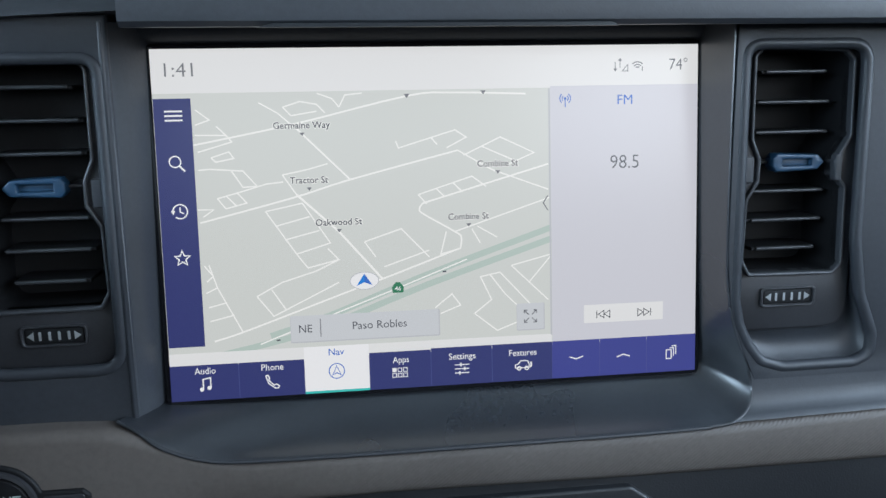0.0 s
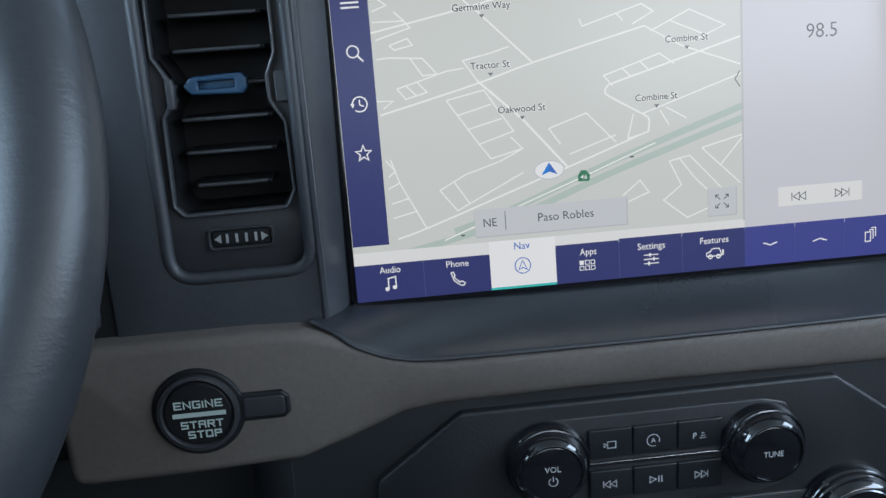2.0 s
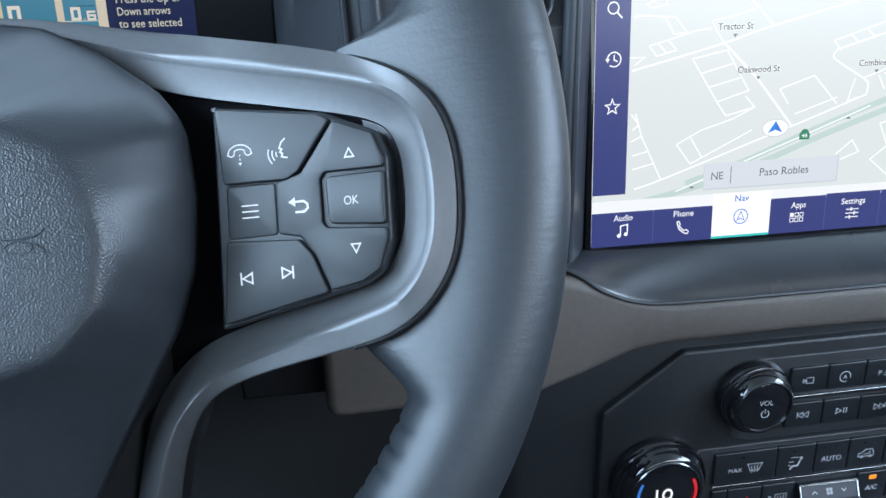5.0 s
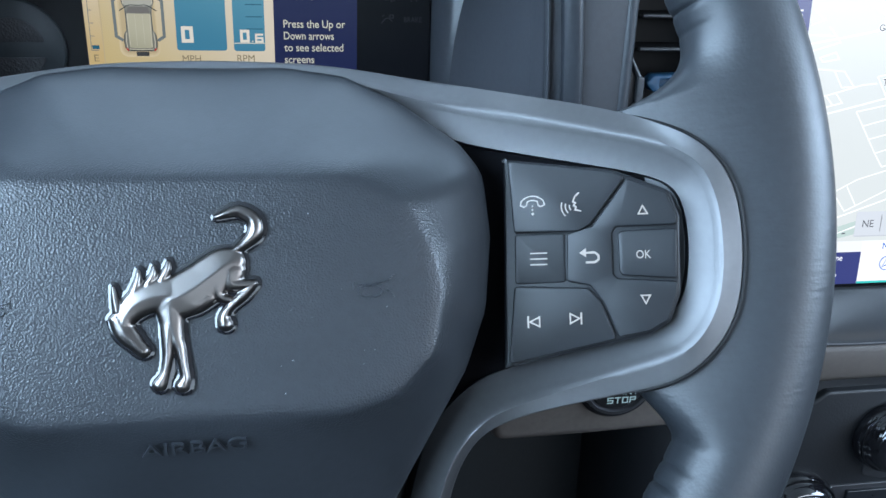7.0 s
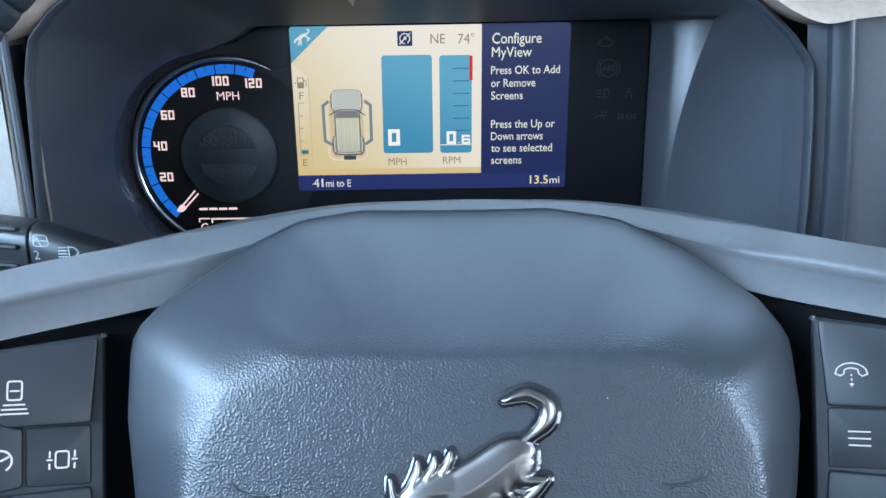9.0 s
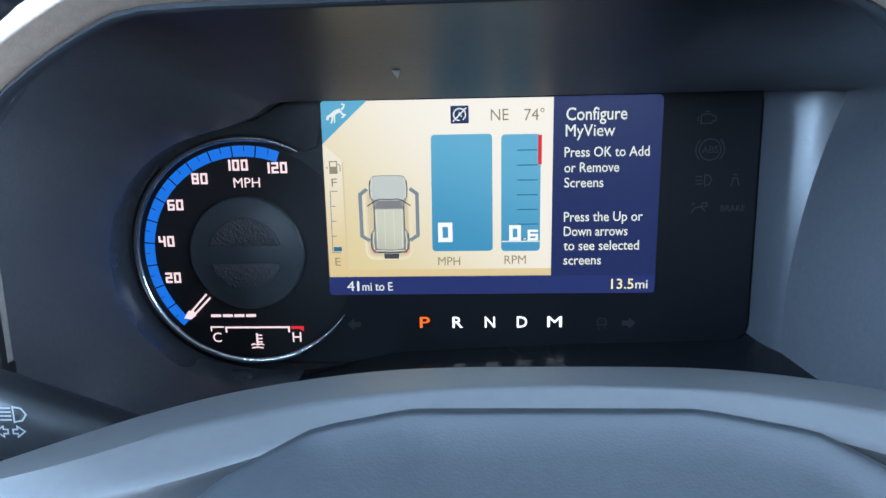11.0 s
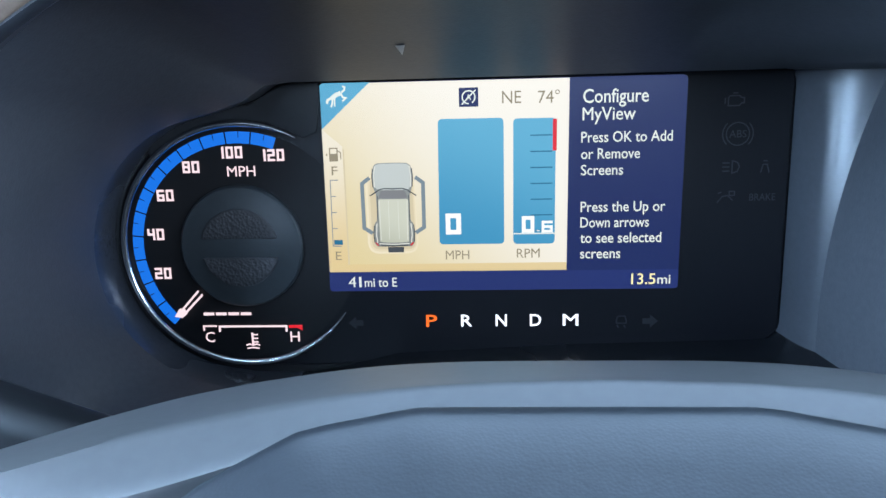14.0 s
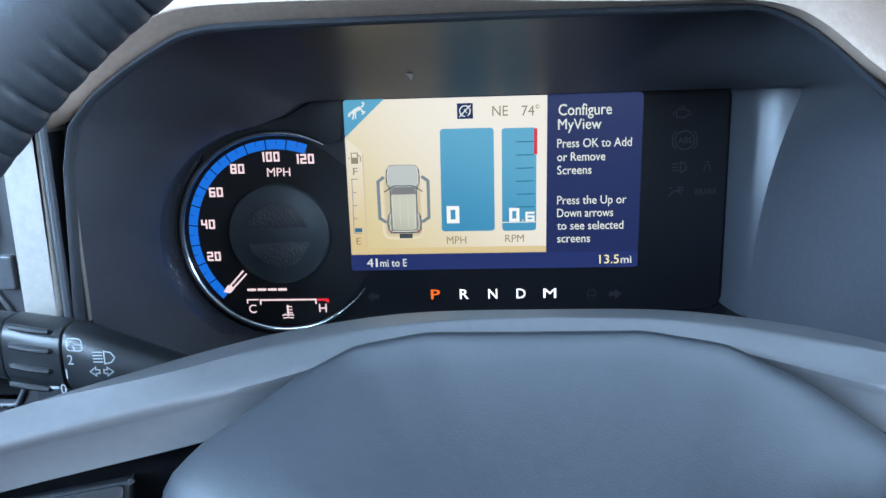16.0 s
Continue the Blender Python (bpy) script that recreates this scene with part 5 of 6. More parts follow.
on("navy_bar", flat(rounded(cz((-387.2, 786.2), (-245.2, 786.2), (-245.4, 778.2), (-387.2, 778.2)), 1.6), w=0.6), D_NAVY_BAR)
on("cream_page", flat(cz((-386.9, 786.4), (-290, 786.4), (-289.2, 862.7), (-367.2, 862.7), (-386.9, 845)), w=0.62), D_CREAM, "cream page")
on("page_border", flat(cz((-386.9, 786.4), (-290, 786.4), (-290, 789.6), (-386.9, 789.6)), w=0.66), D_CREAM_EDGE)
on("page_border", flat(cz((-386.9, 789.6), (-379, 789.6), (-379, 838), (-386.9, 845)), w=0.65), D_CREAM_EDGE)
on("corner_flag", flat(cz((-386.8, 844.9), (-386.8, 862), (-385.8, 862.9), (-367.0, 862.9)), w=0.68), D_TEAL, "teal corner flag")
fx, fy = cz((-380.2, 857.4))[0]
mark = stroke([(fx - 2.4, fy - 0.8), (fx - 0.4, fy + 0.8), (fx + 1.8, fy + 1.6)], 1.7, 0.74)
for line, wide in (([(-2.2, -0.4), (-3.6, -1.0), (-4.0, -2.4)], 1.0), ([(-1.6, -0.6), (-1.8, -2.2), (-2.4, -3.8)], 0.7), ([(-0.8, -0.2), (-0.9, -2.0), (-0.9, -3.6)], 0.6), ([(1.8, 1.4), (2.4, 0.0), (3.6, -0.4), (2.2, -1.6)], 0.7), ([(2.0, 1.8), (3.2, 2.8), (3.4, 3.8), (2.4, 4.2)], 0.7)):
    stroke([(fx + a, fy + b) for a, b in line], wide, 0.745, bm=mark)
on("corner_mark", mark, D_PALE)
on("speed_block", flat(rounded(cz((-340.6, 848), (-314.8, 848), (-315, 797.6), (-341.2, 797.6)), 1.8), w=0.7), D_TEAL, "teal speed block")
on("engine_block", flat(rounded(cz((-311, 847.6), (-294.4, 847.6), (-294.8, 797.4), (-311.4, 797.4)), 1.8), w=0.7), D_TEAL, "teal engine speed block")
on("red_line", flat(cz((-295.6, 847.2), (-294, 847.2), (-294.1, 834.8), (-295.7, 834.8)), w=0.8), G_RED)
for q in range(7):
    on("engine_tick", flat(cz((-304.4, 841.2 - 6.35 * q), (-295.8, 841.2 - 6.35 * q), (-295.8, 840.7 - 6.35 * q), (-304.4, 840.7 - 6.35 * q)), w=0.8), D_TEAL_LINE)
on("engine_level", flat(cz((-311.2, 801.4), (-294.8, 801.4), (-294.8, 801.9), (-311.2, 801.9)), w=0.8), D_PALE)
for text, x, z, cap, wide, thick in (("0", -335.4, 806.0, 8.6, 6.2, 1.9), ("0", -305.4, 805.4, 6.8, 5.0, 1.5), (".", -301.3, 805.4, 6.8, 1.2, 1.2), ("6", -297.8, 804.4, 4.8, 4.4, 1.05)):
    on("display_text", blocks(text, *cz((x, z))[0], cap, wide, thick, 0.9), D_WHITE)
label("MPH", -334.0, 793.2, 3.8, 9.6, D_SOFT, bold=0.0)
label("RPM", -305.4, 793.6, 3.8, 9.2, D_SOFT, bold=0.0)
label("NE", -311.6, 855.9, 4.8, 7.4, D_SOFT, bold=0.0)
label("74°", -297.2, 855.7, 4.8, 8.4, D_SOFT, bold=0.0)
ax, ay = cz((-328.3, 856.2))[0]
on("stop_start_icon", flat(rect(ax - 3.8, ax + 3.8, ay - 3.7, ay + 3.7, 0.5), w=0.7), D_NAVY)
bm = stroke(arc(ax, ay, 2.5, -60, 270, 18), 0.5, 0.78)
words("A", ax, ay, 2.2, None, 0.78, bm=bm)
stroke([(ax - 2.8, ay - 2.8), (ax + 2.8, ay + 2.8)], 0.5, 0.8, bm=bm)
on("stop_start_sign", bm, D_PALE)
px, py = cz((-382.6, 834.8))[0]
bm = stroke(rect(px - 1.6, px + 1.4, py - 2.4, py + 2.6), 0.5, 0.78, True)
flat(rect(px - 1.6, px + 1.4, py - 2.4, py + 0.4), w=0.78, bm=bm)
stroke([(px + 1.6, py + 1.6), (px + 2.8, py + 0.8), (px + 2.8, py - 1.8)], 0.4, 0.78, bm=bm)
flat([(px - 2.6, py + 0.6), (px - 2.6, py - 0.6), (px - 3.4, py)], w=0.78, bm=bm)
on("fuel_icon", bm, D_SOFT)
label("F", -382.6, 828.4, 3.6, 2.4, D_SOFT, bold=0.0)
label("E", -382.8, 793.4, 3.6, 2.4, D_SOFT, bold=0.0)
bm = stroke(cz((-381.4, 824.6), (-384.6, 824.6), (-384.9, 797.4), (-381.2, 797.4)), 0.35, 0.78)
for q in range(3):
    stroke(cz((-384.7, 818 - 6.6 * q), (-382.6, 818 - 6.6 * q)), 0.35, 0.78, bm=bm)
on("fuel_scale", bm, D_FRAME)
on("fuel_level", flat(cz((-384.4, 800), (-380.8, 800), (-380.8, 798.0), (-384.4, 798.0)), w=0.8), D_TEAL_LINE)

# the small vehicle seen from above
VX = -359.5


def both(*half):
    """A closed outline from its one half, mirrored on the vehicle's middle line."""
    return cz(*[(VX + x, z) for x, z in half], *[(VX - x, z) for x, z in reversed(half)])


for k, (grow, mat) in enumerate(((3.0, D_HAZE), (2.1, D_HAZE_MID), (1.2, D_SHADOW))):
    haze = cz((VX - 8 - grow, 824 + grow), (VX + 7 + 0.6 * grow, 824 + grow), (VX + 8 + 0.6 * grow, 797 - grow), (VX - 8 - grow, 797 - grow))
    on("vehicle_shadow", flat(rounded(haze, 2 + grow), w=0.64 + 0.012 * k), mat)
on("page_divider", flat(cz((-379, 789.6), (-378.4, 789.6), (-378.4, 836.6), (-379, 837.2)), w=0.68), D_SHADOW)
for s in (-1, 1):
    f = [(VX + s * 9.2, 825.3), (VX + s * 12.3, 823.0), (VX + s * 12.2, 804.8), (VX + s * 8.8, 802.6)]
    on("vehicle_frame", stroke(cz(*f), 1.55, 0.7), D_FRAME)
flank = both((3.0, 831.2), (6.2, 831.0), (7.4, 830.0), (8.1, 827.6), (8.2, 823.4), (7.6, 820.6), (6.9, 818.6), (6.7, 813.0), (6.9, 807.8), (7.8, 806.6), (8.4, 803.0), (8.2, 798.6), (7.0, 797.0))
on("vehicle_body", flat(rounded(flank, 0.5), w=0.74), D_FLANK, "small vehicle drawn from above")
on("vehicle_bonnet", flat(rounded(both((4.0, 830.9), (6.6, 830.5), (7.2, 827.0), (7.2, 821.6), (6.2, 820.3)), 0.5), w=0.76), D_HOOD)
on("vehicle_roof", flat(rounded(both((6.1, 816.5), (6.0, 808.0), (5.9, 799.0), (3.0, 798.6)), 0.5), w=0.77), D_ROOF)
on("vehicle_windscreen", flat(rounded(both((4.9, 820.0), (5.9, 817.0), (0.6, 816.7)), 0.3), w=0.78), D_SCREEN)
dark, pale = bmesh.new(), bmesh.new()
stroke(cz((VX - 6.2, 820.2), (VX - 3.6, 820.9), (VX, 820.7), (VX + 3.6, 820.9), (VX + 6.2, 820.2)), 0.45, 0.8, bm=dark)
stroke(cz((VX - 5.4, 797.4), (VX, 797.2), (VX + 5.4, 797.4)), 0.5, 0.8, bm=dark)
flat(cz((VX - 2.8, 796.8), (VX + 3.8, 796.8), (VX + 3.6, 794.5), (VX - 2.7, 794.5)), w=0.74, bm=dark)
for s in (-1, 1):
    stroke(cz((VX + s * 6.2, 819.9), (VX + s * 7.6, 819.0), (VX + s * 9.4, 817.9)), 0.5, 0.8, bm=dark)
    stroke(cz((VX + s * 7.9, 829.0), (VX + s * 8.2, 825.4), (VX + s * 7.9, 821.4)), 0.35, 0.79, bm=dark)
    stroke(cz((VX + s * 8.0, 806.0), (VX + s * 8.4, 802.6), (VX + s * 8.1, 798.8)), 0.35, 0.79, bm=dark)
    stroke(cz((VX + s * 6.3, 818.0), (VX + s * 6.55, 812.0), (VX + s * 6.4, 807.6)), 0.3, 0.79, bm=dark)
    stroke(cz((VX + s * 6.9, 830.0), (VX + s * 7.5, 826.0), (VX + s * 7.3, 821.4)), 0.4, 0.785, bm=pale)
    stroke(cz((VX + s * 6.9, 806.6), (VX + s * 7.3, 802.0), (VX + s * 6.9, 798.6)), 0.45, 0.785, bm=pale)
    stroke(cz((VX + s * 5.6, 816.0), (VX + s * 5.4, 799.6)), 0.25, 0.785, bm=pale)
    stroke(cz((VX + s * 1.9, 816.0), (VX + s * 2.0, 800.0)), 0.16, 0.785, bm=pale)
    on("vehicle_tail_light", flat(cz((VX + s * 8.0, 798.9), (VX + s * 7.0, 797.3), (VX + s * 6.3, 797.5), (VX + s * 7.3, 798.6)), w=0.81), G_RED)
stroke(cz((VX - 6.2, 798.2), (VX, 797.9), (VX + 6.2, 798.2)), 0.4, 0.785, bm=pale)
on("vehicle_linework", dark, D_LINE)
on("vehicle_highlights", pale, D_LIGHT)

for text, z, cap, wide, x in (("Configure", 855.6, 5.2, 25.0, -284), ("MyView", 848.8, 5.0, 20.4, -284.2)):
    label(text, x, z, cap, wide, D_PALE, "LEFT")
for text, z, wide in (("Press OK to Add", 839.8, 35.2), ("or Remove", 833.3, 22.8), ("Screens", 826.9, 16.4), ("Press the Up or", 812.2, 33.2), ("Down arrows", 805.9, 27.0), ("to see selected", 799.6, 32.0), ("screens", 793.2, 16.0)):
    label(text, -284.6, z, 4.1, wide, D_PALE, "LEFT")
label("4", -377.7, 782.2, 4.4, 3.3, D_PALE, bold=0.0)
label("1", -374.4, 782.2, 4.4, 1.0, D_PALE, bold=0.0)
label("mi to E", -365.9, 782.0, 3.8, 13.4, D_PALE)
label("13.5", -259.2, 782.4, 4.4, 9.6, D_YELLOW)
label("mi", -251, 782.2, 3.8, 5.2, D_PALE)
for text, x in (("P", -345.4), ("R", -330.9), ("N", -316.6), ("D", -302.5), ("M", -288.2)):
    u, v = cz((x, 765.2))[0]
    part("gear_letter", words(text, u, v, 5.0, 4.6 if text != "M" else 6.4, 0.7, bold=0.012), G_ORANGE if text == "P" else LIT_WHITE, cluster, "lit gear letter")

# unlit warning lamps, barely seen behind the glass
FAINT = material("unlit_warning_print", (0.014, 0.0155, 0.018), 0.4, vary=0.02)
for x, z, text in ((-224.6, 839.8, "ABS"), (-214, 815, "BRAKE")):
    u, v = cz((x, z))[0]
    bm = words(text, u, v, 2.8, 6.6 if text == "ABS" else 10, 0.6)
    if text == "ABS":
        stroke(circle(u, v, 4.4, 28), 0.5, 0.6, True, bm=bm)
        stroke(arc(u, v, 5.8, -45, 45, 8), 0.5, 0.6, bm=bm)
        stroke(arc(u, v, 5.8, 135, 225, 8), 0.5, 0.6, bm=bm)
    part("warning_lamp", bm, FAINT, cluster)
def lamp_sign(x, z, *lines):
    """An unlit sign drawn with thin lines round a point."""
    u, v = cz((x, z))[0]
    bm = bmesh.new()
    for line in lines:
        shut = line[0] == line[-1]
        stroke([(u + a, v + b) for a, b in (line[:-1] if shut else line)], 0.5, 0.6, shut, bm=bm)
    part("warning_lamp", bm, FAINT, cluster)


lamp_sign(-226.2, 852.6, [(-2.6, -2.0), (1.6, -2.0), (2.4, -1.0), (3.4, -1.0), (3.4, 1.0), (2.4, 1.0), (1.4, 1.8), (-2.0, 1.8), (-2.6, 1.0), (-2.6, -2.0)], [(-3.8, -1.2), (-3.8, 1.0)], [(-1, 2.8), (1, 2.8)])
lamp_sign(-226.6, 827, [(-3.4, 1.6), (-0.6, 1.6)], [(-3.4, 0), (-0.6, 0)], [(-3.4, -1.6), (-0.6, -1.6)], [(0.4, 2.4), (2.4, 1.8), (3.2, 0), (2.4, -1.8), (0.4, -2.4), (0.4, 2.4)])
lamp_sign(-213.6, 827, [(-1.6, -2.4), (-0.8, 0.8), (0.8, 0.8), (1.6, -2.4)], [(-0.8, 2.2), (0.8, 2.2)])
lamp_sign(-228, 815, [(-3.4, -2.0), (-1.4, 0.4), (0.6, 0.8), (2.6, -1.2)], [(1.2, 2.4), (3.2, 2.4), (3.2, 0.8), (1.2, 0.8), (1.2, 2.4)], [(-3.2, 1.6), (-1.8, 2.2)])
lamp_sign(-267.6, 764.4, [(-2.0, 0.4), (-1.4, 2.2), (1.4, 2.2), (2.0, 0.4), (2.0, -0.8), (-2.0, -0.8), (-2.0, 0.4)], [(-1.8, -1.6), (-1.0, -2.8)], [(1.0, -1.6), (1.8, -2.8)])
for x, s in ((-256, 1), (-377, -1)):
    u, v = cz((x, 764.4))[0]
    part("warning_lamp", flat([(u - s * 3, v - 1.2), (u, v - 1.2), (u, v - 2.8), (u + s * 3.2, v), (u, v + 2.8), (u, v + 1.2), (u - s * 3, v + 1.2)], w=0.6), FAINT, cluster)


# ---- steering wheel: u to the right, v up in its plane, w towards the driver ----
wheel = thing("steering_wheel", front(-0.302, 0.290, 0.775, 22), "black leather steering wheel with satin silver spokes", "steering wheel")


def bump_at(a, centre, width):
    d = abs((a - centre + 180) % 360 - 180) / width
    return max(0.0, 1 - d * d) ** 2 if d < 1 else 0.0


# rim: its ring stands a little above the hub, and webs run from it to the spokes
RIM_V, RIM_OUT, RIM_IN = 13.0, 183.0, 149.2


def web_at(deg):
    """How far the rim is drawn in to a spoke at an angle: full behind the spoke's end, none along the free rim."""
    m = deg if -90 <= deg <= 90 else 180 - deg
    if -21.2 <= m <= 13.4:
        return 1.0
    if m > 13.4:
        return math.exp(-(m - 13.4) / 1.9)
    d = (-21.2 - m) / 6.4
    return max(0.0, 1 - d * d) ** 2 if d < 1 else 0.0


def rim_in(deg):
    """The inner radius of the rim."""
    m = deg if -90 <= deg <= 90 else 180 - deg
    return RIM_IN - (27 if m > 0 else 22 + 5 * min(1, max(0, (m + 20) / 20))) * web_at(deg) - 1.6 * bump_at(m, 40, 18)


STITCH = 2.5


def seam_at(deg):
    """How strongly the seam gathers the leather: only along the free rim."""
    m = deg if -90 <= deg <= 90 else 180 - deg
    return min(1.0, max(0.0, (m - 17) / 5) if m > 0 else max(0.0, (-27 - m) / 3))


def uneven(k):
    """A steady small unevenness from stitch to stitch."""
    return math.sin(k * 12.9898) * 0.5 + math.sin(k * 4.137) * 0.5


rings, SEG = [], 1296
for k in range(SEG):
    deg = (360 * k / SEG + 180) % 360 - 180
    deg = deg if deg > -90 else deg + 360
    a = radians(deg)
    reach, web = RIM_IN - rim_in(deg), web_at(deg)
    m = deg if deg <= 90 else 180 - deg
    low = min(1.0, max(0.0, 1 - (abs(m + 7.5) - 12) / 18))
    low = low * low * (3 - 2 * low)
    mid, half, deep = (RIM_OUT + RIM_IN) / 2, (RIM_OUT - RIM_IN) / 2, 15.6
    phase = deg / STITCH
    full = min(1.0, 1.5 * abs(math.sin(math.pi * phase)))
    full = full * full * (3 - 2 * full)
    gather = seam_at(deg) * (1 + 0.3 * math.sin(deg * 0.9) + 0.2 * math.sin(deg * 0.37))
    row = []
    for j in range(44):
        t = 2 * math.pi * j / 44
        x = math.cos(t)
        inner = max(0, -x)
        r = mid + half * x - reach * inner ** 1.6
        w = deep * (1 - 0.5 * web * inner ** 2) * math.copysign(abs(math.sin(t)) ** 0.92, math.sin(t)) - 5.0 * web * inner ** 2
        if w > 0:
            w = w + (min(w, 11.4 + 0.46 * (r - RIM_IN)) - w) * low
        near = math.exp(-((1 + x) * half / 2.2) ** 2)
        r -= gather * near * (0.75 * full - 0.65)
        w *= 1 + gather * 0.05 * near * (full - 0.5)
        row.append((r * math.cos(a), RIM_V + r * math.sin(a), w))
    rings.append(row)
rings.append(rings[0])
part("rim", loft(rings, (False, False)), LEATHER, wheel, "black leather-wrapped rim with a gathered seam")
thread = bmesh.new()
for k in range(int(-90 / STITCH), int(270 / STITCH)):
    deg = k * STITCH
    if seam_at(deg) < 0.6:
        continue

    def at_rim(d, lift, w):
        a = radians(deg + d)
        r = rim_in(deg) + 1.9 + lift
        return (r * math.cos(a), RIM_V + r * math.sin(a), w)

    q = 0.25 * uneven(k)
    tube([at_rim(-0.5 + q, 1.0, -5.0), at_rim(-0.2, -0.5, -2.4), at_rim(0.2 + q, -0.5, 1.6), at_rim(0.7, 0.9, 5.4)], [0.25, 0.5, 0.5, 0.3], 6, thread)
tagged(part("stitching", thread, THREAD, wheel, "raised black stitching"), kind="stuff")

# silver spoke frames: lines along the back edge, the front edge, and the foot of the inner wall
BACKL = [(0, 66, -56), (24, 65.9, -55), (43.5, 64.7, -54), (68, 61.0, -54), (81, 57.6, -49), (94, 53.3, -41), (117.0, 42.6, -9), (130.2, 35.6, 7), (140.1, 28.6, 11.2), (147.0, 17.6, 12.3), (148.6, 1.5, 12.6), (146.8, -17.3, 12.3), (138.2, -30.4, 11), (128.2, -37.4, 7.9), (117.5, -40.4, 2.5), (93, -45.5, -6), (79, -51.5, -13), (73, -60, -18), (69.5, -69, -21), (67, -80, -24), (62, -105, -28), (56, -140, -32)]
FRONTL = [(0, 56.9, -23.4), (24, 56.4, -23.2), (42, 53.9, -20.8), (62, 47.8, -17.4), (75, 44.7, -13.8), (88.0, 41.4, -10), (118.6, 33.8, 2), (132.6, 27.6, 9), (138.6, 21, 11.5), (141.6, 7.0, 13.2), (140.8, -13.4, 13), (135.4, -23.2, 12.2), (132, -26.8, 11), (128, -29.3, 9), (111, -35, 1.5), (91, -41.8, -6), (78.5, -46.8, -10), (69.5, -56.5, -11.5), (65, -66.5, -12.5), (61.5, -80, -14), (56, -106, -17), (50, -141, -20)]
FOOT = [(0, 55.0, -26), (24, 54.4, -26), (42, 49.6, -25), (60, 40.4, -22), (73.5, 35.2, -16.8), (87, 31.6, -13.4), (117, 24.6, -2), (128, 21.0, 2.8), (133.4, 16.5, 5), (135.4, 6.0, 6.4), (134.6, -10.4, 6.4), (130.0, -18.8, 4.6), (126.4, -21.4, 2.6), (122, -23.4, 0), (107, -27.6, -8), (89, -33, -15), (75, -38.5, -19), (63.5, -51, -21), (58.5, -64, -22), (55, -79, -24), (49, -106, -26), (43, -141, -28)]
RIDGE = [(0, 62.2, -28.5), (24, 61.6, -28.2), (42, 59.8, -27.6), (64, 56.2, -28), (77.9, 52.1, -19), (90, 48.1, -10.5), (117.4, 42.2, -3.6)]
RIDGE += [tuple(Vector(b).lerp(Vector(f), 0.1) + Vector((0, 0, 0.6))) for b, f in zip(BACKL[7:], FRONTL[7:])]


def eased(line, passes=14):
    """A line with its small kinks drawn out."""
    line = [Vector(p) for p in line]
    for k in range(passes):
        line = line[:1] + [(a + b * 2 + c) / 4 for a, b, c in zip(line, line[1:], line[2:])] + line[-1:]
    return line


for s in (1, -1):
    lines = [[Vector((s * p.x, p.y, p.z)) for p in eased(spline(line, 7))] for line in (BACKL, FRONTL, FOOT, RIDGE)]
    skirt = [p + Vector((s * 1.5 if p.x * s > 100 else 0, 0, -22)) for p in lines[0]]
    part("spoke_skirt", loft([skirt, lines[0]], closed=False), PLASTIC_DARK, wheel, "dark underside of the spoke frame")
    rows = [lines[0]]
    for t, lift in ((0.5, 0.2), (0.9, 0.0)):
        rows.append([a + (b - a) * t + Vector((0, 0, lift)) for a, b in zip(lines[0], lines[3])])
    for t, lift in ((0.0, 0.35), (0.14, 0.45), (0.45, 0.5), (0.75, 0.7), (0.91, 0.8), (1.0, 0.4)):
        rows.append([a + (b - a) * t + Vector((0, 0, lift)) for a, b in zip(lines[3], lines[1])])
    for t, lift in ((0.08, 0.4), (0.2, 0.1)):
        rows.append([b + (c - b) * t + Vector((0, 0, lift)) for b, c in zip(lines[1], lines[2])])
    part("spoke_trim", loft(rows, closed=False), SATIN, wheel, "satin silver spoke frame")
    mid = [a.lerp(b, 0.55) - Vector((0, 0, 0.5)) for a, b in zip(rows[-1], lines[2])]
    part("spoke_wall", loft([rows[-1], mid, lines[2]], closed=False), SATIN, wheel, "satin silver inner wall of the spoke frame")
    part("spoke_gap", loft([lines[2], [p + Vector((0, 0, -14)) for p in lines[2]]], closed=False), PLASTIC_DARK, wheel)
    seam = [p + Vector((s * 0.5, 0, 0.3)) for p in lines[0] if s * p.x > 118]
    part("seam", tube(seam, 0.55, 6), BLACK, wheel, "dark seam between leather and spoke")

# backing behind the spokes
back = rounded([(-100, 28), (-62, 42), (62, 42), (100, 28), (132, 14), (132, -12), (98, -32), (58, -58), (44, -142), (-44, -142), (-58, -58), (-98, -32), (-132, -12), (-132, 14)], 6, 3)
part("hub_back", plate(back, (), -48, -28, 2), VOID, wheel)

# airbag cover: a broad pad with sloping shoulders
BASE = rounded([(-82.5, 26), (-75.5, 34), (-56, 48.8), (-44, 55.4), (-28, 58.4), (22, 58.4), (40, 55), (56, 46), (72, 33), (78, 24), (79.5, 6), (77.5, -15), (71.5, -32), (53, -64), (42, -84), (30, -92), (-32, -92), (-44, -84), (-56, -64), (-75, -32), (-80.5, -15), (-83, 6)], 12, 5)
FACE = rounded([(-52, 14), (-38, 21), (38, 21), (52, 14), (58.5, 2), (60.5, -9), (58, -24), (48, -34), (36, -37.5), (-36, -37.5), (-48, -34), (-58, -24), (-60.5, -9), (-58.5, 2)], 6, 4)
N = 140
pb, pf = (polar(ccw(q), 0, -6, N) for q in (BASE, FACE))


def pad_height(p):
    """The cover's edge sits further back at the top and bottom than at the sides."""
    return -21.0 + 20.0 * min(1, abs(p[0] / 80)) ** 2.0 if p[1] > 0 else -14 + 13.0 * min(1, abs(p[0] / 80)) ** 1.4


def soft_min(a, b, k):
    h = max(k - abs(a - b), 0) / k
    return min(a, b) - h * h * k / 4


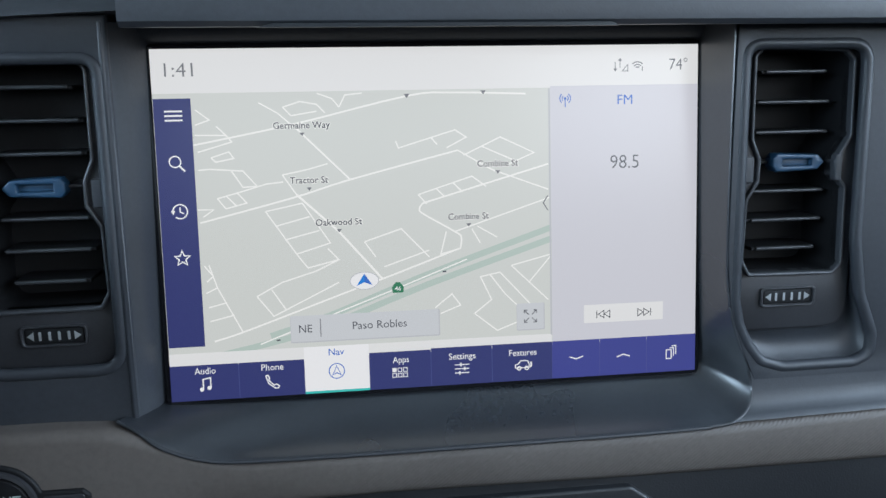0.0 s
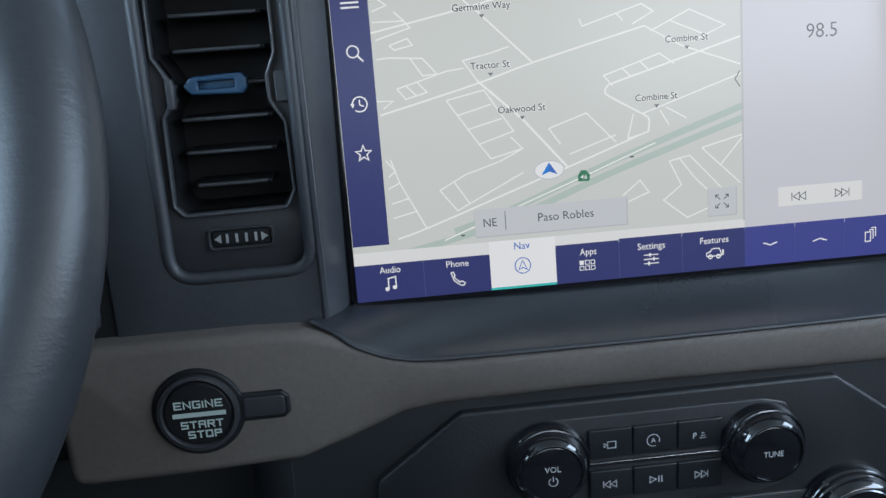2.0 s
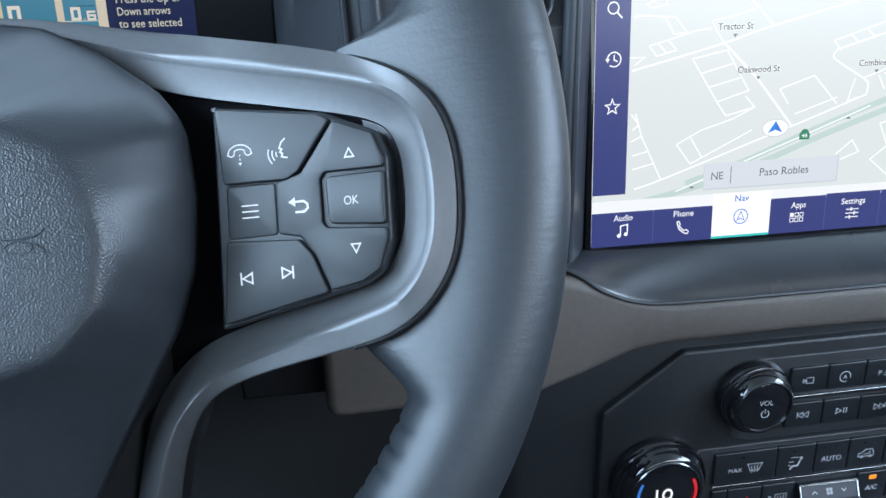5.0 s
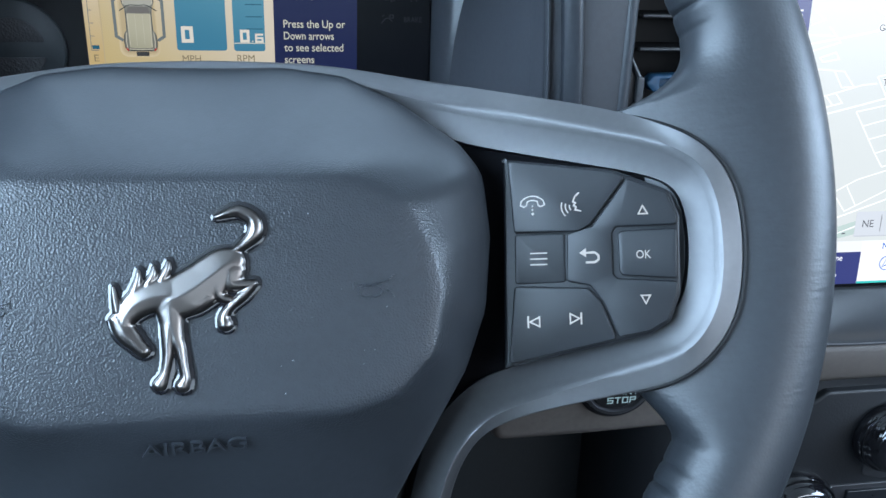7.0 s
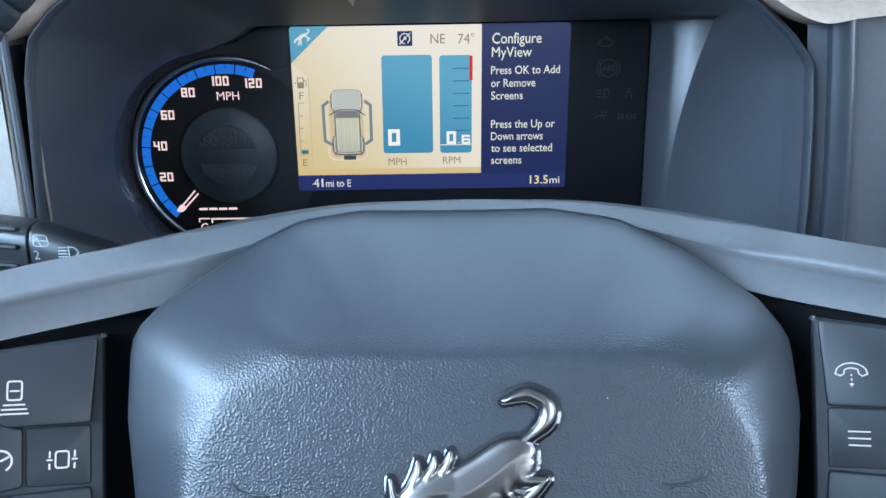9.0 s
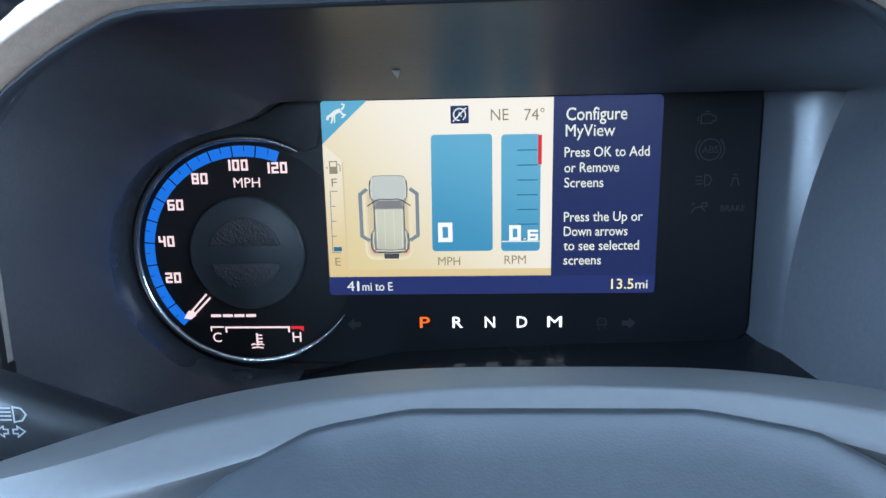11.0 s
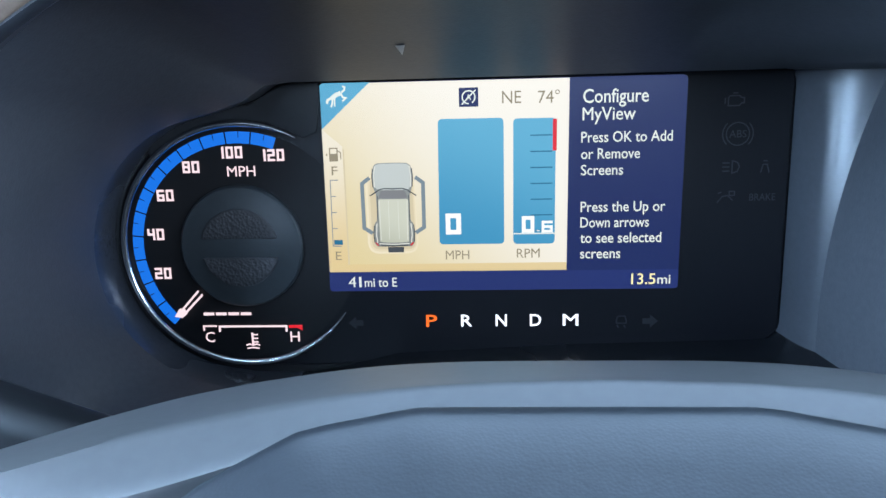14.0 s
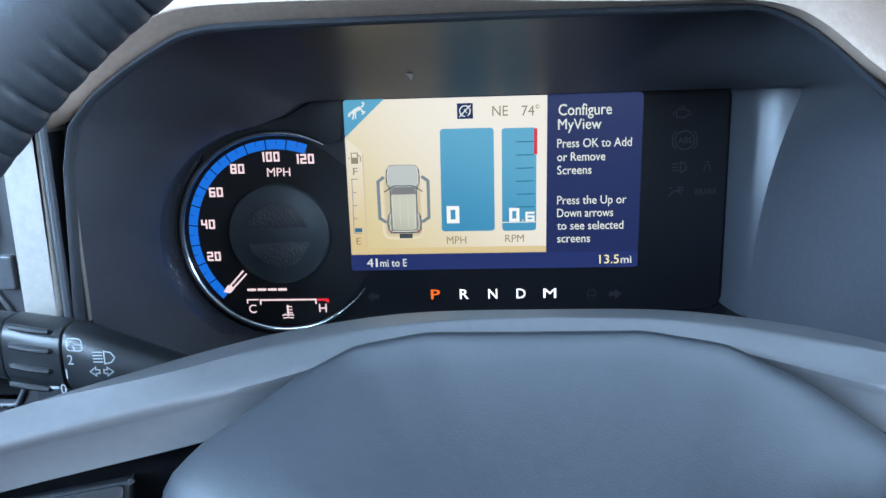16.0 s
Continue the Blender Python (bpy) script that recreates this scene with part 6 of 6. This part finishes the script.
TOP = 23.4
rings = [[(q[0] * 0.985, q[1] * 0.985, pad_height(q) - 26) for q in pb], [(*q, pad_height(q) - 3) for q in pb]]
for t in (0.0, 0.03, 0.09, 0.2, 0.35, 0.5, 0.65, 0.78, 0.88, 0.95, 1.0, 1.05, 1.12, 1.22, 1.36):
    row = []
    for b, f in zip(pb, pf):
        d = Vector(b) - Vector((0, -6))
        side = (d.x / max(d.length, 1)) ** 2
        side = side * side * (3 - 2 * side)
        x, y = (b[0] + (f[0] - b[0]) * t, b[1] + (f[1] - b[1]) * t) if t <= 1 else (f[0] * (1.9 - 0.9 * t), -6 + (f[1] + 6) * (1.9 - 0.9 * t))
        h0 = pad_height(b)
        g = (1 - side) * t + side * (1 - (1 - min(t, 1)) ** 1.22 + max(t - 1, 0) * 0.3)
        g = g - (0.025 + 0.025 * side) * (1 - min(t / 0.1, 1)) ** 2
        row.append((x, y, soft_min(h0 + (TOP - h0) * g, TOP, 1.3) + 0.9 * max(0, t - 1)))
    rings.append(row)
last = rings[-1]
for t in (0.75, 0.5, 0.25, 0.02):
    rings.append([(q[0] * t, -6 + (q[1] + 6) * t, q[2] + 0.5 * (1 - t * t)) for q in last])
part("airbag_cover", loft(rings, (False, True)), PAD, wheel, "grained charcoal airbag cover")


def relief(name, bm, mat, label=""):
    return part(name, bm, mat, wheel, label)


# moulded horn marks and lettering
for s, du, dv in ((-1, 0.0, 0.0), (1, -1.7, 1.5)):
    bm = bmesh.new()
    loop = [(44.8 + 3.0 * math.cos(q), -9.4 + 1.45 * math.sin(q)) for q in (2 * math.pi * k / 24 for k in range(25))]
    for line in (loop, spline([(50.6, -5.1), (49.9, -6.1), (48.0, -7.1), (45.4, -7.5), (42.8, -7.7), (41.1, -7.4), (40.6, -6.8)], 3), [(40.6, -6.8), (40.6, -8.7)], spline([(48.9, -9.0), (50.1, -9.9), (50.6, -11.2)], 3)):
        tube([(s * (x + du), y + dv, 23.75) for x, y in line], 0.24, 6, bm)
    relief("horn_mark", bm, PAD, "moulded horn mark")
bm = words("AIRBAG", 0, 0, 3.3, 24.6, 0.0, bold=0.0)
ext = bmesh.ops.extrude_face_region(bm, geom=bm.faces[:])
bmesh.ops.translate(bm, vec=(0, 0, 0.9), verts=[v for v in ext["geom"] if isinstance(v, bmesh.types.BMVert)])
part("airbag_lettering", bm, PAD, wheel, "moulded raised lettering", pose(-0.0005, -0.0437, 0.0207, 26, 0, 1.5))
rnd = random.Random(9)
bm = bmesh.new()
for k in range(26):
    x, y, r = rnd.uniform(-52, 52), rnd.uniform(-32, 16), rnd.choice((0.10, 0.12, 0.15, 0.2))
    flat([(x + r * math.cos(q), y + r * math.sin(q) * 0.8) for q in (0, 1.3, 2.4, 3.6, 5.0)], w=24.75, bm=bm)
tagged(part("dust_specks", bm, MARK_INK, wheel, "pale dust specks"), kind="stuff")

# chrome emblem: one plain leaping shape in polished metal, its limbs run together, in a sunk black border
STEP = 0.22
gx, gy = np.meshgrid(np.arange(-21, 20, STEP), np.arange(-32.5, 16.5, STEP))
inside = np.full(gx.shape, -50.0)


def limb(*rows):
    """Run a rounded limb (x, y, half width along its line) into the shape."""
    pts = spline(rows, 5)
    for p, q in zip(pts, pts[1:]):
        d = q - p
        run = np.clip(((gx - p.x) * d.x + (gy - p.y) * d.y) / max(d.x ** 2 + d.y ** 2, 1e-6), 0, 1)
        np.maximum(inside, p.z + run * d.z - np.hypot(gx - p.x - run * d.x, gy - p.y - run * d.y), out=inside)


limb((9.6, 0.4, 3.4), (7.4, -1.0, 4.5), (3.4, -4.0, 4.9), (-0.6, -6.6, 5.2), (-3.8, -8.0, 4.8))
limb((-4.6, -6.8, 4.0), (-8.6, -7.2, 3.6), (-12.2, -8.8, 3.2), (-14.6, -11.6, 2.4), (-15.2, -13.4, 2.2))
limb((-16.4, -12.4, 1.8), (-14.9, -15.2, 2.4), (-13.0, -17.6, 1.9), (-11.0, -19.9, 1.5))
limb((-4.4, -9.0, 3.6), (-4.2, -13.0, 2.6), (-3.3, -17.6, 1.6), (-2.5, -20.0, 1.2), (-1.8, -24.4, 0.9), (-1.5, -26.8, 1.0), (-2.2, -28.6, 1.5))
limb((-4.6, -13.0, 2.2), (-5.2, -18.0, 1.3), (-5.4, -21.6, 1.0), (-6.2, -25.6, 0.9), (-7.4, -28.0, 1.5))
limb((-1.0, -8.0, 4.0), (1.6, -9.2, 2.2), (4.2, -7.6, 2.2))
limb((9.6, -1.6, 3.4), (9.8, -4.4, 2.2), (12.6, -5.0, 1.2), (15.0, -4.8, 0.8))
limb((15.0, -4.9, 0.8), (12.4, -7.6, 1.1), (9.4, -10.2, 0.9), (7.9, -12.4, 1.1), (8.1, -14.4, 1.6))
limb((6.4, -3.4, 3.4), (6.8, -7.4, 1.3), (9.2, -8.6, 0.9))
limb((10.4, 3.0, 0.8), (13.2, 4.8, 1.1), (15.6, 7.4, 1.6), (15.2, 10.8, 1.5), (12.0, 12.7, 1.3), (9.0, 12.2, 0.9), (6.6, 11.3, 0.4))
limb((-16.4, -10.2, 1.1), (-17.1, -7.2, 0.6), (-17.4, -4.6, 0.25))
limb((-12.6, -6.0, 1.2), (-11.7, -3.2, 0.8), (-11.6, -0.9, 0.25))
limb((-9.4, -4.2, 1.2), (-8.2, -2.0, 0.8), (-8.0, 0.0, 0.25))
limb((-6.2, -3.2, 1.2), (-5.0, -0.8, 0.8), (-4.7, 1.0, 0.25))
limb((-17.0, -12.6, 0.8), (-18.2, -11.9, 0.3))


def height_sheet(high, keep):
    """A sheet over the grid, kept where it stands high enough."""
    bm, at = bmesh.new(), {}

    def vert(j, i):
        if (j, i) not in at:
            at[j, i] = bm.verts.new((gx[j, i], gy[j, i], high[j, i]))
        return at[j, i]

    for j in range(gx.shape[0] - 1):
        for i in np.nonzero(keep[j, :-1])[0]:
            bm.faces.new((vert(j, i), vert(j, i + 1), vert(j + 1, i + 1), vert(j + 1, i)))
    return bm


smooth = inside.copy()
for k in range(3):
    smooth = (smooth + np.roll(smooth, 1, 0) + np.roll(smooth, -1, 0) + np.roll(smooth, 1, 1) + np.roll(smooth, -1, 1)) / 5
dome = np.where(smooth > 0, 0.85 * (1 - np.exp(-np.maximum(smooth, 0) / 0.38)) + 0.20 * smooth - 0.004 * smooth ** 2, 1.4 * smooth)
eb = part("emblem", height_sheet(24.95 + dome, smooth > -0.5), CHROME, wheel, "polished chrome emblem", sharp=75)
part("emblem_border", height_sheet(24.72 - 0.25 * np.maximum(-smooth - 0.35, 0), smooth > -1.05), GLOSS, eb, "black sunk border")

# ---- thumb buttons on each spoke ----
T = 0.02


def pod_piece(name, pts, parent, w1=0.0, w0=-7.0, r=0.45, mat=None, round_by=1.2):
    return part(name, plate(inset(rounded(pts, round_by, 4), T), (), w0, w1, r), mat or POD, parent, "satin charcoal thumb button")


def icon(bm, parent, by=0.82):
    mid = sum((v.co for v in bm.verts), Vector()) / len(bm.verts)
    for v in bm.verts:
        v.co.xy = mid.xy + (v.co.xy - mid.xy) * by
    return part("symbol", bm, WHITE_SYMBOL, parent, "white symbol")


for s in (1, -1):
    pod = part("button_pod", plate([(s * x, y) for x, y in rounded([(-21.8, 28.3), (9, 23.6), (24.4, 17), (27, 9.7), (26.6, -12), (23.6, -20), (18, -23.4), (-23.4, -32.8), (-24.0, -32.8), (-22.2, 28.8)], 3, 4)], (), -12, -1.1, 1.0), POD, wheel, "dark pod with thumb buttons",
               pose(0.1055 if s > 0 else -0.1115, 0 if s > 0 else -0.002, 0.0016, 0, -22 * s, 0))

    def mir(pts):
        return [(s * x, y) for x, y in pts]

    # dark sheet added behind the buttons; its colour stands in for the gap's shade
    part("pod_gap_shade", plate(mir(rounded([(-46, 46), (-22, 37), (12, 33), (34, 22), (38, -14), (26, -31), (-10, -39), (-46, -50)], 4, 3)), (), -14.5, -10, 1.0), DEEP, pod)

    top = pod_piece("button", mir([(-20.8, 27.6), (8.6, 23.0), (12.4, 21.2), (2.4, 8.2), (-1.0, 6.3), (-19.6, 6.5)]), pod, 0.8)
    menu = pod_piece("button", mir([(-19.6, 6.2), (-4.9, 6.0), (-5.2, -8.2), (-20.0, -8.5)]), pod, -0.8)
    low = pod_piece("button", mir([(-20.0, -8.9), (1.2, -9.9), (4.6, -14.0), (8.6, -24.6), (-22.4, -31.6)]), pod, 0.6)
    pad = pod_piece("button", mir([(12.9, 20.8), (23.6, 16.4), (26.2, 9.6), (26.0, 7.2), (9.4, 7.2), (8.2, 5.4), (8.2, -6.0), (9.4, -7.4), (25.8, -8.6), (25.6, -12), (23, -19.4), (18, -22.4), (9.2, -24.2), (5.4, -14.4), (1.6, -9.2), (-4.8, -8.0), (-4.4, 5.8), (2.9, 7.8)]), pod, 0.2)
    ok = pod_piece("button", mir([(10.8, 6.0), (26, 6.2), (25.6, -7.8), (10.8, -6.6), (9.9, -5.4), (9.9, 5.0)]), pod, 0.6)
    if s > 0:
        bm = stroke(arc(-13.9, 12.2, 5.2, 42, 138, 14) + [(-18.2, 14.2), (-16.8, 13.6), (-15.9, 14.2), (-15.7, 15.4)] + arc(-13.9, 12.2, 3.7, 112, 68, 6) + [(-12.1, 15.4), (-11.9, 14.2), (-11.0, 13.6), (-9.6, 14.2)], 0.42, 0.95, True)
        for q in range(3):
            stroke([(-13.9, 14.2 - 1.3 * q), (-13.9, 13.5 - 1.3 * q)], 0.45, 0.95, bm=bm)
        flat([(-14.6, 11.4), (-13.2, 11.4), (-13.9, 10.4)], w=0.95, bm=bm)
        icon(bm, top)
        bm = stroke([(0.8, 19.0), (-1.0, 17.4), (-1.8, 15.4), (-0.8, 15.0), (-1.6, 13.9), (-0.6, 13.4), (-1.0, 12.2), (1.4, 11.6)], 0.6, 0.95)
        for r in (2.0, 3.6, 5.2):
            stroke(arc(-1.2, 13.6, r, 160, 225, 8), 0.5, 0.95, bm=bm)
        icon(bm, top, 0.72)
        icon(flat(*[rect(-15.8, -9.8, -1.4 + 2.0 * k, -0.95 + 2.0 * k) for k in (-1, 0, 1)], w=-0.62), menu)
        bm = stroke([(-16.6, -21.4), (-16.6, -17.2)], 0.6, 0.75)
        stroke([(-12.6, -21), (-12.6, -17.6), (-16.0, -19.3)], 0.55, 0.75, True, bm=bm)
        icon(bm, low)
        bm = stroke([(-4.6, -20.2), (-4.6, -16.8), (-1.4, -18.5)], 0.55, 0.75, True)
        stroke([(-0.8, -20.6), (-0.8, -16.4)], 0.6, 0.75, bm=bm)
        icon(bm, low)
        bm = stroke([(-0.6, 0.4), (3.6, 0.4), (4.8, -0.6), (4.8, -2), (3.6, -3), (0.4, -3)], 0.75, 0.4)
        flat([(-1.8, 0.4), (0.6, 2.0), (0.6, -1.2)], w=0.4, bm=bm)
        icon(bm, pad)
        icon(stroke([(15.5, 10.4), (18.5, 10.4), (17.0, 13.2)], 0.5, 0.4, True), pad)
        icon(stroke([(15.5, -12.2), (18.5, -12.2), (17.0, -15.0)], 0.5, 0.4, True), pad)
        icon(words("OK", 16.9, -0.8, 2.8, 5.0, 0.78), ok)
    else:
        bm = stroke(rect(0.6, 4.4, 12.6, 18.0, 0.8), 0.55, 0.95, True)
        for k in range(3):
            stroke([(-0.4 - 0.5 * k, 11.2 - 1.3 * k), (5.4 + 0.5 * k, 11.2 - 1.3 * k)], 0.5, 0.95, bm=bm)
        stroke([(1.2, 15.2), (3.8, 15.2)], 0.5, 0.95, bm=bm)
        icon(bm, top)
        bm = stroke(arc(-0.4, -1.6, 3.0, -60, 120, 12), 0.6, 0.4)
        stroke([(-0.4, -1.6), (1.8, -0.4)], 0.6, 0.4, bm=bm)
        icon(bm, pad)
        bm = stroke(rect(11.4, 15.0, -4.4, 0.4, 0.9), 0.55, -0.62, True)
        for k in (-1, 1):
            stroke([(13.2 + k * 3.4, -4.8), (13.2 + k * 3.4, -3)], 0.55, -0.62, bm=bm)
            stroke([(13.2 + k * 3.4, -1.4), (13.2 + k * 3.4, 0.6)], 0.55, -0.62, bm=bm)
            stroke([(13.2 + k * 2.6, -2), (13.2 + k * 4.2, -2)], 0.5, -0.62, bm=bm)
        icon(bm, menu)
        bm = stroke([(12.4, -20.6), (12.4, -18.4), (13.8, -18.4), (15.6, -16.6), (15.6, -22.4), (13.8, -20.6)], 0.55, 0.75, True)
        stroke([(17, -19.6), (19.4, -19.6)], 0.5, 0.75, bm=bm)
        stroke([(18.2, -18.4), (18.2, -20.8)], 0.5, 0.75, bm=bm)
        icon(bm, low)

# ---- steering column and its stalk ----
column = thing("steering_column", pose(-0.302, 0.34, 0.70), "black steering column cover behind the wheel", "steering column")
rings = []
for y, x, lo, hi in ((0, 34, -52, 48), (20, 50, -66, 56), (90, 58, -74, 58), (200, 62, -82, 52)):
    rings.append([(px, y - 20, pz) for px, pz in rounded([(-x, lo), (x, lo), (x, hi), (-x, hi)], 18, 6)])
part("cover", loft(rings), BLACK, column)
stalk = thing("control_stalk", pose(-0.438, 0.402, 0.7855), "black light and wiper stalk with white symbols", "stalk")


def oval(x, r, z, n, teeth=0.0):
    """A boxy round section across the stalk."""
    out = []
    for k in range(n):
        t = 2 * math.pi * k / n
        c, s2 = math.cos(t), math.sin(t)
        q = r + teeth * (k % 2)
        out.append((x, q * (0.80 if c < 0 else 0.45) * math.copysign(abs(c) ** 0.6, c), z + q * 0.86 * math.copysign(abs(s2) ** 0.6, s2)))
    return out


part("body", loft([oval(x, r, z, 32) for x, r, z in ((88, 11.5, -27), (40, 11.8, -13.5), (18, 12.4, -6.5), (0, 12.8, -0.5), (-15, 13.0, 4.6), (-16.2, 12.4, 5))]), STALK, stalk)
dialp = part("twist_ring", loft([oval(x, r, z, 48) for x, r, z in ((-16.4, 12.2, 4.6), (-17.0, 13.2, 4.8), (-35.4, 13.0, 7.8), (-36.4, 12.2, 7.9))]), STALK, stalk, "black twist ring with ridges")
part("end_cap", loft([oval(x, r, z, 40) for x, r, z in ((-36.2, 12.0, 7.8), (-36.8, 12.6, 7.9), (-52, 12.2, 10.2), (-55, 10.6, 10.6), (-56, 8.0, 10.8))]), STALK, stalk)
for x, z in ((-25.4, 17.0), (-26.2, 10.4), (-27.0, 3.6), (-27.8, -2.6)):
    ridge = [(x - 7, -10.0, z + 1.2), (x - 6.2, -11.0, z + 1.0), (x, -11.4, z), (x + 6.2, -11.0, z - 1.0), (x + 7, -10.0, z - 1.2)]
    part("grip_ridge", tube(ridge, [0.6, 1.0, 1.1, 1.0, 0.6], 8), STALK, dialp)
bm = words("2", -13.4, 6.4, 3.3, None, 0.0)
words("1", -15.2, 1.6, 3.3, None, 0.0, bm=bm)
words("0", -17.0, -3.6, 3.3, None, 0.0, bm=bm)
stroke(rounded([(-14.2, 9.6), (-8.6, 9.4), (-9.2, 13.4), (-13.6, 13.8)], 1.2), 0.45, 0.0, True, bm=bm)
stroke([(-11.4, 9.6), (-12.6, 12.6)], 0.45, 0.0, bm=bm)
stroke([(-13.8, 11.6), (-8.9, 11.4)], 0.4, 0.0, bm=bm)
for k in range(4):
    stroke([(-5.8, 8.9 - 1.1 * k), (-2.6, 8.9 - 1.1 * k)], 0.45, 0.0, bm=bm)
stroke([(-2.0, 5.0), (-2.0, 9.2), (0.2, 8.8), (1.4, 7.1), (0.2, 5.4)], 0.45, 0.0, True, bm=bm)
for s in (-1, 1):
    stroke([(-3.4 + s * 0.7, 2.9), (-3.4 + s * 1.9, 2.9), (-3.4 + s * 1.9, 3.8), (-3.4 + s * 3.9, 2.3), (-3.4 + s * 1.9, 0.8), (-3.4 + s * 1.9, 1.7), (-3.4 + s * 0.7, 1.7)], 0.4, 0.0, True, bm=bm)
part("symbols", bm, MARK_INK, stalk, "white printed symbols", pose(0, -0.01065, 0, 90, 0, 0))
part("index_mark", plate(rect(-22.0, -18.4, -3.6, -2.7), (), 0, 0.3), MARK_INK, dialp, "white index mark", pose(0, -0.0106, 0, 90, 0, 0))
